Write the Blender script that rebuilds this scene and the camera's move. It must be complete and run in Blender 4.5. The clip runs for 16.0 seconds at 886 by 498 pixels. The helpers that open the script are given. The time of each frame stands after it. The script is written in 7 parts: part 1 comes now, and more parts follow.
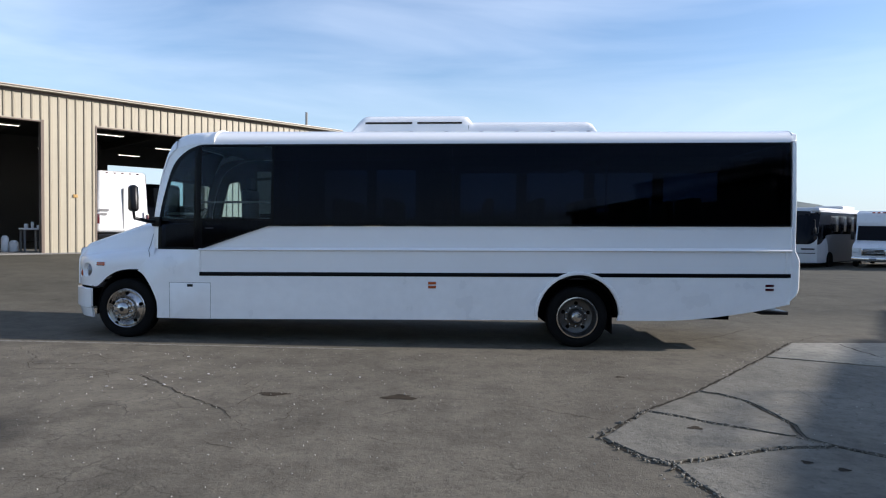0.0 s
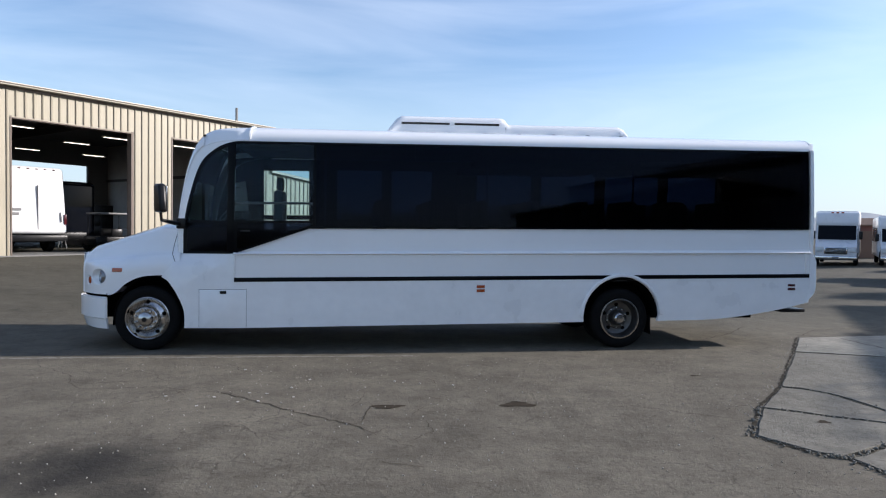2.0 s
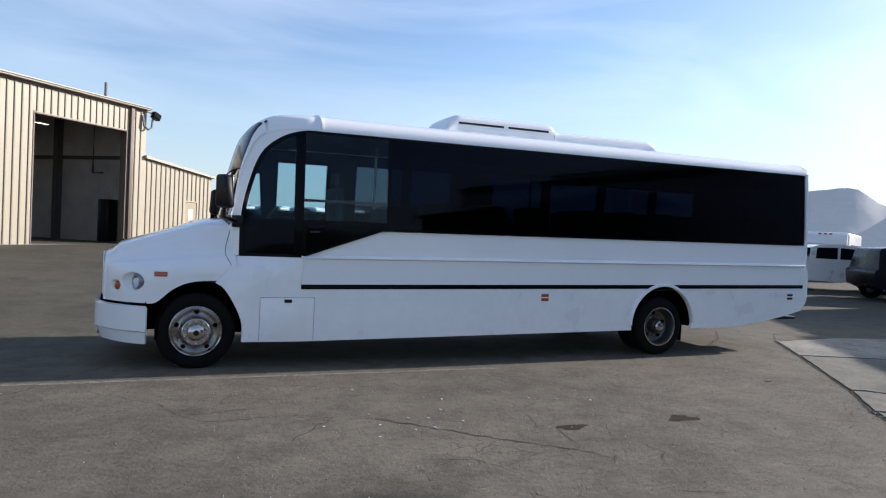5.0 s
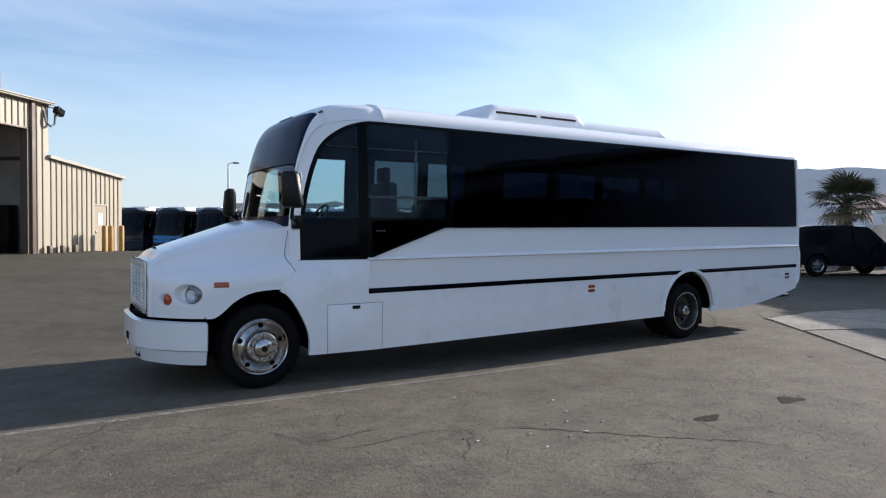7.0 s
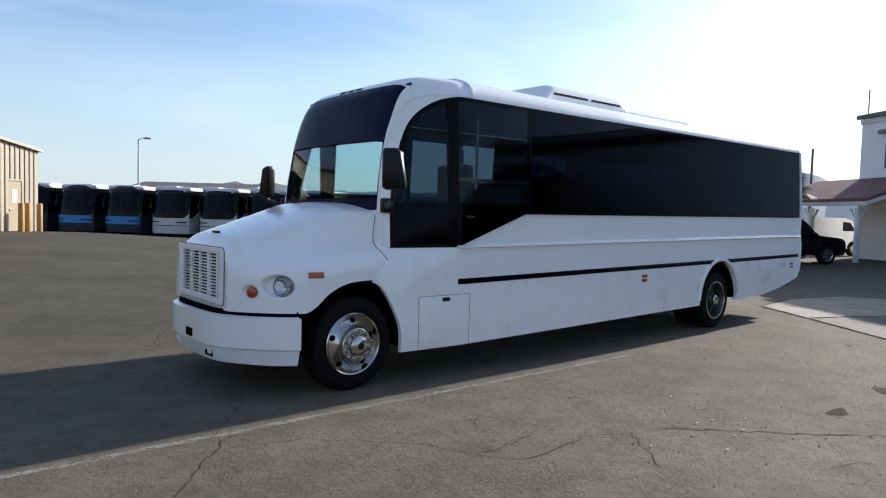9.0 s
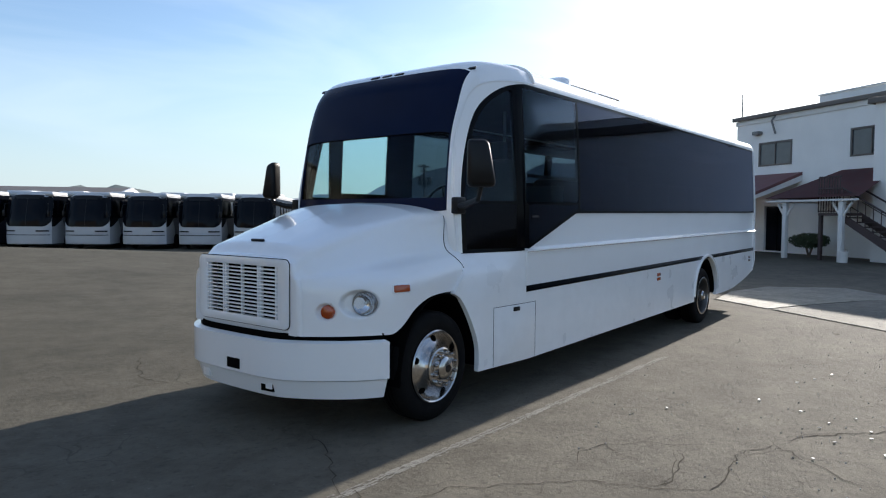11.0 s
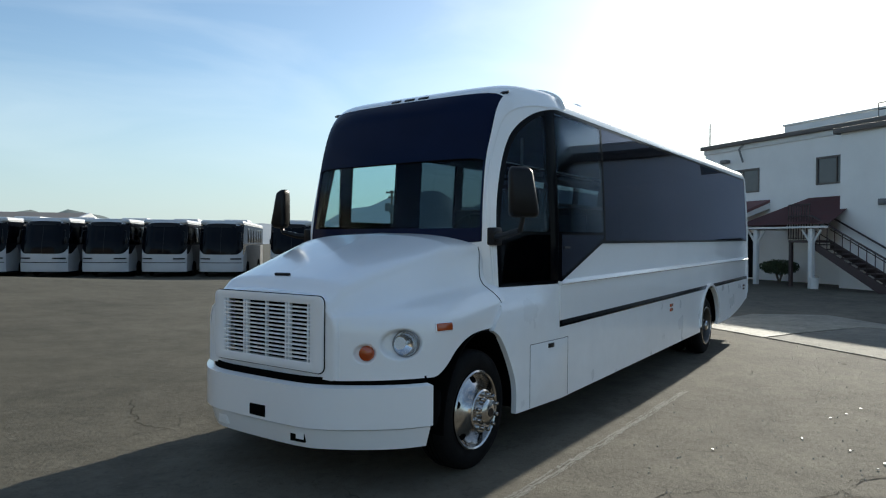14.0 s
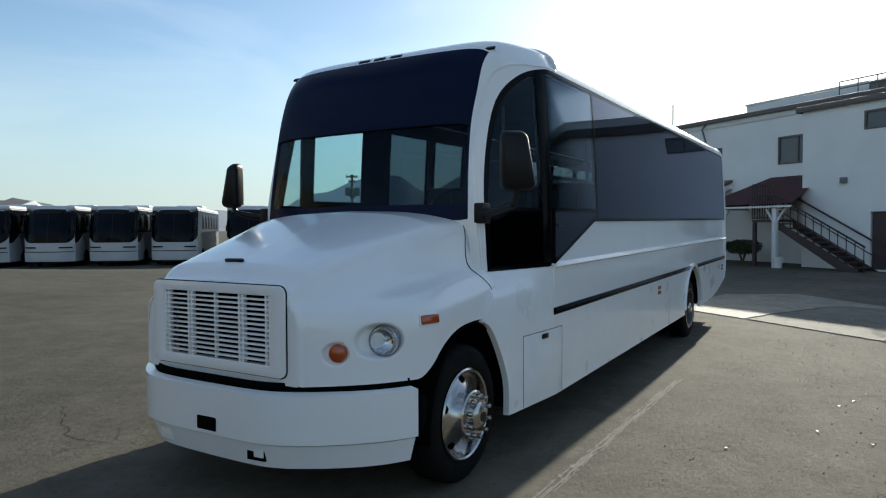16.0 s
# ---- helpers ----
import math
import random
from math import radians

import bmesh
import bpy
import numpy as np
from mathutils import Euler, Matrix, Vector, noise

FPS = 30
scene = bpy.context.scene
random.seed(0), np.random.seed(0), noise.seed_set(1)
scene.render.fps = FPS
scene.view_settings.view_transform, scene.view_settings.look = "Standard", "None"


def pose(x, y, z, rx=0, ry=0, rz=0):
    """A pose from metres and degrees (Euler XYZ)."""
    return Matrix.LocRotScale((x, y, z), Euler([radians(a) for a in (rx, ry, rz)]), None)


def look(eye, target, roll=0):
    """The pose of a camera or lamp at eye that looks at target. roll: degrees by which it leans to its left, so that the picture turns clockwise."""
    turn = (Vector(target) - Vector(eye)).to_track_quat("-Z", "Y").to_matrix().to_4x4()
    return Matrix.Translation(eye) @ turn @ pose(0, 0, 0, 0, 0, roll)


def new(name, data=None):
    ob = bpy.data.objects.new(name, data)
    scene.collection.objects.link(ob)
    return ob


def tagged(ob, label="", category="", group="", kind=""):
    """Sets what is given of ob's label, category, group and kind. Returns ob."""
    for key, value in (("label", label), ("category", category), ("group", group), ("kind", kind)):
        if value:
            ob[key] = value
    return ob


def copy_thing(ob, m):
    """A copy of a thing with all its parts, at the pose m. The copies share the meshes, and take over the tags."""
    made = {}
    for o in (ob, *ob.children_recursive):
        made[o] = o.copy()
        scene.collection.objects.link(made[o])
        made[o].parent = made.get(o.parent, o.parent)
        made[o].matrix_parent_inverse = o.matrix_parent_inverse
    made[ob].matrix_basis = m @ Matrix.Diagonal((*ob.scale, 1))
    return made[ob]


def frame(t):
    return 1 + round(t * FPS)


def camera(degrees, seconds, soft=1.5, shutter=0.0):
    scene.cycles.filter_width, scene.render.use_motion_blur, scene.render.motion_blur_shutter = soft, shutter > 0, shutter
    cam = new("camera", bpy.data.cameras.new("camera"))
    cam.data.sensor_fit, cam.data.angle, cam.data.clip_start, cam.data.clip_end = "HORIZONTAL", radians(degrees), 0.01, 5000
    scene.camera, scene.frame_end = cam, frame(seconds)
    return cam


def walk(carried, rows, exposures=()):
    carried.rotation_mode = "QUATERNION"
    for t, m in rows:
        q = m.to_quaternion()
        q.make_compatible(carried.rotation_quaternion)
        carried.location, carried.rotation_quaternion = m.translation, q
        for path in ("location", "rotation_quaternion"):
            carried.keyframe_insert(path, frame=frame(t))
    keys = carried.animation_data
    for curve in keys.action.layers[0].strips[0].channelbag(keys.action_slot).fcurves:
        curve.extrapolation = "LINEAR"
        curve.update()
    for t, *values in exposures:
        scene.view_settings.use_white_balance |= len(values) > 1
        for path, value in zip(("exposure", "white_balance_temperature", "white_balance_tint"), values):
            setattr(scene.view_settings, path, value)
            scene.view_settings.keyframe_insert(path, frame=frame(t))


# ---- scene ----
cam = camera(67.9, 16.0, soft=1.15)
PATH = [
    (0, (0.282, 0.374, 1.798), (0.207, 2.371, 1.728), 0.8),
    (0.5, (-0.288, 0.422, 1.794), (-0.307, 2.421, 1.725), 1.3),
    (1, (-0.887, 0.428, 1.809), (-0.841, 2.425, 1.715), 1.5),
    (1.5, (-1.427, 0.538, 1.794), (-1.275, 2.531, 1.725), -0.3),
    (2, (-2.039, 0.633, 1.795), (-1.786, 2.616, 1.732), 0.9),
    (2.5, (-2.537, 0.758, 1.784), (-2.204, 2.73, 1.749), 0.4),
    (3, (-3.161, 0.948, 1.797), (-2.78, 2.911, 1.79), 1.2),
    (3.5, (-3.714, 1.1, 1.807), (-3.219, 3.037, 1.794), 0.9),
    (4, (-4.287, 1.373, 1.804), (-3.726, 3.292, 1.776), 1.0),
    (4.2, (-4.529, 1.477, 1.802), (-3.924, 3.383, 1.767), 1.3),
    (6.3, (-6.504, 2.841, 1.768), (-5.534, 4.589, 1.713), 2.0),
    (6.5, (-6.696, 2.973, 1.748), (-5.712, 4.714, 1.725), 0.6),
    (7, (-7.121, 3.349, 1.746), (-6.053, 5.039, 1.685), 0.6),
    (7.5, (-7.485, 3.764, 1.757), (-6.36, 5.417, 1.71), 1.3),
    (8, (-7.857, 4.157, 1.733), (-6.653, 5.751, 1.64), 0.9),
    (8.5, (-8.131, 4.611, 1.712), (-6.856, 6.15, 1.637), 1.0),
    (8.7, (-8.266, 4.774, 1.729), (-6.986, 6.308, 1.638), 1.3),
    (10.8, (-9.221, 6.714, 1.684), (-7.671, 7.974, 1.588), 0.9),
    (11, (-9.256, 6.949, 1.687), (-7.684, 8.182, 1.595), 0.5),
    (11.5, (-9.371, 7.341, 1.703), (-7.77, 8.54, 1.661), -0.7),
    (12, (-9.419, 7.568, 1.723), (-7.797, 8.738, 1.747), 1.9),
    (12.5, (-9.373, 7.643, 1.746), (-7.738, 8.794, 1.774), 1.2),
    (13, (-9.346, 7.664, 1.74), (-7.712, 8.817, 1.738), 0.3),
    (13.5, (-9.335, 7.666, 1.737), (-7.693, 8.808, 1.743), 0.3),
    (14, (-9.333, 7.662, 1.732), (-7.692, 8.804, 1.719), 0.5),
    (14.5, (-9.341, 7.67, 1.728), (-7.694, 8.804, 1.707), 0.2),
    (15, (-9.311, 7.725, 1.696), (-7.632, 8.808, 1.617), 2.4),
    (15.5, (-9.082, 7.929, 1.681), (-7.411, 9.025, 1.609), 2.3),
    (16, (-8.803, 8.203, 1.687), (-7.097, 9.245, 1.628), -0.2),
]
EXPOSURES = [(0.0, 0.58, 6300, 13), (4.0, 0.56, 6400, 14), (7.0, 0.56, 6500, 14), (8.7, 0.54, 6550, 13), (11.0, 0.55, 6550, 10), (12.2, 0.38, 6600, 6), (16.0, 0.30, 6700, 3)]
walk(cam, [(t, look(eye, target, roll)) for t, eye, target, roll in PATH], EXPOSURES)

# ---- world, sun ----
SUN_AZ, SUN_EL = 2.2, 21.7
world = bpy.data.worlds.new("world")
scene.world = world
world.use_nodes = True
wn, wl = world.node_tree.nodes, world.node_tree.links
wn.clear()
w_out = wn.new("ShaderNodeOutputWorld")
w_bg = wn.new("ShaderNodeBackground")
w_sky = wn.new("ShaderNodeTexSky")
w_sky.sky_type = "NISHITA"
w_sky.sun_disc = False
w_sky.sun_elevation = radians(SUN_EL)
w_sky.sun_rotation = radians(90 - SUN_AZ)
w_sky.air_density, w_sky.dust_density, w_sky.ozone_density = 1.0, 0.7, 3.0
w_bg.inputs["Strength"].default_value = 0.133
# thin wisps of high cloud
w_tc = wn.new("ShaderNodeTexCoord")
w_map = wn.new("ShaderNodeMapping")
w_map.inputs["Rotation"].default_value = (0.15, 0.0, 0.6)
w_map.inputs["Scale"].default_value = (0.9, 2.6, 7.0)
w_n = wn.new("ShaderNodeTexNoise")
w_n.inputs["Scale"].default_value = 1.5
w_n.inputs["Detail"].default_value = 6.0
w_n.inputs["Distortion"].default_value = 0.6
w_r = wn.new("ShaderNodeValToRGB")
w_r.color_ramp.elements[0].position, w_r.color_ramp.elements[1].position = 0.40, 0.85
w_r.color_ramp.elements[1].color = (0.35, 0.35, 0.35, 1)
w_mix = wn.new("ShaderNodeMix")
w_mix.data_type = "RGBA"
w_mix.inputs["B"].default_value = (6.8, 7.4, 8.2, 1)
wl.new(w_tc.outputs["Generated"], w_map.inputs["Vector"])
wl.new(w_map.outputs["Vector"], w_n.inputs["Vector"])
wl.new(w_n.outputs["Fac"], w_r.inputs["Fac"])
wl.new(w_r.outputs["Color"], w_mix.inputs["Factor"])
wl.new(w_sky.outputs["Color"], w_mix.inputs["A"])
# pale haze low over the horizon
w_sep = wn.new("ShaderNodeSeparateXYZ")
w_mr = wn.new("ShaderNodeMapRange")
w_mr.interpolation_type = "SMOOTHSTEP"
w_mr.inputs["From Min"].default_value, w_mr.inputs["From Max"].default_value = -0.02, 0.28
w_mr.inputs["To Min"].default_value, w_mr.inputs["To Max"].default_value = 0.78, 0.0
w_haze = wn.new("ShaderNodeMix")
w_haze.data_type = "RGBA"
w_haze.inputs["B"].default_value = (3.3, 4.15, 4.75, 1)
wl.new(w_tc.outputs["Generated"], w_sep.inputs["Vector"])
wl.new(w_sep.outputs["Z"], w_mr.inputs["Value"])
wl.new(w_mr.outputs["Result"], w_haze.inputs["Factor"])
wl.new(w_mix.outputs["Result"], w_haze.inputs["A"])
wl.new(w_haze.outputs["Result"], w_bg.inputs["Color"])
wl.new(w_bg.outputs["Background"], w_out.inputs["Surface"])

sun = new("sun", bpy.data.lights.new("sun", "SUN"))
sun.data.energy, sun.data.angle, sun.data.color = 5.0, radians(0.53), (1.0, 0.94, 0.86)
_az, _el = radians(SUN_AZ), radians(SUN_EL)
SUN_WAY = Vector((math.cos(_az) * math.cos(_el), math.sin(_az) * math.cos(_el), math.sin(_el)))
sun.matrix_world = look(SUN_WAY * 60, (0, 0, 0))


# ---- materials ----
def mat(name, color, rough=0.5, metal=0.0, vary=0.12, scale=3.0, fine=60.0, bump=0.0, coat=0.0, spec=0.5, island=0.0):
    """A surface with colour changing at two scales, and fine relief."""
    m = bpy.data.materials.new(name)
    m.use_nodes = True
    n, l = m.node_tree.nodes, m.node_tree.links
    b = n["Principled BSDF"]
    b.inputs["Metallic"].default_value = metal
    b.inputs["Specular IOR Level"].default_value = spec
    b.inputs["Coat Weight"].default_value = coat
    b.inputs["Coat Roughness"].default_value = 0.05
    tc = n.new("ShaderNodeTexCoord")
    big, small = n.new("ShaderNodeTexNoise"), n.new("ShaderNodeTexNoise")
    big.inputs["Scale"].default_value, small.inputs["Scale"].default_value = scale, fine
    big.inputs["Detail"].default_value, small.inputs["Detail"].default_value = 5.0, 3.0
    l.new(tc.outputs["Object"], big.inputs["Vector"])
    l.new(tc.outputs["Object"], small.inputs["Vector"])
    add = n.new("ShaderNodeMath")
    add.operation = "MULTIPLY_ADD"
    l.new(small.outputs["Fac"], add.inputs[0])
    add.inputs[1].default_value = 0.45
    l.new(big.outputs["Fac"], add.inputs[2])
    mr = n.new("ShaderNodeMapRange")
    mr.inputs["From Min"].default_value, mr.inputs["From Max"].default_value = 0.45, 1.0
    mr.inputs["To Min"].default_value, mr.inputs["To Max"].default_value = 1 - vary, 1 + vary
    l.new(add.outputs[0], mr.inputs["Value"])
    mul = n.new("ShaderNodeVectorMath")
    mul.operation = "SCALE"
    mul.inputs[0].default_value = color
    l.new(mr.outputs["Result"], mul.inputs["Scale"])
    last = mul.outputs["Vector"]
    if island:
        oi = n.new("ShaderNodeObjectInfo")
        mr3 = n.new("ShaderNodeMapRange")
        mr3.inputs["To Min"].default_value, mr3.inputs["To Max"].default_value = 1 - island, 1 + island
        l.new(oi.outputs["Random"], mr3.inputs["Value"])
        mul2 = n.new("ShaderNodeVectorMath")
        mul2.operation = "SCALE"
        l.new(last, mul2.inputs[0])
        l.new(mr3.outputs["Result"], mul2.inputs["Scale"])
        last = mul2.outputs["Vector"]
    l.new(last, b.inputs["Base Color"])
    mr2 = n.new("ShaderNodeMapRange")
    mr2.inputs["From Min"].default_value, mr2.inputs["From Max"].default_value = 0.3, 0.7
    mr2.inputs["To Min"].default_value = max(0.02, rough * 0.85)
    mr2.inputs["To Max"].default_value = min(1.0, rough * 1.15)
    l.new(big.outputs["Fac"], mr2.inputs["Value"])
    l.new(mr2.outputs["Result"], b.inputs["Roughness"])
    if bump:
        bp = n.new("ShaderNodeBump")
        bp.inputs["Strength"].default_value, bp.inputs["Distance"].default_value = bump, 0.01
        l.new(small.outputs["Fac"], bp.inputs["Height"])
        l.new(bp.outputs["Normal"], b.inputs["Normal"])
    return m


def glass(name, tint, f0=0.012, sheen=(0.9, 0.93, 1.0)):
    """A thin tinted pane: light passes by the tint, and gloss grows towards grazing."""
    m = bpy.data.materials.new(name)
    m.use_nodes = True
    n, l = m.node_tree.nodes, m.node_tree.links
    n.clear()
    out, mix = n.new("ShaderNodeOutputMaterial"), n.new("ShaderNodeMixShader")
    tr, gl, lw = n.new("ShaderNodeBsdfTransparent"), n.new("ShaderNodeBsdfGlossy"), n.new("ShaderNodeLayerWeight")
    tr.inputs["Color"].default_value = (*tint, 1)
    gl.inputs["Roughness"].default_value = 0.0
    gl.inputs["Color"].default_value = (*sheen, 1)
    lw.inputs["Blend"].default_value = 0.5
    p, q = n.new("ShaderNodeMath"), n.new("ShaderNodeMath")
    p.operation, q.operation = "POWER", "MULTIPLY_ADD"
    p.inputs[1].default_value = 5.0
    q.inputs[1].default_value, q.inputs[2].default_value = 1 - f0, f0
    l.new(lw.outputs["Facing"], p.inputs[0])
    l.new(p.outputs[0], q.inputs[0])
    l.new(q.outputs[0], mix.inputs["Fac"])
    l.new(tr.outputs["BSDF"], mix.inputs[1])
    l.new(gl.outputs["BSDF"], mix.inputs[2])
    l.new(mix.outputs["Shader"], out.inputs["Surface"])
    return m


def glow(name, color, strength):
    m = bpy.data.materials.new(name)
    m.use_nodes = True
    n, l = m.node_tree.nodes, m.node_tree.links
    n.clear()
    out, e = n.new("ShaderNodeOutputMaterial"), n.new("ShaderNodeEmission")
    e.inputs["Color"].default_value, e.inputs["Strength"].default_value = (*color, 1), strength
    l.new(e.outputs["Emission"], out.inputs["Surface"])
    return m


def ground_mat(name, dark, light, scale=0.35, bump=0.40, flecks=0.4, stains=(), back_tone=1.0, cracked=0.5, rough=0.9, spec=0.25):
    """Worn paving: broad stains, mottling, aggregate grain, pale flecks, soft oil stains."""
    m = bpy.data.materials.new(name)
    m.use_nodes = True
    n, l = m.node_tree.nodes, m.node_tree.links
    b = n["Principled BSDF"]
    b.inputs["Roughness"].default_value = rough
    b.inputs["Specular IOR Level"].default_value = spec
    tc = n.new("ShaderNodeTexCoord")

    def noise(s, d, rough=0.55):
        node = n.new("ShaderNodeTexNoise")
        node.inputs["Scale"].default_value, node.inputs["Detail"].default_value = s, d
        node.inputs["Roughness"].default_value = rough
        l.new(tc.outputs["Object"], node.inputs["Vector"])
        return node.outputs["Fac"]

    def math_node(op, x, y, z=None):
        node = n.new("ShaderNodeMath")
        node.operation = op
        for i, v in enumerate((x, y, z)):
            if v is None:
                continue
            if isinstance(v, (int, float)):
                node.inputs[i].default_value = v
            else:
                l.new(v, node.inputs[i])
        return node.outputs[0]

    def ranged(v, a, b, c, d):
        node = n.new("ShaderNodeMapRange")
        for key, x in (("From Min", a), ("From Max", b), ("To Min", c), ("To Max", d)):
            node.inputs[key].default_value = x
        l.new(v, node.inputs["Value"])
        return node.outputs["Result"]

    def mixed(f, x, y):
        node = n.new("ShaderNodeMix")
        node.data_type = "RGBA"
        l.new(f, node.inputs["Factor"])
        for key, v in (("A", x), ("B", y)):
            if isinstance(v, tuple):
                node.inputs[key].default_value = (*v, 1)
            else:
                l.new(v, node.inputs[key])
        return node.outputs["Result"]
    broad, mid, mottle, grain, speck = noise(scale, 4.0), noise(scale * 6, 6.0, 0.65), noise(9.0, 5.0, 0.65), noise(70.0, 4.0, 0.7), noise(34.0, 2.0)
    h = math_node("MULTIPLY_ADD", mid, 1.0, broad)
    h2 = math_node("MULTIPLY_ADD", mottle, 0.5, h)
    h3 = math_node("MULTIPLY_ADD", grain, 0.22, math_node("ADD", h2, 0.05))
    col = mixed(ranged(h3, 1.10, 1.72, 0.0, 1.0), dark, light)
    # dark worn pits and pale stones
    col = mixed(ranged(noise(1.3, 6.0, 0.7), 0.54, 0.68, 0.0, 0.42), col, tuple(c * 0.62 for c in dark))
    col = mixed(ranged(noise(15.0, 4.0, 0.65), 0.56, 0.67, 0.0, 0.45), col, tuple(c * 0.5 for c in dark))
    col = mixed(ranged(speck, 0.70, 0.78, 0.0, flecks), col, (0.42, 0.40, 0.37))
    # old fine cracking in worn areas
    warp = n.new("ShaderNodeVectorMath")
    warp.operation = "MULTIPLY_ADD"
    wob = n.new("ShaderNodeTexNoise")
    wob.inputs["Scale"].default_value, wob.inputs["Detail"].default_value = 2.5, 4.0
    l.new(tc.outputs["Object"], wob.inputs["Vector"])
    l.new(wob.outputs["Color"], warp.inputs[0])
    warp.inputs[1].default_value = (0.5, 0.5, 0.0)
    l.new(tc.outputs["Object"], warp.inputs[2])
    cells = n.new("ShaderNodeTexVoronoi")
    cells.feature = "DISTANCE_TO_EDGE"
    cells.inputs["Scale"].default_value = 2.3
    l.new(warp.outputs["Vector"], cells.inputs["Vector"])
    line = ranged(cells.outputs["Distance"], 0.004, 0.022, 1.0, 0.0)
    worn = ranged(noise(0.55, 3.0), 0.50, 0.62, 0.0, cracked)
    col = mixed(math_node("MULTIPLY", line, worn), col, tuple(c * 0.35 for c in dark))
    # soft oil stains
    for x, y, r, k in stains:
        d = n.new("ShaderNodeVectorMath")
        d.operation = "DISTANCE"
        l.new(tc.outputs["Object"], d.inputs[0])
        d.inputs[1].default_value = (x, y, 0)
        edge = math_node("MULTIPLY_ADD", mid, r * 1.1, d.outputs["Value"])
        col = mixed(ranged(edge, r * 0.55, r * 1.5, k, 0.0), col, (0.022, 0.020, 0.017))
    if back_tone < 1.0:
        # the colour turns darker and more olive towards the back lot
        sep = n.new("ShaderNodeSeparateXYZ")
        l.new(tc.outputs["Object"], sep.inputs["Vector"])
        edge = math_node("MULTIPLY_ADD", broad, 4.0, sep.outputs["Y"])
        col = mixed(ranged(edge, 11.5, 17.0, 0.0, 1.0 - back_tone), col, (0.022, 0.022, 0.012))
    l.new(col, b.inputs["Base Color"])
    bp = n.new("ShaderNodeBump")
    bp.inputs["Strength"].default_value, bp.inputs["Distance"].default_value = bump, 0.02
    l.new(math_node("MULTIPLY_ADD", grain, 0.7, math_node("MULTIPLY_ADD", noise(26.0, 3.0, 0.6), 0.8, mottle)), bp.inputs["Height"])
    l.new(bp.outputs["Normal"], b.inputs["Normal"])
    return m


M_ASPHALT = ground_mat("asphalt", (0.079, 0.069, 0.053), (0.165, 0.146, 0.113), stains=((-4.0, 5.62, 0.95, 0.96), (-4.55, 5.5, 0.6, 0.8), (-3.95, 5.8, 0.6, 0.6), (-3.6, 5.05, 0.35, 0.7), (0.04, 6.74, 0.28, 0.35), (0.55, 7.55, 0.25, 0.35)), back_tone=0.52)
M_CONCRETE = ground_mat("concrete", (0.112, 0.104, 0.085), (0.214, 0.200, 0.166), 0.6, 0.5, 0.25, rough=0.8, spec=0.25)
# paler copy of the concrete, for the far slab's glare towards the sun
M_GLARE_SLAB = ground_mat("glare_pale_concrete", (0.130, 0.121, 0.098), (0.295, 0.275, 0.227), 0.9, 0.5, 0.2, rough=0.7, spec=0.35)
M_SEAM = mat("seam_dirt", (0.040, 0.035, 0.027), 0.95, vary=0.4, scale=9, spec=0.05)
M_CRACK = mat("crack_dirt", (0.058, 0.050, 0.039), 0.95, vary=0.4, scale=9, spec=0.05)
M_STAIN = mat("oil_stain", (0.044, 0.036, 0.027), 0.95, vary=0.4, scale=8, spec=0.05)
M_GLINT = mat("pale_glint_chip", (0.48, 0.47, 0.45), 0.45, vary=0.1)
M_LINE = mat("worn_line_paint", (0.265, 0.253, 0.222), 0.9, vary=0.3, scale=14, fine=120)
M_WHITE = mat("bus_white_paint", (0.885, 0.885, 0.885), 0.22, vary=0.015, scale=1.2, fine=14, coat=0.6)
M_SKIRT = mat("bus_dusty_white", (0.865, 0.865, 0.865), 0.3, vary=0.05, scale=2.2, fine=9, coat=0.4)
M_BLACK = mat("black_gloss_trim", (0.008, 0.009, 0.012), 0.08, vary=0.2)
M_SURROUND = mat("black_window_surround", (0.002, 0.0025, 0.004), 0.14, vary=0.2, spec=0.07)
M_DULL = mat("dull_dark_steel", (0.035, 0.035, 0.038), 0.45, 0.4, vary=0.3, scale=9)
M_RUBBER = mat("black_rubber", (0.0045, 0.0045, 0.0048), 0.8, vary=0.3, scale=6, fine=80, bump=0.3, spec=0.15)
M_PLASTIC = mat("black_plastic", (0.006, 0.006, 0.007), 0.35, vary=0.2, scale=5, fine=90, bump=0.1, spec=0.25)
# near-black puts shade into the colour underneath, in wells, gaps and holes
M_SHADE = mat("underbody_gap_shade", (0.003, 0.003, 0.003), 0.95, vary=0.4, spec=0.03)
M_CHROME = mat("chrome", (0.55, 0.55, 0.56), 0.17, 1.0, vary=0.04)
M_WHEEL = mat("dusty_polished_wheel", (0.48, 0.465, 0.45), 0.19, 1.0, vary=0.25, scale=7, fine=40)
M_STEEL = mat("dull_steel", (0.30, 0.30, 0.31), 0.38, 1.0, vary=0.2, scale=8)
M_RIM = mat("shaded_wheel_steel", (0.11, 0.105, 0.10), 0.42, 0.8, vary=0.3, scale=9)
M_AMBER = mat("amber_lens", (0.38, 0.060, 0.010), 0.15, vary=0.1, coat=0.6)
M_RED = mat("red_lens", (0.06, 0.004, 0.008), 0.15, vary=0.1, coat=0.6)
M_TINT = glass("tinted_glass", (0.13, 0.16, 0.24), 0.008, (0.74, 0.79, 0.98))
M_VISOR = mat("black_visor_panel", (0.006, 0.011, 0.034), 0.16, vary=0.1, spec=0.07)
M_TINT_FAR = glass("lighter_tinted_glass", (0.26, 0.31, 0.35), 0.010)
M_CLEAR = glass("clear_glass", (0.76, 0.85, 0.88), 0.010, (0.8, 0.86, 1.0))
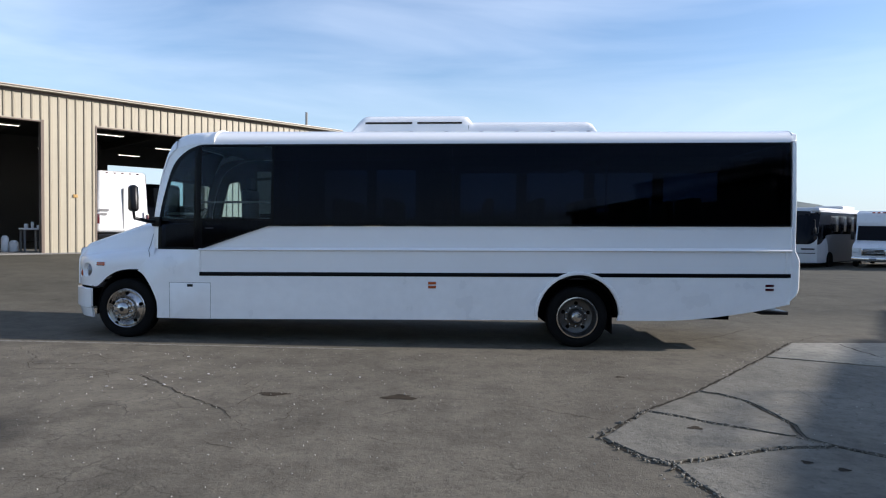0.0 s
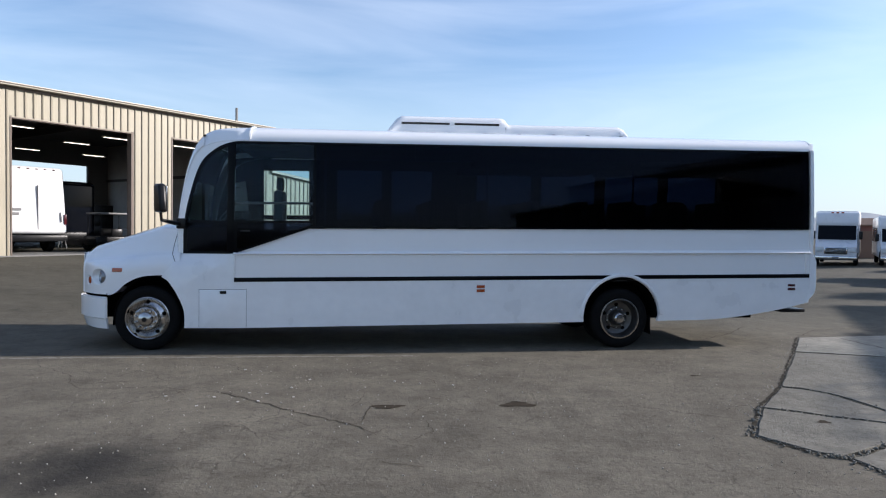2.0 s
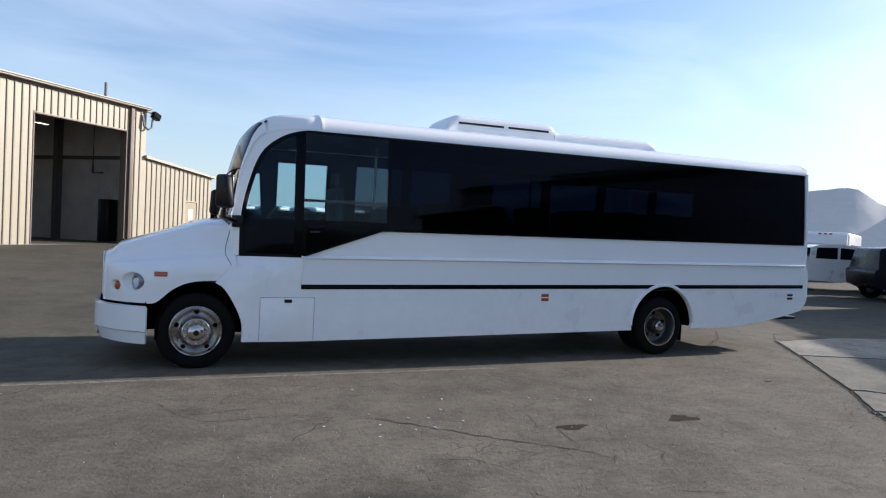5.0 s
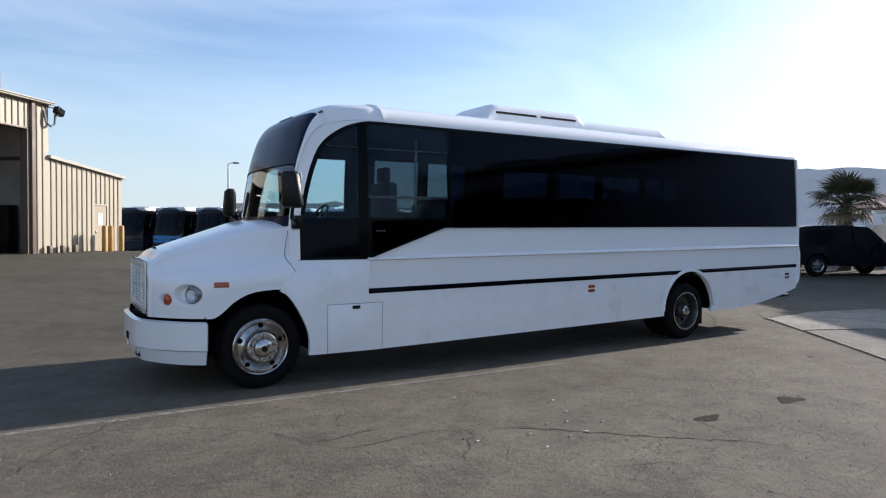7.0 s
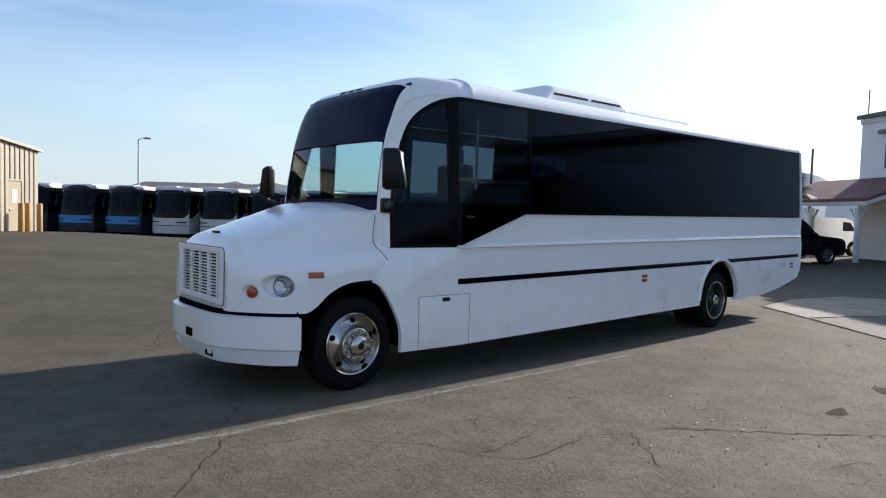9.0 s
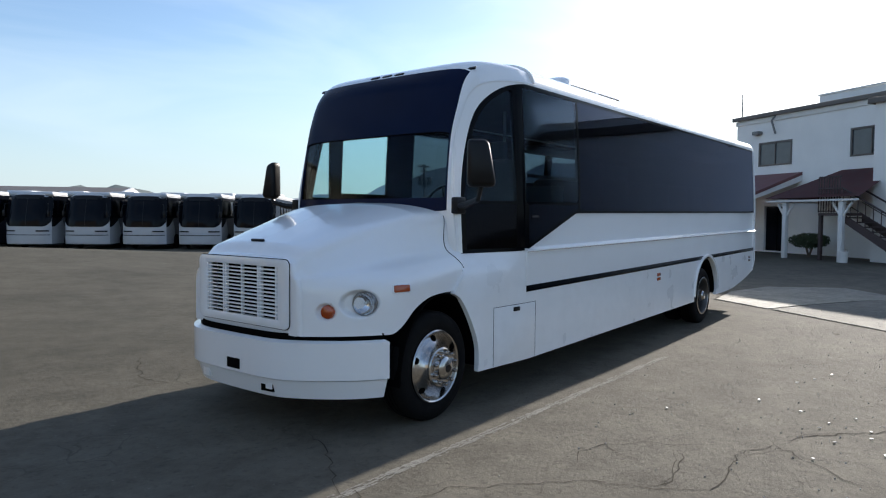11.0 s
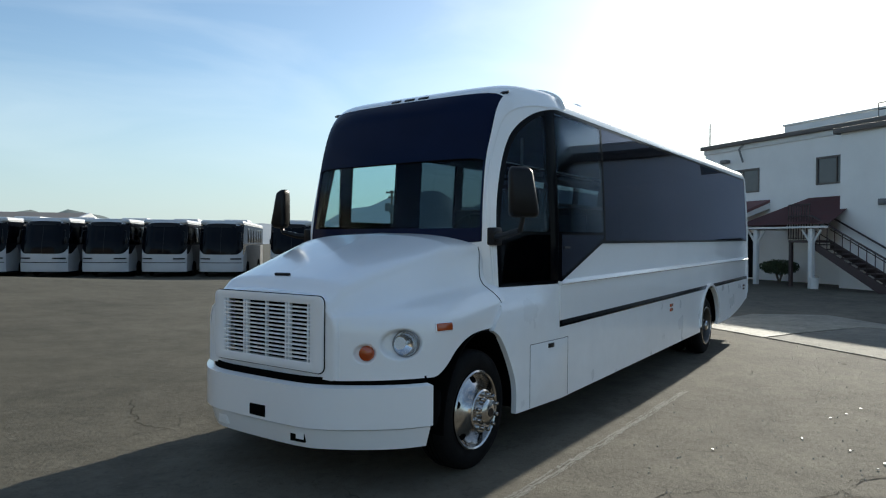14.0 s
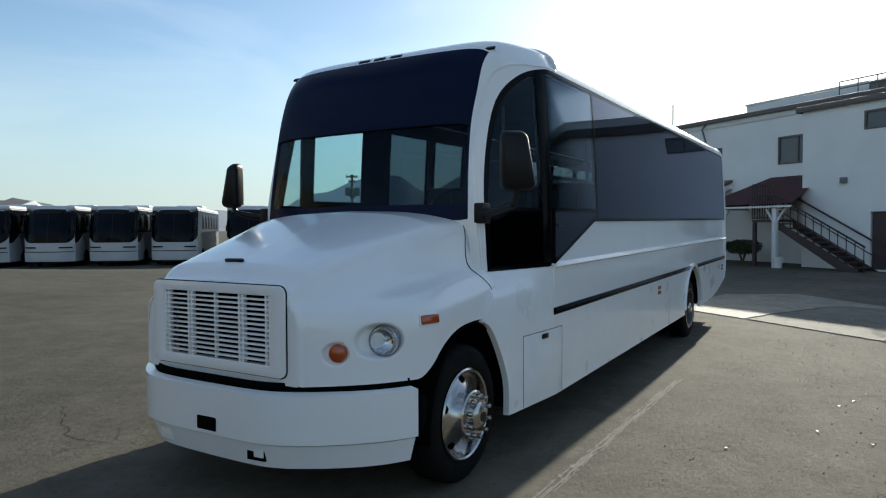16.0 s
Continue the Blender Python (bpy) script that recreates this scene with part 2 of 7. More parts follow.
M_SCREEN = glass("windscreen_glass", (0.76, 0.86, 0.86), 0.007)
M_BOWL = glass("lamp_glass", (0.95, 0.96, 0.97), 0.02)
M_LENS = mat("pale_lamp_lens", (0.62, 0.65, 0.66), 0.12, vary=0.06, fine=25, coat=0.7)
M_REFLECT = mat("lamp_reflector", (0.62, 0.63, 0.64), 0.16, 1.0, vary=0.05)
M_GRILLE = mat("dusty_vent_mesh", (0.035, 0.032, 0.028), 0.9, vary=0.3, scale=30, spec=0.1)
M_SEAT = mat("dark_seat_cloth", (0.018, 0.02, 0.026), 0.9, vary=0.2)
M_INSIDE = mat("cabin_grey_lining", (0.028, 0.031, 0.040), 0.8, vary=0.08)
M_DASH = mat("dark_dash", (0.016, 0.016, 0.019), 0.6, vary=0.15)


# ---- building helpers ----
SHIFT = {}


def thing(name, loc, label, category, group="", kind=""):
    """An Empty at the base of a thing whose parts are given in world coordinates."""
    ob = new(name)
    ob.empty_display_size = 0.3
    ob.location = loc
    SHIFT[ob.name] = Vector(loc)
    return tagged(ob, label, category, group, kind)


def finish(bm, name, material, smooth=35):
    bmesh.ops.recalc_face_normals(bm, faces=bm.faces)
    me = bpy.data.meshes.new(name)
    bm.to_mesh(me)
    bm.free()
    if smooth:
        me.polygons.foreach_set("use_smooth", [True] * len(me.polygons))
        me.set_sharp_from_angle(angle=radians(smooth))
    me.materials.append(material)
    return me


def part(name, bm, material, parent, label="", smooth=35):
    """One mesh under a thing or a part."""
    top = parent
    while top.parent:
        top = top.parent
    if top.name in SHIFT:
        bm.transform(Matrix.Translation(-SHIFT[top.name]))
    ob = new(name, finish(bm, name, material, smooth))
    ob.parent = parent
    if label:
        ob["label"] = label
    return ob


def single(name, bm, material, label, category="", group="", kind="", smooth=35):
    return tagged(new(name, finish(bm, name, material, smooth)), label, category, group, kind)


def bevel(bm, verts, offset, seg=2):
    vs = set(verts)
    ed = [e for e in bm.edges if e.verts[0] in vs and e.verts[1] in vs and len(e.link_faces) == 2 and e.calc_face_angle(0) > 0.4]
    bmesh.ops.bevel(bm, geom=ed, offset=offset, segments=seg, profile=0.5, affect="EDGES", clamp_overlap=True)


def box(bm, x0, x1, y0, y1, z0, z1, bev=0.0, seg=2, m=None):
    r = bmesh.ops.create_cube(bm, size=1.0)["verts"]
    bmesh.ops.transform(bm, verts=r, matrix=Matrix.Translation(((x0 + x1) / 2, (y0 + y1) / 2, (z0 + z1) / 2)) @ Matrix.Diagonal((x1 - x0, y1 - y0, z1 - z0, 1)))
    if m is not None:
        bmesh.ops.transform(bm, verts=r, matrix=m)
    if bev:
        bevel(bm, r, bev, seg)
    return bm


def boxed(*a, **k):
    return box(bmesh.new(), *a, **k)


def prism(bm, outer, a, b, holes=(), axis="y", bev=0.0):
    """A flat plate with holes, from a to b along an axis; outlines are given in the other two axes."""
    def at(p, h):
        return {"x": (h, p[0], p[1]), "y": (p[0], h, p[1]), "z": (p[0], p[1], h)}[axis]
    edges = []
    for loop in (outer, *holes):
        vs = [bm.verts.new(at(p, a)) for p in loop]
        edges += [bm.edges.new((vs[i], vs[(i + 1) % len(vs)])) for i in range(len(vs))]
    r = bmesh.ops.triangle_fill(bm, edges=edges, use_beauty=True, use_dissolve=False)
    faces = [g for g in r["geom"] if isinstance(g, bmesh.types.BMFace)]
    ex = bmesh.ops.extrude_face_region(bm, geom=faces)
    moved = [g for g in ex["geom"] if isinstance(g, bmesh.types.BMVert)]
    way = Vector(at((0, 0), b - a))
    bmesh.ops.translate(bm, verts=moved, vec=way)
    if bev:
        vs = set(moved)
        ed = [e for e in bm.edges if e.verts[0] in vs and e.verts[1] in vs and len(e.link_faces) == 2 and e.calc_face_angle(0) > 0.5]
        bmesh.ops.bevel(bm, geom=ed, offset=bev, segments=2, profile=0.5, affect="EDGES", clamp_overlap=True)
    return bm


def lathe(bm, profile, m, n=40):
    """Turns (radius, height) pairs round the local z axis."""
    rings = []
    for r, h in profile:
        rings.append([bm.verts.new(m @ Vector((r * math.cos(2 * math.pi * i / n), r * math.sin(2 * math.pi * i / n), h))) for i in range(n)])
    for p, q in zip(rings, rings[1:]):
        for i in range(n):
            bm.faces.new((p[i], p[(i + 1) % n], q[(i + 1) % n], q[i]))
    for ring, (r, _) in ((rings[0], profile[0]), (rings[-1], profile[-1])):
        if r < 0.02:
            bm.faces.new(ring)
    return bm


def tube(bm, pts, r, n=8):
    """A round bar along points; r is one radius or one for each point."""
    pts = [Vector(p) for p in pts]
    rings = []
    for i, p in enumerate(pts):
        d = (pts[min(i + 1, len(pts) - 1)] - pts[max(i - 1, 0)]).normalized()
        q = d.to_track_quat("Z", "Y")
        rr = r[i] if isinstance(r, (list, tuple)) else r
        rings.append([bm.verts.new(p + q @ Vector((rr * math.cos(2 * math.pi * k / n), rr * math.sin(2 * math.pi * k / n), 0))) for k in range(n)])
    for a, b in zip(rings, rings[1:]):
        for k in range(n):
            bm.faces.new((a[k], a[(k + 1) % n], b[(k + 1) % n], b[k]))
    bm.faces.new(rings[0])
    bm.faces.new(rings[-1])
    return bm


def sheet(bm, f, nu, nv, thick=0.0):
    """A curved sheet f(u, v), u and v from 0 to 1."""
    g = [[bm.verts.new(f(i / nu, j / nv)) for j in range(nv + 1)] for i in range(nu + 1)]
    fs = [bm.faces.new((g[i][j], g[i + 1][j], g[i + 1][j + 1], g[i][j + 1])) for i in range(nu) for j in range(nv)]
    if thick:
        bmesh.ops.recalc_face_normals(bm, faces=fs)
        bmesh.ops.solidify(bm, geom=fs, thickness=thick)
    return bm


def lerp_table(table, x):
    """Smooth course through a few (x, value) knots."""
    if x <= table[0][0]:
        return table[0][1]
    for i in range(len(table) - 1):
        (x0, v0), (x1, v1) = table[i], table[i + 1]
        if x <= x1:
            def slope(k):
                a, b = table[max(k - 1, 0)], table[min(k + 1, len(table) - 1)]
                return (b[1] - a[1]) / max(b[0] - a[0], 1e-6)
            h = x1 - x0
            t = (x - x0) / h
            return (v0 * (2 * t**3 - 3 * t**2 + 1) + slope(i) * h * (t**3 - 2 * t**2 + t) + v1 * (3 * t**2 - 2 * t**3) + slope(i + 1) * h * (t**3 - t**2))
    return table[-1][1]


def arc(cx, cz, r, a0, a1, n=14):
    return [(cx + r * math.cos(radians(a0 + (a1 - a0) * i / n)), cz + r * math.sin(radians(a0 + (a1 - a0) * i / n))) for i in range(n + 1)]


def smooth_line(pts, n=8):
    """Rounds a line of points into a smooth course."""
    tx = [(i, p[0]) for i, p in enumerate(pts)]
    tz = [(i, p[1]) for i, p in enumerate(pts)]
    k = (len(pts) - 1) * n
    return [(lerp_table(tx, i / n), lerp_table(tz, i / n)) for i in range(k + 1)]


def step(a, b, x):
    t = min(1.0, max(0.0, (x - a) / (b - a)))
    return t * t * (3 - 2 * t)


# ---- ground ----
WALL_DIR = Vector((math.cos(radians(48)), math.sin(radians(48)), 0))
WALL_OUT = Vector((WALL_DIR.y, -WALL_DIR.x, 0))
WALL_AT = WALL_OUT * -27.5


def ground_z(x, y):
    """The yard is flat round the bus and rises a little towards the buildings."""
    r = math.hypot(x + 1.0, y - 8.0)
    q = -(x * WALL_OUT.x + y * WALL_OUT.y)
    s = x * WALL_DIR.x + y * WALL_DIR.y
    return 0.18 * step(13, 28, r) + 0.44 * step(12, 26.5, q) * (1 - step(24, 32, s)) * (1 - step(40, 60, r)) - 0.52 * step(26, 40, s) * step(0, 14, q)


def build_ground():
    bm = bmesh.new()
    ticks = [-1500, -700, -300, -150, -100, -80] + list(range(-64, 66, 2)) + [80, 100, 150, 300, 700, 1500]
    rows = [[bm.verts.new((x, y + 10, ground_z(x, y + 10))) for y in ticks] for x in ticks]
    for i in range(len(ticks) - 1):
        for j in range(len(ticks) - 1):
            bm.faces.new((rows[i][j], rows[i + 1][j], rows[i + 1][j + 1], rows[i][j + 1]))
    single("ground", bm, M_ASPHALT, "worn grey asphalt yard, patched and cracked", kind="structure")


build_ground()


# ---- the bus ----
YC, HW = 11.545, 1.335
BUS = thing("bus", (-0.4, YC, 0.0), "white mid-size coach bus with tinted windows and chrome front wheels", "bus")


def narrow(x, z):
    """How far the side leans in: towards the roof, and towards the front of the cab."""
    k = 0.08 + 0.15 * step(1.18, 1.42, z) + 0.08 * step(1.40, 2.6, z)
    return k * max(0.0, (-3.75 - x) / 0.8) + 0.07 * max(0.0, (z - 1.75) / 1.25) ** 1.4


def rake(bm):
    """Gives body parts the lean of the sides and the slight nose-down rake."""
    for v in bm.verts:
        v.co.y = YC + (v.co.y - YC) * (1 - narrow(v.co.x, min(v.co.z, 3.0)) / HW)
        v.co.z += 0.0128 * (v.co.x + 3.78)
    return bm


def side_y(s, out=0.0):
    """Near side s = -1, far side s = 1; out: how far proud of the panel."""
    return YC + s * (HW + out)


def plate(s, outline, out=0.0, thick=0.04, holes=(), bev=0.0):
    """A raked plate on one side of the body."""
    bm = prism(bmesh.new(), outline, side_y(s, out - thick), side_y(s, out), holes, "y", bev)
    cuts = [((x, 0, 0), (1, 0, 0)) for x in (-4.5, -4.35, -4.2, -4.05, -3.9, -3.75)] + [((0, 0, z), (0, 0, 1)) for z in (1.2, 1.26, 1.32, 1.38, 1.75, 2.0, 2.25, 2.5, 2.75)]
    for co, no in cuts:
        bmesh.ops.bisect_plane(bm, geom=bm.verts[:] + bm.edges[:] + bm.faces[:], plane_co=co, plane_no=no)
    return rake(bm)


PILLAR_EDGE = [(-4.585, 1.40), (-4.60, 1.85), (-4.55, 2.30), (-4.47, 2.62), (-4.33, 2.88), (-4.06, 2.985), (-3.60, 3.0)]
GLASS_EDGE = [(-4.535, 1.39), (-4.53, 1.83), (-4.46, 2.24), (-4.315, 2.67), (-4.09, 2.885), (-3.84, 2.975), (-3.60, 2.985)]
SIDE_S = [(i, p[0]) for i, p in enumerate(PILLAR_EDGE)]
SIDE_Z = [(i, p[1]) for i, p in enumerate(PILLAR_EDGE)]
MID_X = [(0, -4.785), (1, -4.725), (2, -4.628), (3, -4.530), (4, -4.415), (5, -4.17), (6, -3.60)]
MID_Z = [(0, 1.40), (1, 1.80), (2, 2.34), (3, 2.74), (4, 3.035), (5, 3.19), (6, 3.25)]
SCREEN_EDGE = [(0.8, 0.945), (1.3, 0.962), (2.0, 0.982), (3.2, 0.985), (4.3, 0.955)]


def crown(v, p=5.5, q=0.5):
    return max(0.0, 1 - abs(v) ** p) ** q


def cab(v, s, out=0.0):
    """The front of the cab: v across from -1 to 1, s up the screen and over to the roof."""
    up = step(3.6, 6.0, s)
    g = crown(v, 2.6 + 2.9 * up, 1.0 - 0.5 * up)
    sx, sz, mx, mz = lerp_table(SIDE_S, s), lerp_table(SIDE_Z, s), lerp_table(MID_X, s), lerp_table(MID_Z, s)
    x, z = sx + (mx - sx) * g, sz + (mz - sz) * crown(v, 16.0 - 10.5 * step(4.3, 6.0, s), 0.5)
    y = YC + v * HW
    if out:
        lean = step(3.5, 6, s)
        x -= out * (1 - lean)
        z += out * lean
        y += out * 0.6 * v
    return Vector((x, y, z))


def cab_patch(v0, v1, s0, s1, out=0.0, thick=0.02, nu=24, nv=16):
    # corners of the sheet crowd towards the sides, where it bends most
    def f(u, w):
        v = v0 + (v1 - v0) * u
        return cab(v, s0 + (s1 - s0) * w, out)
    return rake(sheet(bmesh.new(), f, nu, nv, thick))


def roof_section(x, k):
    """A point of the roof's cross section, k from -1 to 1."""
    a = math.sin(k * math.pi / 2)
    lift = 0.012 * step(4.80, 4.84, x) - 0.0045 * (x + 3.6)
    return Vector((x, YC + a * HW, 3.0 + (0.25 + lift) * crown(a)))


def front_arch(n=8):
    """The outline of the front wheel arch, from the hinge side at the back to the front."""
    return smooth_line([(-4.48, 0.335), (-4.477, 0.50), (-4.505, 0.64), (-4.60, 0.84), (-4.71, 1.00), (-4.80, 1.06)], 4)


WIN_Z0, WIN_Z1 = 1.75, 2.985
JOINTS = [-2.66, -1.24, 0.03, 1.27, 2.53, 3.80, 5.0]
TAIL = smooth_line([(2.52, 0.345), (3.5, 0.36), (4.4, 0.47), (5.03, 0.60)], 5)


def build_body():
    for s in (-1, 1):
        # skirt and lower side, with the rear wheel arch cut out
        rear_arch = arc(1.94, 0.42, 0.60, 187, -7, 20)
        low = [(-3.79, 0.335), (1.345, 0.345)] + rear_arch[1:-1] + TAIL + [(5.03, 0.99), (-3.79, 0.99)]
        part("side_panel", plate(s, low, 0.0, 0.05), M_SKIRT, BUS, "white lower side panel with dust marks")
        cab_side = front_arch() + [(-4.76, 1.12), (-4.655, 1.24), (-4.655, 1.385), (-3.79, 1.385), (-3.79, 0.335)]
        part("cab_panel", plate(s, cab_side, 0.0, 0.05), M_SKIRT, BUS, "white panel under the driver's window")
        part("belt_panel", plate(s, [(-3.775, 1.05), (5.03, 1.05), (5.03, 1.40), (-3.775, 1.40)], -0.004, 0.04), M_WHITE, BUS)
        part("upper_panel", plate(s, [(-3.76, 1.41), (5.03, 1.41), (5.03, 1.745), (-2.75, 1.745)], -0.03, 0.04), M_WHITE, BUS)
        part("stripe", plate(s, [(-3.79, 0.99), (5.03, 0.99), (5.03, 1.05), (-3.79, 1.05)], 0.006, 0.03, bev=0.004), M_SURROUND, BUS, "black rubber stripe")
        y = side_y(s)
        ledge = [(y, 1.366), (y + s * 0.042, 1.384), (y + s * 0.042, 1.390), (y - s * 0.035, 1.426), (y - s * 0.035, 1.366)]
        part("moulding", rake(prism(bmesh.new(), ledge, -3.80, 5.03, axis="x")), M_WHITE, BUS, "raised white ledge along the side")
        part("moulding", rake(boxed(4.955, 4.975, y - 0.012, y + 0.010, 1.05, 1.40, 0.006)), M_WHITE, BUS)
        part("moulding", rake(boxed(-3.80, -3.776, y - 0.012, y + 0.012, 1.05, 1.40, 0.006)), M_WHITE, BUS)
        # windows: one black band, with panes set in its openings
        edge = smooth_line(GLASS_EDGE, 4)
        band = [(-3.79, 1.39), (-2.745, WIN_Z0), (5.0, WIN_Z0), (5.0, WIN_Z1)] + edge[::-1]
        holes, panes = [], []
        cab_pane = [(-4.49, 1.86)] + [(x + 0.045, z - 0.03) for x, z in edge[6:] if x < -3.93] + [(-3.90, 2.90), (-3.90, 1.86)]
        if s > 0:
            cab_pane = [(-4.37, 1.92), (-4.31, 2.22), (-4.22, 2.54), (-4.05, 2.58), (-3.99, 1.92)]
        panes.append(("window", cab_pane, M_CLEAR))
        if s < 0:
            panes.append(("window", [(-4.48, 1.42), (-3.90, 1.42), (-3.90, 1.83), (-4.48, 1.83)], M_TINT))
            panes.append(("window", [(-3.79, 1.86), (-2.70, 1.86), (-2.70, 2.95), (-3.79, 2.95)], M_CLEAR))
            panes.append(("window", [(-3.75, 1.46), (-3.68, 1.46), (-2.70, 1.80), (-2.70, 1.83), (-3.75, 1.83)], M_TINT))
        else:
            panes.append(("window", [(-3.75, 1.98), (-2.95, 1.98), (-2.95, 2.78), (-3.75, 2.78)], M_CLEAR))
            panes.append(("window", [(-3.75, 1.55), (-2.95, 1.80), (-2.95, 1.90), (-3.75, 1.90)], M_CLEAR))
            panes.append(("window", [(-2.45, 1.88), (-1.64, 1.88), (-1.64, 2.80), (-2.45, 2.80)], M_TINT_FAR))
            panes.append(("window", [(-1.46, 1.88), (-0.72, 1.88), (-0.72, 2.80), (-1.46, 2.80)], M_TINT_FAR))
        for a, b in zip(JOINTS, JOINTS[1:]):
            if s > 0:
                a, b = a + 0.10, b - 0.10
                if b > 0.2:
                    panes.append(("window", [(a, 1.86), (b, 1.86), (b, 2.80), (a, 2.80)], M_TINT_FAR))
            else:
                panes.append(("window", [(a + 0.0004, 1.775), (b - 0.0004, 1.775), (b - 0.0004, 2.955), (a + 0.0004, 2.955)], M_TINT))
        holes = [p[1] for p in panes if p[2] is not M_TINT or p[1][0][0] < -3.0]
        if s < 0:
            holes.append([(JOINTS[0], 1.775), (JOINTS[-1], 1.775), (JOINTS[-1], 2.955), (JOINTS[0], 2.955)])
        frame_ob = part("window_frame", plate(s, band, -0.004, 0.035, holes), M_SURROUND, BUS, "black window surround")
        for name, outline, m in panes:
            part(name, plate(s, outline, -0.006, 0.006), m, frame_ob, "clear pane" if m is M_CLEAR else "dark tinted pane")
        # white pillar between screen and side window, running into the roof edge
        outer = smooth_line(PILLAR_EDGE, 4)
        pil = outer + edge[::-1]
        part("pillar", plate(s, pil, 0.0, 0.05), M_WHITE, BUS)
        part("pillar_lining", plate(s, pil, -0.056, 0.008), M_DASH, BUS)
        bead = [(x + 0.010, side_y(s, -0.012), z) for x, z in smooth_line(PILLAR_EDGE, 8) if z > 1.42]
        part("pillar_edge", rake(tube(bmesh.new(), bead, 0.0165, 12)), M_WHITE, BUS)
        swollen = [(5.078 + 0.85 * (0.075 * step(0.62, 0.74, z) * (1 - step(1.22, 1.42, z)) - 0.09 * (1 - step(0.58, 0.84, z))), z) for z in [0.62 + 0.05 * i for i in range(17)]]
        part("rear_corner", plate(s, [(4.97, 0.60)] + swollen + [(5.082, 1.6), (5.085, 3.0), (5.03, 3.0), (5.03, 0.70)], 0.006, 0.04), M_WHITE, BUS)
        part("roof_rail", rake(boxed(-3.60, 5.03, min(y, y - s * 0.04), max(y, y - s * 0.04), WIN_Z1, 3.0)), M_WHITE, BUS)
        # rear wheel arch lip
        lip = arc(1.94, 0.42, 0.655, 180, 2, 24) + arc(1.94, 0.42, 0.603, 2, 180, 24)
        part("arch_lip", plate(s, lip, 0.03, 0.04, bev=0.012), M_WHITE, BUS)
    # roof
    bm = bmesh.new()
    part("roof", rake(sheet(bm, lambda u, v: roof_section(-3.60 + 8.63 * u, 2 * v - 1), 30, 40, 0.03)), M_WHITE, BUS)
    bm = bmesh.new()
    part("roof_rib", rake(sheet(bm, lambda u, v: roof_section(-3.605 + 0.022 * u, 2 * v - 1) + Vector((0, 0.012 * math.sin((v - 0.5) * math.pi), 0.016)), 2, 40, 0.02)), M_WHITE, BUS)
    # rear cap, rounded at its corners and swelling at the bumper
    def tail(u, w):
        v = 2 * u - 1
        z = 0.60 + 2.40 * w if w < 0.93 else 2.832 + (w - 0.93) / 0.07 * 0.43
        swell = 0.075 * step(0.62, 0.74, z) * (1 - step(1.22, 1.42, z)) - 0.09 * (1 - step(0.58, 0.84, z))
        over = 0.07 * step(3.0, 3.25, z) ** 2
        g = crown(v)
        zz = min(z, 3.0 + 0.224 * g)
        return Vector((5.075 + 0.08 * g - over + swell * (0.85 + 0.15 * g), YC + v * (HW + 0.012) * (1 - 0.01 * over), zz))
    part("rear_cap", rake(sheet(bmesh.new(), tail, 40, 40, 0.03)), M_WHITE, BUS)
    # front of the cab
    def edged(s0, s1, side, out, a=0.0, b=None, thick=0.02, nu=6, nv=40):
        """A strip along the screen's side edge: from a inside that edge to b inside it, or to the corner."""
        def f(u, w):
            t = s0 + (s1 - s0) * w
            e = lerp_table(SCREEN_EDGE, t)
            v0, v1 = e - a, (1.0 if b is None else e - b)
            return cab(side * (v0 + (v1 - v0) * u), t, out)
        return rake(sheet(bmesh.new(), f, nu, nv, thick))

    def across(s0, s1, out, thick=0.02, nu=40, nv=16, sag=0.0, a=0.0):
        """A sheet from side edge to side edge."""
        def f(u, w):
            v = 2 * u - 1
            t = s0 + (s1 + sag * (1 - v * v) - s0) * w
            return cab(v * (lerp_table(SCREEN_EDGE, t) - a), t, out)
        return rake(sheet(bmesh.new(), f, nu, nv, thick))
    for side in (-1, 1):
        part("front_frame", edged(0.0, 4.35, side, 0.0), M_WHITE, BUS, "thin white corner post")
        part("windscreen_surround", edged(1.16, 2.34, side, 0.004, 0.03, 0.0, nu=3, nv=12), M_VISOR, BUS)
    part("front_cap", cab_patch(-1, 1, 4.22, 6.0, 0.0, nu=40, nv=16), M_WHITE, BUS)
    part("cap_lining", cab_patch(-0.97, 0.97, 4.22, 6.0, -0.035, 0.006, 30, 10), M_DASH, BUS)
    part("cowl", across(0.0, 1.0, 0.0, nu=30, nv=6), M_WHITE, BUS)
    part("windscreen_surround", across(0.92, 1.17, 0.004, nu=30, nv=3), M_VISOR, BUS)
    part("windscreen", across(1.16, 2.34, 0.0, 0.008, 30, 16, a=0.028), M_SCREEN, BUS, "clear greenish windscreen")
    part("visor_panel", across(2.32, 4.27, 0.006, nv=20, sag=0.02), M_VISOR, BUS, "glossy black panel over the windscreen")
    part("visor_seam", across(2.315, 2.335, 0.010, 0.004, 40, 1), M_SHADE, BUS)
    for v in (-0.93, -0.16, 0.0, 0.16, 0.93):
        c = cab(v, 4.46 if abs(v) < 0.5 else 4.42, 0.004)
        c.y = YC + (c.y - YC) * (1 - narrow(c.x, c.z) / HW)
        c.z += 0.0128 * (c.x + 3.78)
        part("marker_lamp", boxed(-0.018, 0.018, -0.055, 0.055, -0.012, 0.006, 0.004, m=Matrix.Translation(c) @ pose(0, 0, 0, 0, -38, 0)), M_PLASTIC, BUS, "small dark roof marker lamp")
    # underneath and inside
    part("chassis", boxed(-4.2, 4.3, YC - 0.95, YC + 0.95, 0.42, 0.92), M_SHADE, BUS)
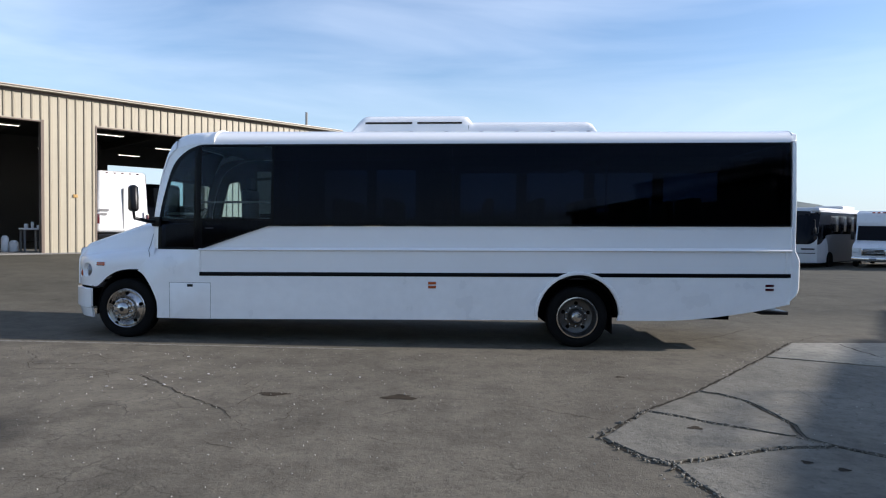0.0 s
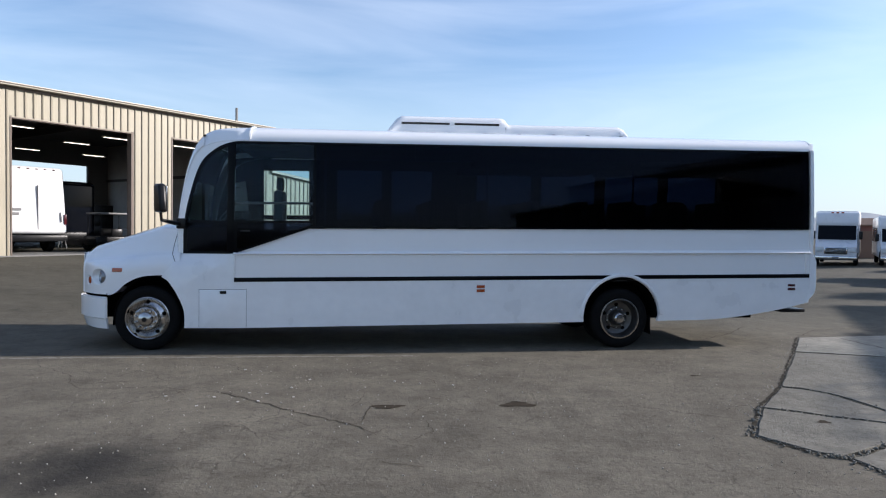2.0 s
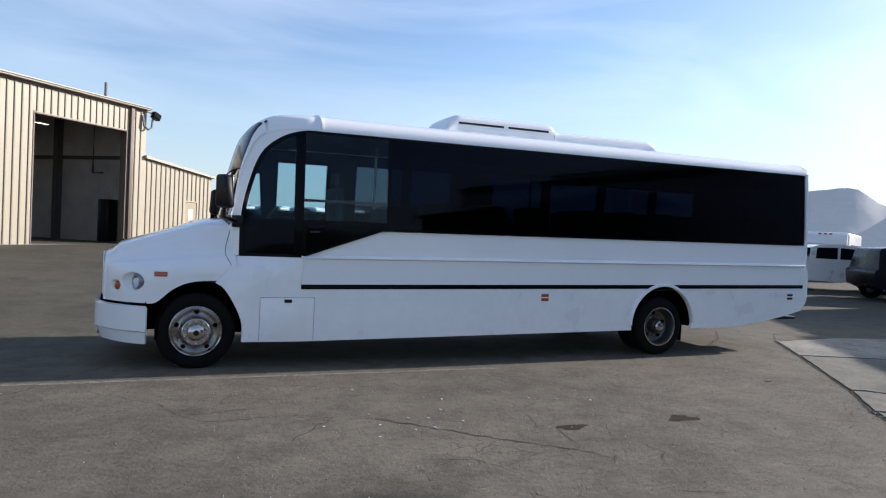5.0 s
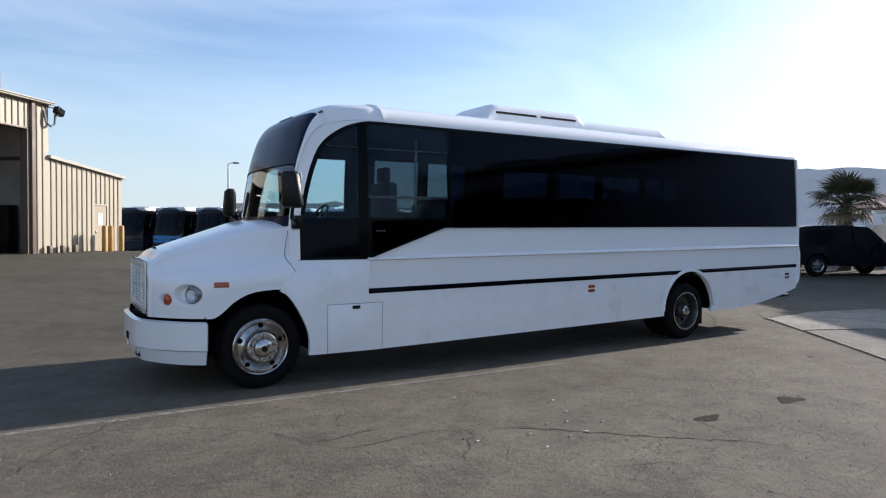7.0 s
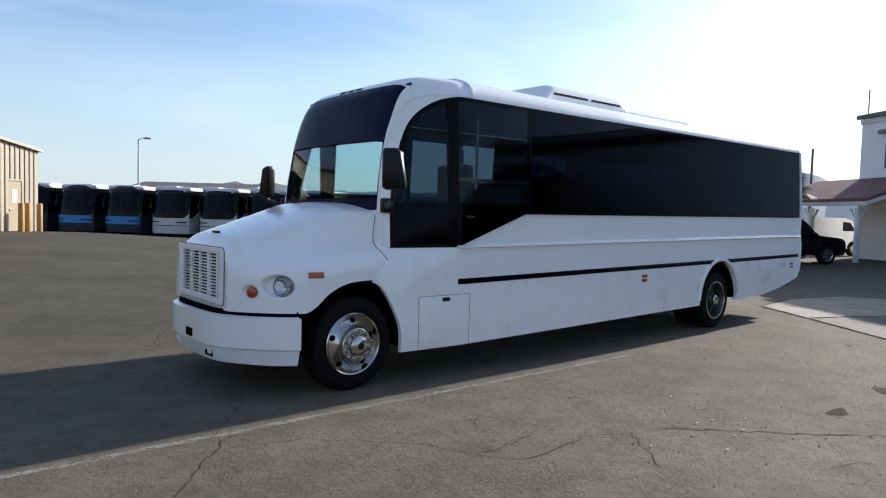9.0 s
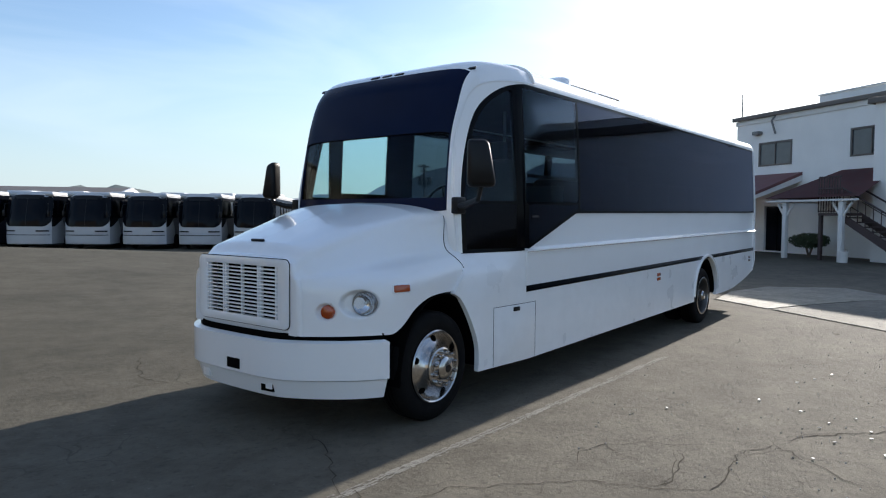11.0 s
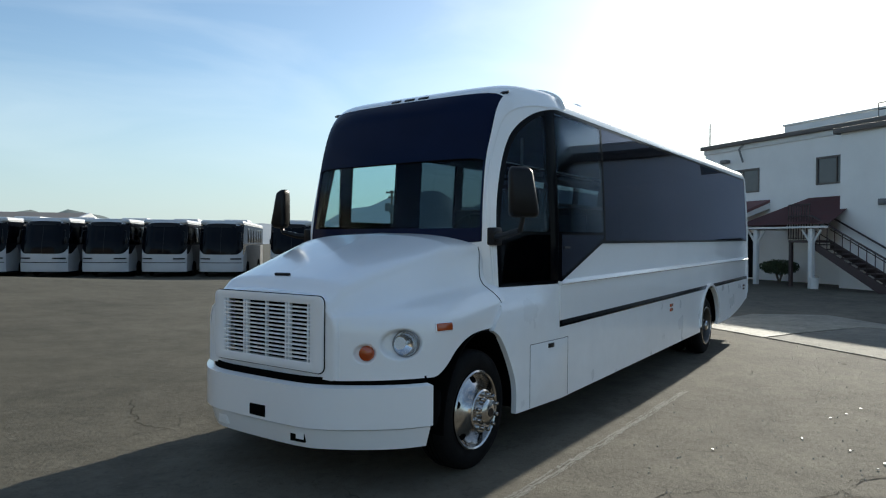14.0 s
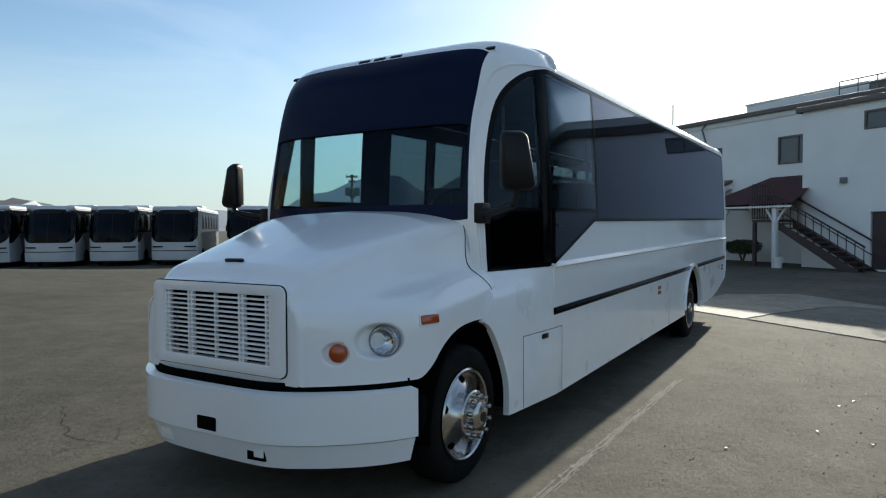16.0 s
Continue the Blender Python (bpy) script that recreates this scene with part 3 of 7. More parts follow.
    part("floor_pan", rake(boxed(-4.45, 4.98, YC - HW + 0.06, YC + HW - 0.06, 0.95, 1.0)), M_DASH, BUS)
    part("bulkhead", rake(boxed(4.90, 4.96, YC - HW + 0.06, YC + HW - 0.06, 1.0, 2.95)), M_INSIDE, BUS)
    part("ceiling_lining", rake(boxed(-3.9, 4.95, YC - HW + 0.10, YC + HW - 0.10, 2.985, 3.01)), M_INSIDE, BUS)
    for s in (-1, 1):
        part("side_lining", rake(boxed(-4.0 if s > 0 else -2.7, 4.95, *sorted((side_y(s, -0.06), side_y(s, -0.09))), 1.0, 1.72)), M_INSIDE, BUS)


build_body()


def build_inside():
    part("dashboard", rake(boxed(-4.58, -4.18, YC - 0.98, YC + 0.98, 1.30, 1.77, 0.06)), M_DASH, BUS)
    bm = bmesh.new()
    m = Matrix.Translation((-4.12, YC - 0.55, 1.86)) @ pose(0, 0, 0, 0, -55, 0)
    lathe(bm, [(0.20 + 0.014 * math.cos(a), 0.014 * math.sin(a)) for a in [2 * math.pi * i / 8 for i in range(9)]], m, 28)
    for a in (20, 160, 270):
        tube(bm, [m @ Vector((0, 0, -0.02)), m @ Vector((0.2 * math.cos(radians(a)), 0.2 * math.sin(radians(a)), 0))], 0.012, 6)
    tube(bm, [m @ Vector((0, 0, 0)), m @ Vector((0, 0, -0.32))], 0.03, 8)
    part("steering_wheel", bm, M_PLASTIC, BUS)

    def seat(x, y, w, back=0.72, m=M_SEAT, name="seat"):
        bm = bmesh.new()
        box(bm, x - 0.24, x + 0.22, y - w / 2, y + w / 2, 1.36, 1.50, 0.04)
        box(bm, x + 0.14, x + 0.28, y - w / 2, y + w / 2, 1.46, 1.46 + back, 0.05)
        box(bm, x - 0.15, x + 0.15, y - w / 4, y + w / 4, 1.0, 1.37)
        return part(name, rake(bm), m, BUS)
    first = seat(-3.45, YC - 0.62, 0.55, 0.86, name="driver_seat")
    bm = boxed(-3.29, -3.19, YC - 0.75, YC - 0.49, 2.32, 2.52, 0.04)
    part("head_rest", rake(bm), M_SEAT, first)
    part("partition", rake(boxed(-2.63, -2.59, YC - 1.10, YC - 0.25, 1.0, 2.05, 0.01)), M_INSIDE, BUS)
    for k in range(9):
        for y in (-0.70, 0.70):
            seat(-1.95 + 0.78 * k, YC + y, 0.95)
    for x in (-2.58, 0.03, 2.53):
        bm = bmesh.new()
        tube(bm, [(x, YC - 0.28, 1.0), (x, YC - 0.28, 2.97)], 0.018)
        part("grab_pole", bm, M_STEEL, BUS)
    for k, x in enumerate((0.9, 3.5)):
        for y in (-0.85, 0.85):
            part("luggage_rack", rake(boxed(x - 1.2, x + 1.2, YC + y - 0.25, YC + y + 0.25, 2.72, 2.80, 0.03)), M_INSIDE, BUS)


build_inside()


# hood and fenders
NOSE_X, COWL_X = -6.05, -4.60


def arch_z(x):
    """Lower edge of the front fender."""
    return lerp_table([(-5.62, 0.785), (-5.52, 0.788), (-5.44, 0.84), (-5.32, 0.95), (-5.15, 1.035), (-4.95, 1.065), (-4.60, 1.065)], x)


def hood_point(u, k):
    """u from the cowl to the nose, k from the crown (0) down to the edge (1)."""
    wf = 1.205 - 0.015 * min(1, u / 0.5) if u < 0.5 else 0.71 + 0.48 * max(0.0, 1 - ((u - 0.5) / 0.5) ** 2.0)
    wh = 0.97 - 0.33 * u ** 0.9
    zf = 1.36 - 0.16 * u
    ky = [(0, 0.0), (0.22, wh * 0.55), (0.40, wh * 0.93), (0.50, wh * (1.0 + 0.03 * (1 - u))), (0.60, wh + (wf - wh) * 0.34), (0.70, wh + (wf - wh) * 0.72), (0.80, wh + (wf - wh) * 0.96), (1.0, wf)]
    dy = lerp_table(ky, k)
    # the back edge bows forward with the windscreen
    back = COWL_X - 0.17 * max(0.0, 1 - (dy / 1.15) ** 2) ** 1.5
    x = back + (NOSE_X - back) * u
    d = COWL_X - x
    d = max(d, 0.26 + 0.25 * d)
    zc = 1.94 - 0.344 * d - 0.055 * step(0.90, 1.0, u)
    drop = zc - zf
    zb = arch_z(x) if u < 0.72 else 0.785
    r = 1 - u
    kz = [(0, zc), (0.22, zc - 0.010 - 0.012 * r), (0.40, zc - 0.045 - 0.045 * r), (0.50, zc - 0.10 - 0.065 * r - 0.10 * drop * u), (0.60, zf + 0.20 * drop), (0.70, zf + 0.005), (0.80, zf - 0.09), (1.0, zb)]
    return x, dy, lerp_table(kz, k)


def build_hood():
    bm = bmesh.new()

    def f(u, w):
        k = abs(2 * w - 1)
        x, dy, z = hood_point(min(1.0, 1 - (1 - min(u / 0.93, 1.0)) ** 1.3), k)
        if u > 0.93:
            # rounded over into the nose
            a = (u - 0.93) / 0.07 * math.pi / 2
            v = Vector((dy, z - 1.08))
            v *= 1 - 0.035 * (1 - math.cos(a)) / max(v.length, 0.1)
            dy, z, x = v.x, v.y + 1.08, x - 0.035 * math.sin(a)
        return Vector((x + 0.035, YC + (dy if w > 0.5 else -dy), z))
    sheet(bm, f, 110, 150)
    # turned-in lower edge
    rim = [e for e in bm.edges if e.is_boundary and all(abs(v.co.y - YC) > 0.55 and v.co.z < 1.1 for v in e.verts)]
    ex = bmesh.ops.extrude_edge_only(bm, edges=rim)["geom"]
    for v in ex:
        if isinstance(v, bmesh.types.BMVert):
            v.co.y += 0.03 if v.co.y < YC else -0.03
    bm.normal_update()
    # lamp pockets pressed into the fenders
    pockets = []
    for s in (-1, 1):
        for name, at, a, b, deep in (("headlamp", (-5.735, 1.045, 1.022), 0.165, 0.115, 0.065), ("turn_lamp", (-5.915, 0.862, 0.975), 0.085, 0.073, 0.028), ("side_marker", (-5.41, 1.20, 1.14), 0.10, 0.05, 0.0)):
            p = Vector((at[0], YC + s * at[1], at[2]))
            near = min(bm.verts, key=lambda v: (v.co - p).length_squared)
            n = near.normal.copy()
            if n.y * s < 0:
                n.negate()
            along = Vector((0, 0, 1)).cross(n).normalized()
            up = n.cross(along)
            m = Matrix((along, up, n)).transposed().to_4x4()
            m.translation = near.co
            pockets.append((name, s, m))
            if not deep:
                continue
            inv = m.inverted()

            def spot(co):
                q = inv @ co
                return math.hypot(q.x / a, q.y / b) if abs(q.z) < 0.15 else 9.0
            es = [e for e in bm.edges if spot(e.verts[0].co) < 1.35 and spot(e.verts[1].co) < 1.35]
            bmesh.ops.subdivide_edges(bm, edges=es, cuts=2, use_grid_fill=True)
            for v in bm.verts:
                k = spot(v.co)
                if k < 1.0:
                    v.co -= n * deep * (1 - step(0.62, 1.0, k))
    hood = part("hood", bm, M_WHITE, BUS, "white sloping hood with rounded fenders")
    for s in (-1, 1):
        line = []
        for i in range(25):
            k = 0.40 + 0.60 * i / 24
            u = 0.05
            for _ in range(6):
                x, dy, z = hood_point(u, k)
                want = lerp_table([(1.03, -4.80), (1.10, -4.73), (1.18, -4.655), (1.25, -4.625), (1.32, -4.65), (1.38, -4.685), (1.50, -4.68), (1.75, -4.62)], z) - 0.035
                u = max(0.0, u + (x - want) / 1.4)
            x, dy, z = hood_point(u, k)
            line.append((x + 0.035, YC + s * (dy + 0.001), z + 0.001))
        part("hood_seam", tube(bmesh.new(), line, 0.0035, 6), M_SHADE, hood, "dark seam at the back of the hood")
    for name, s, m in pockets:
        rear = 1 if (m.to_3x3() @ Vector((1, 0, 0))).x > 0 else -1
        out = m.to_3x3() @ Vector((0, 0, 1))
        if name == "headlamp":
            face = (out * 0.74 + Vector((-0.67, 0, 0.02))).normalized()
            mm = Matrix.Translation(m @ Vector((0.036 * rear, 0, -0.024))) @ face.to_track_quat("Z", "Y").to_matrix().to_4x4()
            r = 0.088
            lamp = part("headlamp", lathe(bmesh.new(), [(r * 1.07, -0.07), (r * 1.07, 0.004), (r * 1.03, 0.010), (r * 0.98, 0.006), (r * 0.98, -0.004), (r * 1.07, -0.07)], mm, 36), M_STEEL, BUS, "round headlamp with a grey ring in a scooped pocket")
            part("reflector", lathe(bmesh.new(), [(r, -0.002), (r * 0.85, -0.018), (r * 0.5, -0.036), (r * 0.2, -0.043), (0.002, -0.044)], mm, 28), M_REFLECT, lamp)
            part("bulb", lathe(bmesh.new(), [(0.012, -0.042), (0.012, -0.03), (0.010, -0.022), (0.002, -0.020)], mm, 12), M_LENS, lamp)
            part("lens", lathe(bmesh.new(), [(r * 0.98, 0.002), (r * 0.85, 0.016), (r * 0.5, 0.028), (0.002, 0.032)], mm, 28), M_BOWL, lamp, "clear glass lens")
        elif name == "turn_lamp":
            face = (out * 0.8 + Vector((-0.55, 0, 0.02))).normalized()
            mm = Matrix.Translation(m @ Vector((0.012 * rear, 0, -0.018))) @ face.to_track_quat("Z", "Y").to_matrix().to_4x4()
            part("turn_lamp", lathe(bmesh.new(), [(0.054, -0.03), (0.054, 0.006), (0.048, 0.018), (0.028, 0.026), (0.002, 0.028)], mm, 28), M_AMBER, BUS, "round amber turn lamp in a shallow pocket")
        else:
            marker = part("side_marker", boxed(-0.082, 0.082, -0.034, 0.034, -0.01, 0.006, 0.005, m=m), M_WHITE, BUS, "amber fender lamp in a white rim")
            part("lens", boxed(-0.075, 0.075, -0.028, 0.028, -0.005, 0.016, 0.009, 3, m=m), M_AMBER, marker, "dark amber lens")
    # nose face behind the grille
    n = 40
    rim = [hood_point(1.0, abs(2 * i / n - 1)) for i in range(n + 1)]
    outline = [((YC + (p[1] if i > n / 2 else -p[1])), p[2]) for i, p in enumerate(rim)]
    hole = [(YC - 0.50, 0.89), (YC + 0.50, 0.89), (YC + 0.50, 1.31), (YC - 0.50, 1.31)]
    outline = [(YC + (y - YC) * 0.95, 1.08 + (z - 1.08) * (0.93 if z > 1.08 else 1.0)) for y, z in outline]
    part("nose", prism(bmesh.new(), outline, NOSE_X + 0.04, NOSE_X + 0.003, [hole], "x"), M_WHITE, hood)
    part("radiator", boxed(-5.95, -5.90, YC - 0.5, YC + 0.5, 0.85, 1.36), M_SHADE, hood)
    # grille: frame with slats and two posts
    def rounded(w, z0, z1, r):
        return arc(YC + w - r, z1 - r, r, 0, 90, 5) + arc(YC - w + r, z1 - r, r, 90, 180, 5) + arc(YC - w + r, z0 + r, r, 180, 270, 5) + arc(YC + w - r, z0 + r, r, 270, 360, 5)
    outer = rounded(0.60, 0.825, 1.362, 0.05)
    inner = rounded(0.485, 0.892, 1.302, 0.008)
    grille = part("grille", prism(bmesh.new(), outer, NOSE_X + 0.006, NOSE_X - 0.016, [inner], "x", 0.010), M_WHITE, hood, "white slatted grille")
    part("grille_gap", prism(bmesh.new(), rounded(0.606, 0.819, 1.368, 0.055), NOSE_X + 0.002, NOSE_X - 0.003, [outer], "x"), M_SHADE, hood)
    for i in range(13):
        z = 0.917 + 0.0300 * i
        part("slat", boxed(NOSE_X - 0.012, NOSE_X + 0.02, YC - 0.49, YC + 0.49, z - 0.0062, z + 0.0062, 0.003), M_WHITE, grille)
    for y, w in ((-0.478, 0.007), (-0.445, 0.006), (-0.250, 0.007), (-0.218, 0.007), (0.0, 0.004), (0.218, 0.007), (0.250, 0.007), (0.445, 0.006), (0.478, 0.007)):
        part("grille_post", boxed(NOSE_X - 0.013, NOSE_X + 0.018, YC + y - w, YC + y + w, 0.890, 1.304, 0.002), M_WHITE, grille)
    part("hood_badge", boxed(-0.011, 0.011, -0.080, 0.080, -0.02, 0.005, 0.004, m=Matrix.Translation((-5.885, YC + 0.02, 1.500)) @ pose(0, 0, 0, 0, -19, 0)), M_PLASTIC, hood, "small dark badge")
    # lamps
    for s in (-1, 1):
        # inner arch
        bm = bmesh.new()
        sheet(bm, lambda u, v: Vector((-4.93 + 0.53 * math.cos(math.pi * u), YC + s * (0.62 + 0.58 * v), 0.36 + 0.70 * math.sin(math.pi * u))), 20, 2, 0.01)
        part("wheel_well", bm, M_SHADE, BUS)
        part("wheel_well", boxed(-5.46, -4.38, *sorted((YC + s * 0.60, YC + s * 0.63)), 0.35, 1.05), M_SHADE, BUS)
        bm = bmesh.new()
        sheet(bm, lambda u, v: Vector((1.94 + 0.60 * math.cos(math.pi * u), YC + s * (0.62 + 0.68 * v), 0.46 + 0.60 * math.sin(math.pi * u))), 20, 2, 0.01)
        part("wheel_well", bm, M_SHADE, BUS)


build_hood()


def bumper_plan(v, grow=0.0):
    """The bumper's plan: v across from -1 to 1."""
    a = abs(v)
    d = lerp_table([(0, 0.61), (0.3, 0.602), (0.47, 0.570), (0.62, 0.480), (0.80, 0.310), (0.92, 0.155), (1.0, 0.0)], a)
    return Vector((-5.56 - d - grow * min(1.0, 2.5 * (1 - a)), YC + v * (1.185 + grow), 0))


def build_bumper():
    def wrap(z0, z1, g0, g1, y=1.0):
        def f(u, w):
            v = -1 + 2 * u
            v = math.sin(v * math.pi / 2)
            p = bumper_plan(v, g0 + (g1 - g0) * w)
            p.z = z0 + (z1 - z0) * w
            return p
        return f
    bumper = part("bumper", sheet(bmesh.new(), wrap(0.455, 0.738, 0.0, 0.0), 60, 6, 0.03), M_WHITE, BUS, "wraparound white front bumper")
    part("bumper_lip", sheet(bmesh.new(), wrap(0.738, 0.752, 0.0, -0.05), 60, 2, 0.02), M_WHITE, bumper)
    part("gap_strip", sheet(bmesh.new(), wrap(0.735, 0.80, -0.06, -0.06), 60, 2, 0.01), M_SHADE, bumper)
    part("valance", sheet(bmesh.new(), wrap(0.30, 0.443, -0.06, -0.022), 60, 6, 0.03), M_WHITE, bumper, "white lower valance")
    # slots in bumper and valance
    x = bumper_plan(0)[0]
    part("slot", boxed(x - 0.006, x + 0.03, YC - 0.13, YC + 0.04, 0.475, 0.56, 0.008), M_SHADE, bumper, "dark plate slot")
    for s in (-1, 1):
        p, q = bumper_plan(s * 0.36, -0.041), bumper_plan(s * 0.36 + 0.02, -0.041)
        flat = Matrix.Translation((p.x, p.y, 0)) @ Matrix.Rotation(math.atan2(q.y - p.y, q.x - p.x) - math.pi / 2, 4, "Z")
        slot = part("tow_slot", boxed(-0.005, 0.04, -0.066, 0.066, 0.338, 0.422, 0.003, m=flat), M_SHADE if s < 0 else M_SKIRT, bumper, "tow slot with a pale cover plate")
        part("tow_plate", boxed(-0.009, -0.004, -0.060 if s < 0 else -0.055, 0.012 if s < 0 else 0.055, 0.360, 0.418, 0.002, m=flat), M_SKIRT, slot)
    part("inner_bumper", boxed(-5.8, -5.45, YC - 0.75, YC + 0.75, 0.42, 0.70), M_SHADE, bumper)


build_bumper()


def build_wheels():
    def wheel(x, s, rear):
        y = side_y(s, -0.150 if not rear else -0.06)
        m = Matrix.Translation((x, y, 0.455)) @ pose(0, 0, 0, 90 if s < 0 else -90, 0, 0)
        tyre = part("wheel", lathe(bmesh.new(), [(0.29, -0.02), (0.31, 0.0), (0.36, 0.012), (0.42, 0.004), (0.449, -0.02), (0.459, -0.05), (0.459, -0.20), (0.44, -0.24), (0.36, -0.26), (0.29, -0.24), (0.29, -0.02)], m, 56), M_RUBBER, BUS, "black road tyre on a chrome rim")
        # black rings stand in for the shade in the tread grooves
        for g in (-0.095, -0.135, -0.175):
            part("tread_groove", lathe(bmesh.new(), [(0.4595, g - 0.005), (0.4605, g), (0.4595, g + 0.005), (0.4595, g - 0.005)], m, 40), M_SHADE, tyre)
        if rear:
            prof = [(0.305, -0.004), (0.305, 0.012), (0.285, 0.014), (0.272, -0.01), (0.262, -0.06), (0.25, -0.13), (0.20, -0.15), (0.17, -0.15), (0.16, -0.14)]
            # the shade of the deep recess is put into the rim's colour
            rim = part("rim", lathe(bmesh.new(), prof + [(0.12, -0.135), (0.115, -0.06), (0.09, -0.02), (0.05, -0.012), (0.002, -0.010)], m, 48), M_RIM, tyre, "deep steel rim coloured dark for its shade, with a bright ring")
            part("rim_ring", lathe(bmesh.new(), [(0.308, -0.002), (0.308, 0.016), (0.290, 0.018), (0.284, 0.0), (0.308, -0.002)], m, 48), M_WHEEL, rim)
            part("hub_cap", lathe(bmesh.new(), [(0.085, -0.02), (0.080, 0.014), (0.06, 0.034), (0.002, 0.040)], m, 32), M_WHEEL, rim)
            hz, hr, bolt_z, bolt_r = -0.143, 0.20, -0.145, 0.15
        else:
            prof = [(0.305, -0.01), (0.306, 0.010), (0.296, 0.020), (0.284, 0.012), (0.276, -0.02), (0.264, -0.046), (0.231, -0.0255), (0.20, -0.006), (0.172, 0.030), (0.165, 0.068), (0.155, 0.076), (0.105, 0.076)]
            rim = part("rim", lathe(bmesh.new(), prof + [(0.098, 0.086), (0.094, 0.115), (0.07, 0.132), (0.03, 0.139), (0.002, 0.140)], m, 48), M_WHEEL, tyre, "polished chrome rim")
            part("hub_badge", lathe(bmesh.new(), [(0.035, 0.136), (0.032, 0.144), (0.002, 0.144)], m, 24), M_PLASTIC, rim)
            hz, hr, bolt_z, bolt_r = -0.0255, 0.231, 0.076, 0.132
        for i in range(10):
            a = 2 * math.pi * (i + 0.5) / 10
            p = m @ Matrix.Translation((bolt_r * math.cos(a), bolt_r * math.sin(a), bolt_z))
            part("lug_nut", lathe(bmesh.new(), [(0.020, -0.004), (0.020, 0.010), (0.0165, 0.014), (0.0165, 0.044), (0.012, 0.054), (0.002, 0.057)] if not rear else [(0.017, -0.004), (0.0165, 0.018), (0.012, 0.030), (0.002, 0.033)], p, 10), M_WHEEL, rim)
        # black discs stand in for the shaded hand holes
        for i in range(5):
            a = 2 * math.pi * i / 5 + 0.3
            tilt = Matrix.Translation((hr * math.cos(a), hr * math.sin(a), hz)) @ Matrix.Rotation(a, 4, "Z") @ Matrix.Rotation(0.56 if not rear else 0.0, 4, "Y")
            part("hand_hole", lathe(bmesh.new(), [(0.029, -0.010), (0.029, 0.003), (0.002, 0.003)], m @ tilt, 20), M_SHADE, rim)
        if rear:
            m2 = Matrix.Translation((x, YC + s * (HW - 0.39), 0.445)) @ pose(0, 0, 0, 90 if s < 0 else -90, 0, 0)
            part("inner_tyre", lathe(bmesh.new(), [(0.25, 0.02), (0.38, 0.01), (0.43, -0.04), (0.43, -0.18), (0.38, -0.24), (0.25, -0.24), (0.25, 0.02)], m2, 40), M_RUBBER, tyre)
            bm = boxed(2.46, 2.475, *sorted((side_y(s, -0.14), side_y(s, -0.62))), 0.20, 0.48, 0.004)
            part("mud_flap", bm, M_RUBBER, BUS)
        return tyre
    for s in (-1, 1):
        wheel(-5.0, s, False)
        wheel(1.935, s, True)
    for x in (-5.0, 1.935):
        part("axle", tube(bmesh.new(), [(x, YC - 1.1, 0.43), (x, YC + 1.1, 0.43)], 0.08, 10), M_SHADE, BUS)


build_wheels()


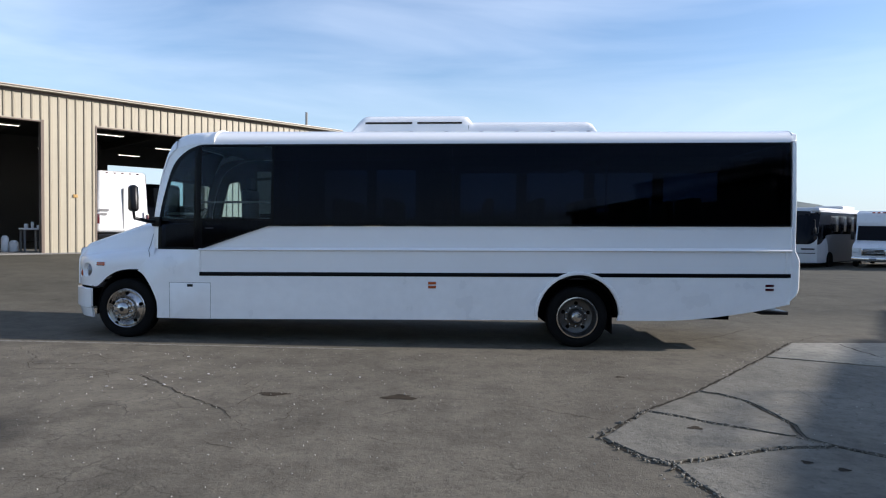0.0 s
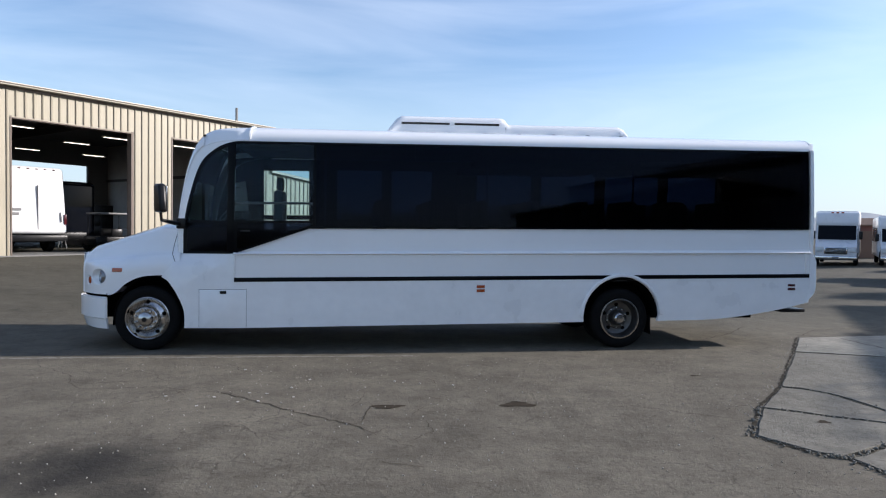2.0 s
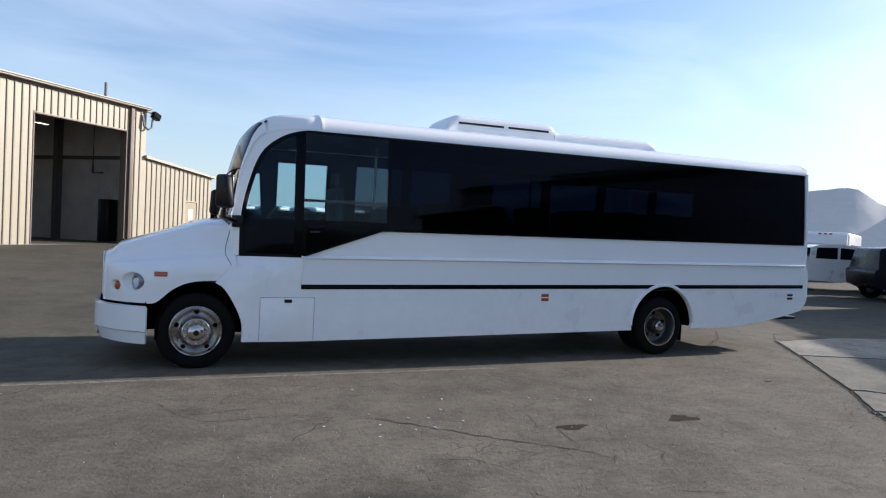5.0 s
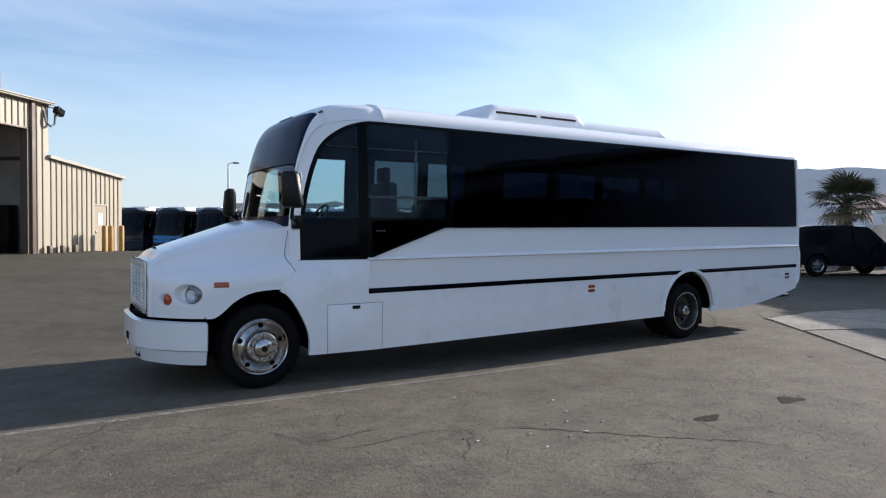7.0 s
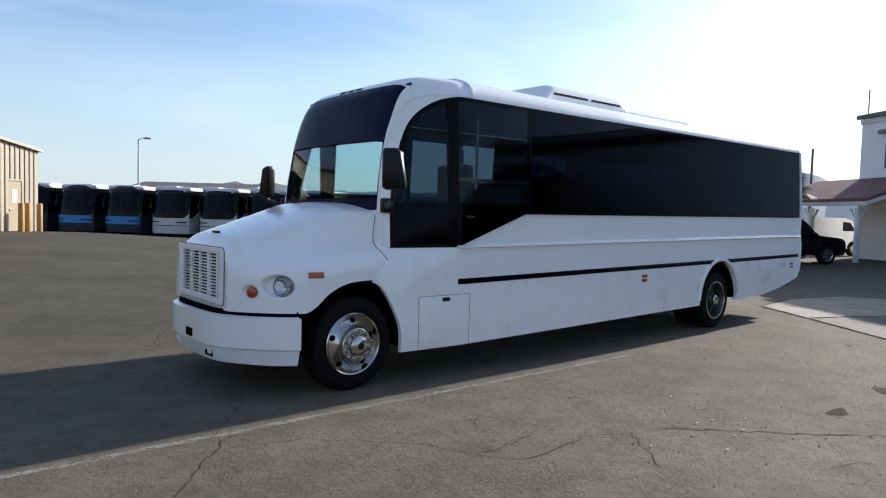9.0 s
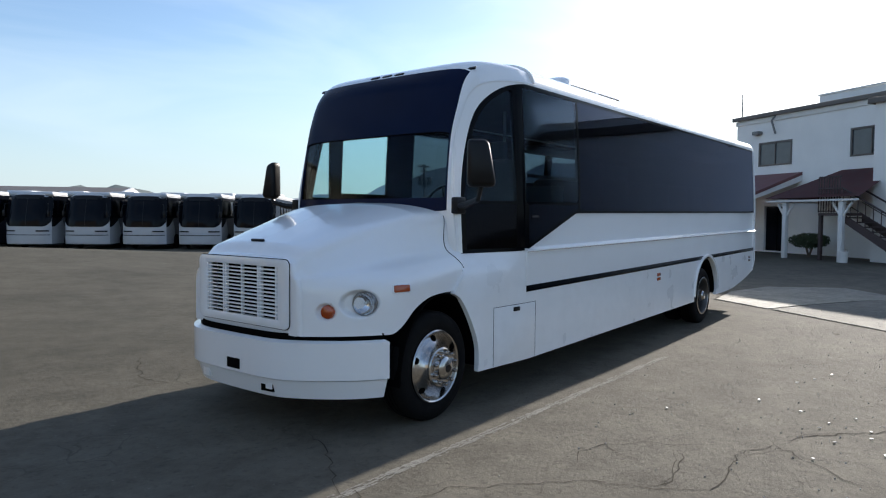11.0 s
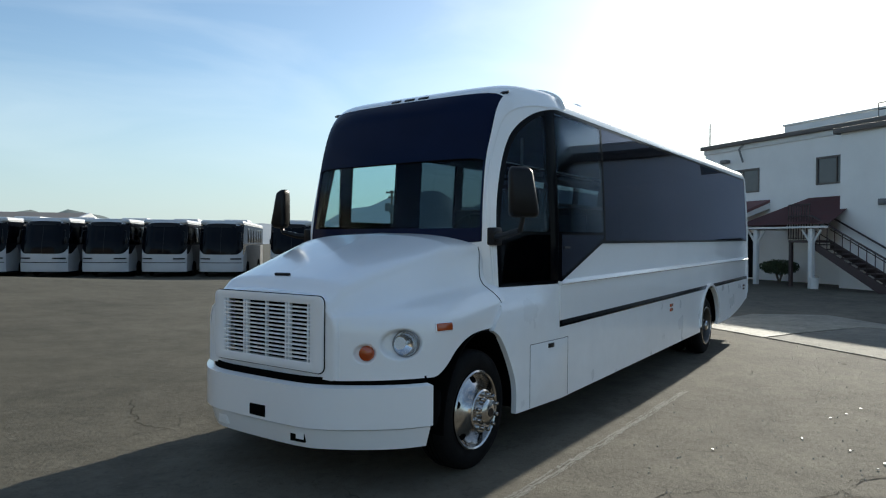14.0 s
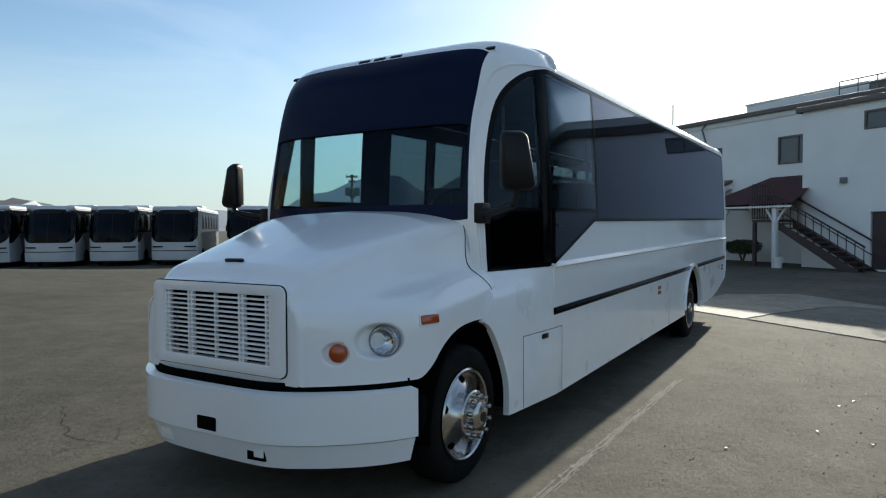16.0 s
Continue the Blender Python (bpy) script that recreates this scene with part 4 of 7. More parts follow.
def build_bus_details():
    for s in (-1, 1):
        # mirror on its arm
        base = Vector((-4.58, YC + s * 1.08, 1.80))
        c = Vector((-4.745, YC - 1.455, 2.15)) if s < 0 else Vector((-4.66, YC + 1.43, 2.09))
        mid = Vector((c.x, c.y - s * 0.03, 1.85))
        w = 0.120 if s < 0 else 0.085
        bm = boxed(-0.035 if s < 0 else -0.06, 0.055, -w, w, -0.20, 0.20, 0.05, 4)
        for v in bm.verts:
            v.co.x -= (0.035 if s < 0 else 0.05) * (1 - (v.co.z / 0.26) ** 2) if v.co.x < 0 else 0
            # leaf-shaped: straight inner edge, outer edge curving in towards the top
            k = 1 - (0.62 if s > 0 else 0.34) * max(0.0, (v.co.z + 0.06) / 0.26) ** 2.2
            v.co.y = -s * w + (v.co.y + s * w) * k
        bm.transform(Matrix.Translation(c) @ pose(0, 0, 0, 0, 0, 14 if s > 0 else 40))
        mirror = part("mirror", bm, M_PLASTIC, BUS, "black mirror housing on an arm")
        part("mirror_glass", boxed(0.049, 0.061, -0.068, 0.095 if s < 0 else 0.0, -0.17, 0.17 if s < 0 else 0.13, 0.004, m=Matrix.Translation(c) @ pose(0, 0, 0, 0, 0, 14 if s > 0 else 40)), M_CHROME, mirror)
        bm = tube(bmesh.new(), [base, base + Vector((-0.05, s * 0.14, 0.01)), mid], [0.035, 0.030, 0.024], 10)
        tube(bm, [mid, c + Vector((0, 0, -0.18))], 0.02, 8)
        part("mirror_arm", bm, M_PLASTIC, mirror)
        part("mirror_foot", boxed(-4.63, -4.50, *sorted((YC + s * 1.05, YC + s * 1.13)), 1.73, 1.88, 0.015), M_PLASTIC, mirror)
        # hatch behind the front wheel
        hatch = part("hatch", plate(s, [(-4.27, 0.345), (-3.62, 0.345), (-3.62, 0.880), (-4.27, 0.880)], 0.0015, 0.01, bev=0.001), M_SKIRT, BUS, "white luggage hatch")
        for o in ([(-4.276, 0.345), (-4.273, 0.345), (-4.273, 0.886), (-4.276, 0.886)], [(-3.617, 0.345), (-3.614, 0.345), (-3.614, 0.886), (-3.617, 0.886)], [(-4.273, 0.882), (-3.617, 0.882), (-3.617, 0.886), (-4.273, 0.886)]):
            part("hatch_seam", plate(s, o, 0.002, 0.008), M_SHADE, hatch)
        part("latch", rake(boxed(-3.985, -3.895, *sorted((side_y(s, -0.01), side_y(s, 0.012))), 0.822, 0.862, 0.004)), M_PLASTIC, hatch)
        # reflectors
        for z in (0.895, 0.835):
            part("reflector_lamp", plate(s, [(-0.305, z - 0.021), (-0.185, z - 0.021), (-0.185, z + 0.021), (-0.305, z + 0.021)], 0.012, 0.014, bev=0.005), M_AMBER, BUS, "amber side lamp")
        for z in (0.875, 0.815):
            part("reflector_lamp", plate(s, [(4.67, z - 0.018), (4.79, z - 0.018), (4.79, z + 0.018), (4.67, z + 0.018)], 0.012, 0.014, bev=0.005), M_RED, BUS, "dark red side lamp")
        # step of the driver's door badge and trim lines
        part("window_badge", plate(s, [(-3.70, 1.705), (-3.58, 1.705), (-3.58, 1.725), (-3.70, 1.725)], 0.002, 0.006), M_DULL, BUS)
        if s < 0:
            part("window_bar", plate(s, [(-3.79, 2.09), (-2.70, 2.09), (-2.70, 2.125), (-3.79, 2.125)], -0.012, 0.012), M_BLACK, BUS)
        part("window_post", plate(s, [(-3.90, 1.42), (-3.80, 1.42), (-3.80, 2.95), (-3.90, 2.95)], 0.0, 0.012, bev=0.004), M_SURROUND, BUS)
    # hitch under the tail
    bm = boxed(4.62, 5.02, YC - 0.62, YC + 0.50, 0.63, 0.685, 0.01)
    box(bm, 4.68, 5.09, YC - 1.18, YC - 0.62, 0.535, 0.59, 0.012)
    box(bm, 4.80, 4.90, YC - 0.90, YC - 0.66, 0.56, 0.70)
    part("hitch", bm, M_PLASTIC, BUS, "black tow hitch")
    # air conditioner on the roof
    bm = bmesh.new()

    def shell(u, w):
        x = -1.74 + 4.12 * u
        lift = step(0, 0.085, u) * (1 - step(0.955, 1.0, u))
        k = 2 * w - 1
        half = 0.63 - 0.06 * lift
        g = max(0.0, 1 - abs(k) ** 5) ** 0.6
        return Vector((x, YC + half * math.sin(k * math.pi / 2), 3.19 + (0.335 - 0.105 * step(0.24, 0.29, x)) * lift * g + 0.02 * g))
    sheet(bm, shell, 60, 30, 0.015)
    ac = part("air_conditioner", rake(bm), M_WHITE, BUS, "white rooftop air conditioning unit")
    for s in (-1, 1):
        for x0, x1 in ((-1.40, -0.64), (-0.56, 0.16)):
            slot = [(YC + s * 0.530, 3.430), (YC + s * 0.5565, 3.430), (YC + s * 0.5665, 3.391), (YC + s * 0.530, 3.391)]
            part("vent", rake(prism(bmesh.new(), slot, x0, x1, axis="x")), M_GRILLE, ac, "dark vent slot", smooth=0)
        for i in range(7):
            x = -1.22 + 0.565 * i
            part("clamp", rake(boxed(x - 0.03, x + 0.03, YC + s * 0.62 - 0.03, YC + s * 0.62 + 0.03, 3.22, 3.265, 0.012)), M_STEEL, ac)
    part("ac_joint", rake(boxed(0.264, 0.272, YC - 0.568, YC + 0.568, 3.22, 3.37, 0.003)), M_PLASTIC, ac)


build_bus_details()

# ---- yard surface: concrete slabs, cracks, stains, paint ----
PAVEMENT = thing("pavement", (4.0, 8.0, 0.0), "broken pale concrete slabs let into the asphalt", "pavement", kind="structure")


def jag(outline, rough=0.012, stride=0.16):
    rng = random.Random(round(outline[0][0] * 100))
    out = []
    for (x0, y0), (x1, y1) in zip(outline, outline[1:] + outline[:1]):
        n = max(1, int(math.hypot(x1 - x0, y1 - y0) / stride))
        for i in range(n):
            t = i / n
            out.append((x0 + (x1 - x0) * t + rng.uniform(-rough, rough), y0 + (y1 - y0) * t + rng.uniform(-rough, rough)))
    return out


SLABS = (
    [(1.47, 6.00), (2.06, 6.81), (2.30, 6.66), (2.54, 6.46), (2.75, 6.35), (3.11, 6.11), (3.33, 5.92), (2.93, 5.87), (2.67, 5.79), (2.24, 5.60), (1.88, 5.45), (1.73, 5.53), (1.58, 5.76)],
    [(2.09, 6.87), (2.83, 7.64), (3.03, 7.55), (3.18, 7.31), (3.23, 6.86), (3.27, 6.51), (3.19, 6.19), (3.12, 6.18), (2.76, 6.42), (2.56, 6.53), (2.32, 6.73)],
    [(2.88, 7.71), (4.50, 9.73), (5.06, 9.51), (5.75, 9.23), (7.60, 8.36), (7.60, 7.10), (5.10, 4.80), (3.64, 5.74), (3.39, 5.95), (3.25, 6.14), (3.33, 6.50), (3.30, 6.87), (3.25, 7.34), (3.07, 7.61)],
    [(4.54, 9.80), (5.48, 11.02), (7.40, 11.20), (9.20, 10.80), (10.20, 9.20), (7.66, 7.16), (7.66, 8.38), (5.77, 9.31), (5.09, 9.59)],
    [(1.90, 5.37), (2.25, 5.51), (2.68, 5.70), (2.94, 5.79), (3.36, 5.86), (3.60, 5.66), (5.05, 4.75), (4.90, 3.40), (3.00, 3.60), (2.02, 4.78), (1.94, 5.06)],
)
for slab in SLABS:
    part("slab", prism(bmesh.new(), jag(slab), -0.02, 0.014, axis="z", bev=0.005), M_GLARE_SLAB if slab is SLABS[3] else M_CONCRETE, PAVEMENT, smooth=0)


def ribbon(bm, pts, width, z, seed, wild=0.03, stride=0.07, taper=True):
    """A thin wandering strip on the ground."""
    rng = random.Random(seed)
    line = []
    for (x0, y0), (x1, y1) in zip(pts, pts[1:]):
        n = max(1, int(math.hypot(x1 - x0, y1 - y0) / stride))
        line += [Vector((x0 + (x1 - x0) * i / n, y0 + (y1 - y0) * i / n, 0)) for i in range(n)]
    line.append(Vector((*pts[-1], 0)))
    for p in line:
        p.x += rng.uniform(-wild, wild)
        p.y += rng.uniform(-wild, wild)
    last = None
    for i, p in enumerate(line):
        d = (line[min(i + 1, len(line) - 1)] - line[max(i - 1, 0)]).normalized()
        w = width * rng.uniform(0.45, 1.25) * (1.0 if not taper else min(1.0, 0.25 + min(i, len(line) - 1 - i) / 4))
        a, b = p + Vector((-d.y, d.x, 0)) * w / 2, p - Vector((-d.y, d.x, 0)) * w / 2
        a.z, b.z = ground_z(a.x, a.y) + z, ground_z(b.x, b.y) + z
        pair = (bm.verts.new(a), bm.verts.new(b))
        if last:
            bm.faces.new((last[0], last[1], pair[1], pair[0]))
        last = pair


def build_cracks():
    bm = bmesh.new()
    runs = [
        ([(-3.73, 7.95), (-3.51, 7.87), (-2.62, 7.05), (-2.12, 6.63), (-1.85, 6.28)], 0.022), ([(-1.85, 6.28), (-1.67, 6.05), (-1.40, 5.74)], 0.012),
        ([(-6.55, 9.55), (-6.05, 9.40), (-5.66, 9.08), (-5.36, 8.72), (-5.24, 8.40), (-5.02, 8.10), (-4.2, 8.15), (-3.73, 7.92)], 0.014),
        ([(-6.39, 9.87), (-6.88, 9.32), (-7.17, 8.89), (-7.5, 8.4)], 0.016),
        ([(-5.9, 10.9), (-6.08, 10.48), (-6.47, 10.0), (-6.56, 9.84)], 0.014),
        ([(-5.38, 14.52), (-5.62, 14.13), (-5.88, 13.52), (-5.79, 13.1)], 0.025),
        ([(-5.24, 8.46), (-5.04, 8.34), (-4.43, 8.48)], 0.016),
        ([(-1.62, 6.1), (-1.35, 6.35), (-1.42, 6.7)], 0.016),
        ([(0.72, 7.08), (1.17, 6.77), (1.44, 6.60), (1.65, 6.48)], 0.016),
        ([(-3.75, 8.03), (-3.90, 7.93), (-4.10, 7.72), (-4.16, 7.63), (-4.23, 7.56), (-4.30, 7.47), (-4.35, 7.34), (-4.36, 7.26)], 0.018), ([(-3.75, 8.03), (-3.58, 7.93), (-3.44, 7.87), (-3.21, 7.63)], 0.010), ([(-4.57, 8.17), (-4.65, 8.07), (-4.75, 8.01)], 0.012), ([(-4.48, 7.78), (-4.61, 7.61)], 0.010), ([(-3.84, 7.48), (-4.06, 7.28)], 0.014), ([(-4.47, 8.52), (-4.86, 8.40), (-5.14, 8.37)], 0.012), ([(-5.38, 8.78), (-5.41, 8.54)], 0.012),
        ([(5.45, 11.05), (6.4, 11.9), (8.2, 12.3)], 0.03), ([(3.6, 10.9), (4.6, 11.6), (5.3, 12.4)], 0.03),
    ]
    for i, (pts, w) in enumerate(runs):
        ribbon(bm, pts, w * 0.62, 0.004, i, 0.026)
    rng = random.Random(5)
    for i in range(70):
        x, y = rng.uniform(-8.5, 3.0), rng.uniform(2.0, 9.6)
        a = rng.uniform(0, 6.28)
        pts = [(x, y)]
        for _ in range(rng.randint(2, 4)):
            a += rng.uniform(-0.8, 0.8)
            l = rng.uniform(0.08, 0.25)
            x, y = x + l * math.cos(a), y + l * math.sin(a)
            pts.append((x, y))
        ribbon(bm, pts, rng.uniform(0.005, 0.010), 0.004, 100 + i, 0.012, 0.05)
    single("pavement_cracks", bm, M_CRACK, "thin dark cracks wandering over the asphalt", "crack", kind="stuff", smooth=0)
    bm = bmesh.new()
    for i, pts in enumerate(([(-9.4, 9.89), (-6.56, 9.85), (-3.9, 9.80), (-1.15, 9.77)],)):
        rng = random.Random(40)
        for (x0, y0), (x1, y1) in zip(pts, pts[1:]):
            n = int(math.hypot(x1 - x0, y1 - y0) / 0.03)
            for k in range(n):
                for r in range(-4, 5):
                    worn = noise.noise(Vector((x0 * 1.5 + k * 0.07, r * 0.5, 7.0))) + 0.5 * noise.noise(Vector((x0 * 3 + k * 0.5, r * 1.3, 2.0)))
                    if worn + rng.uniform(-0.25, 0.25) < 0.10 * abs(r) - 0.30:
                        continue
                    f0, f1, yy = (k + 0.04) / n, (k + 0.96) / n, r * 0.010
                    quad = [(f0, yy + rng.uniform(-0.0046, 0.0)), (f1, yy + rng.uniform(-0.0046, 0.0)), (f1, yy + 0.0048), (f0, yy + 0.0048)]
                    bm.faces.new([bm.verts.new((x0 + (x1 - x0) * f, y0 + (y1 - y0) * f + d, ground_z(x0 + (x1 - x0) * f, y0 + (y1 - y0) * f) + 0.004)) for f, d in quad])
    single("painted_line", bm, M_LINE, "worn white parking line on the asphalt", "road marking", kind="structure", smooth=0)
    # asphalt seam round the slabs
    bm = bmesh.new()
    joints = {
        "rim": [(2.02, 4.70), (1.90, 5.10), (1.86, 5.42), (1.70, 5.48), (1.42, 6.00), (2.04, 6.87), (2.85, 7.71), (4.50, 9.81), (5.46, 11.08), (7.40, 11.25)],
        "long": [(2.05, 6.84), (2.31, 6.69), (2.55, 6.50), (2.76, 6.38), (3.12, 6.14), (3.37, 5.91), (3.62, 5.70), (5.08, 4.77)],
        "upper": [(2.86, 7.67), (3.05, 7.58), (3.21, 7.32), (3.27, 6.86), (3.30, 6.51), (3.21, 6.15)],
        "lower": [(1.88, 5.41), (2.24, 5.56), (2.67, 5.75), (2.94, 5.83), (3.34, 5.89)],
        "far": [(4.52, 9.76), (5.07, 9.55), (5.76, 9.27), (7.63, 8.37)],
    }
    for i, (key, pts) in enumerate(joints.items()):
        ribbon(bm, pts, 0.036 if key in ("rim", "long") else 0.028, 0.004, 61 + i, 0.013)
    ribbon(bm, [(6.18, 11.10), (6.16, 10.48), (6.19, 9.86)], 0.035, 0.0165, 71, 0.02)
    single("slab_seam", bm, M_SEAM, "crumbled dark seam along the concrete slabs", "seam", kind="stuff", smooth=0)
    # oil spots
    rng = random.Random(9)
    spots = [(-0.41, 7.17, 0.17, 0.10), (-1.74, 7.18, 0.16, 0.075), (2.35, 6.31, 0.06, 0.05), (2.92, 5.49, 0.04, 0.035), (3.12, 5.35, 0.045, 0.035), (2.14, 8.34, 0.06, 0.04)]
    for x, y, a, b in spots:
        bm = bmesh.new()
        ring = []
        for k in range(22):
            t = 2 * math.pi * k / 22
            r = 1 + 0.22 * math.sin(3 * t + x * 7) + rng.uniform(-0.14, 0.14)
            ring.append(bm.verts.new((x + a * r * math.cos(t), y + b * r * math.sin(t), 0.018 if x > 2.3 and y < 7 else 0.0042)))
        bm.faces.new(ring)
        single("oil_spot", bm, M_STAIN, "dark oil spot on the asphalt", "stain", "oil spots", kind="stuff", smooth=0)
    # crumbled concrete along the joints
    bm = bmesh.new()
    for key, count in (("long", 90), ("lower", 120), ("rim", 150), ("upper", 25)):
        pts = joints[key][:9 if key != "rim" else 6]
        for i in range(count):
            k = rng.randrange(len(pts) - 1)
            f = rng.random()
            x, y = (pts[k][j] + (pts[k + 1][j] - pts[k][j]) * f + rng.gauss(0, 0.028) for j in (0, 1))
            r = rng.uniform(0.006, 0.02)
            m = Matrix.Translation((x, y, 0.010)) @ pose(0, 0, 0, rng.uniform(0, 90), rng.uniform(0, 90), rng.uniform(0, 360)) @ Matrix.Diagonal((1, rng.uniform(0.5, 1), rng.uniform(0.4, 0.8), 1))
            bmesh.ops.create_icosphere(bm, subdivisions=1, radius=r, matrix=m)
    single("concrete_rubble", bm, mat("crumbled_concrete", (0.20, 0.185, 0.155), 0.95, vary=0.5, scale=14, spec=0.1), "small crumbled concrete lumps along the slab joints", "rubble", kind="stuff", smooth=0)
    # loose grit, its pale colour standing in for sun glints
    bm = bmesh.new()
    for i in range(1250):
        x, y = rng.uniform(-9.5, 6.0), rng.uniform(1.5, 9.7)
        if i >= 520:
            x, y = rng.uniform(-5.0, 2.5), rng.uniform(4.5, 9.4)
        if rng.random() < 0.15:
            k = rng.random()
            x, y = 1.45 + 4.0 * k + rng.uniform(-0.25, 0.2), 6.0 + 5.0 * k + rng.uniform(-0.2, 0.2)
        r = rng.uniform(0.003, 0.009)
        m = Matrix.Translation((x, y, r * 0.5 + (0.014 if x > 3 else 0.0))) @ pose(0, 0, 0, rng.uniform(0, 90), rng.uniform(0, 90), rng.uniform(0, 360)) @ Matrix.Diagonal((1, rng.uniform(0.6, 1), rng.uniform(0.4, 0.8), 1))
        bmesh.ops.create_icosphere(bm, subdivisions=1, radius=r, matrix=m)
    # pale chips stand in for small glints on the sunlit asphalt
    chips = [(-3.18, 7.79), (-2.99, 7.75), (-4.01, 7.71), (-2.59, 8.38), (-2.70, 7.59), (-3.04, 7.45), (-3.24, 7.43), (-3.61, 7.31), (-1.33, 8.11), (-2.76, 8.0), (-3.51, 7.64), (-3.42, 8.96), (-1.61, 8.23), (-0.96, 8.0)]
    flakes = bmesh.new()
    for x, y in chips:
        m = Matrix.Translation((x, y, 0.011)) @ pose(0, 0, 0, rng.uniform(-12, 12), rng.uniform(-12, 12), rng.uniform(0, 360))
        box(flakes, -0.016, 0.014, -0.010, 0.009, -0.003, 0.003, 0.002, 1, m)
    single("litter", flakes, M_GLINT, "small pale chips that stand in for glints on the asphalt", "litter", kind="stuff", smooth=0)
    single("loose_grit", bm, mat("pale_glint_grit", (0.40, 0.38, 0.34), 0.8, vary=0.4, scale=20), "scattered grit on the asphalt, coloured pale for its glints", "gravel", kind="stuff", smooth=0)


build_cracks()


# ---- the warehouse ----
M_BEIGE = mat("beige_ribbed_metal", (0.375, 0.33, 0.245), 0.5, vary=0.06, scale=0.7, fine=5)
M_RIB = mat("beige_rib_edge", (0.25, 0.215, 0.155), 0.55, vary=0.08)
M_TRIM = mat("brown_trim_and_shade", (0.135, 0.10, 0.078), 0.6, vary=0.1)
M_EAVE = mat("pale_eave_metal", (0.40, 0.365, 0.30), 0.45, vary=0.06)
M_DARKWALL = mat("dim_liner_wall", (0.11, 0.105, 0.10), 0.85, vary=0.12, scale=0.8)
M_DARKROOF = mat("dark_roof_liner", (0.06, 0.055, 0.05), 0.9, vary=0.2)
M_SLAB = mat("shop_floor", (0.16, 0.155, 0.145), 0.7, vary=0.15, scale=0.6)
M_TUBE = glow("lit_tube", (1.0, 0.90, 0.78), 3.0)
M_YELLOW = mat("ochre_post_paint", (0.40, 0.235, 0.07), 0.6, vary=0.15)
M_VANWHITE = mat("vehicle_white", (0.72, 0.72, 0.73), 0.3, vary=0.03, coat=0.4)
M_DARKGLASS = mat("dark_vehicle_glass", (0.004, 0.005, 0.008), 0.08, vary=0.1, spec=0.10)
M_GREY = mat("grey_plastic", (0.16, 0.16, 0.16), 0.6, vary=0.1)
W = Matrix.Translation(WALL_AT) @ pose(0, 0, 0, 0, 0, 48)
FLOOR_Z, HEAD_Z, EAVE_Z = 0.60, 5.40, 6.51
BAYS = [(-3.0, 1.40), (3.20, 7.60), (9.42, 13.86), (15.61, 19.97)]


def local_thing(name, m, label, category, group="", kind=""):
    ob = new(name)
    ob.empty_display_size = 0.3
    ob.matrix_world = m
    return tagged(ob, label, category, group, kind)


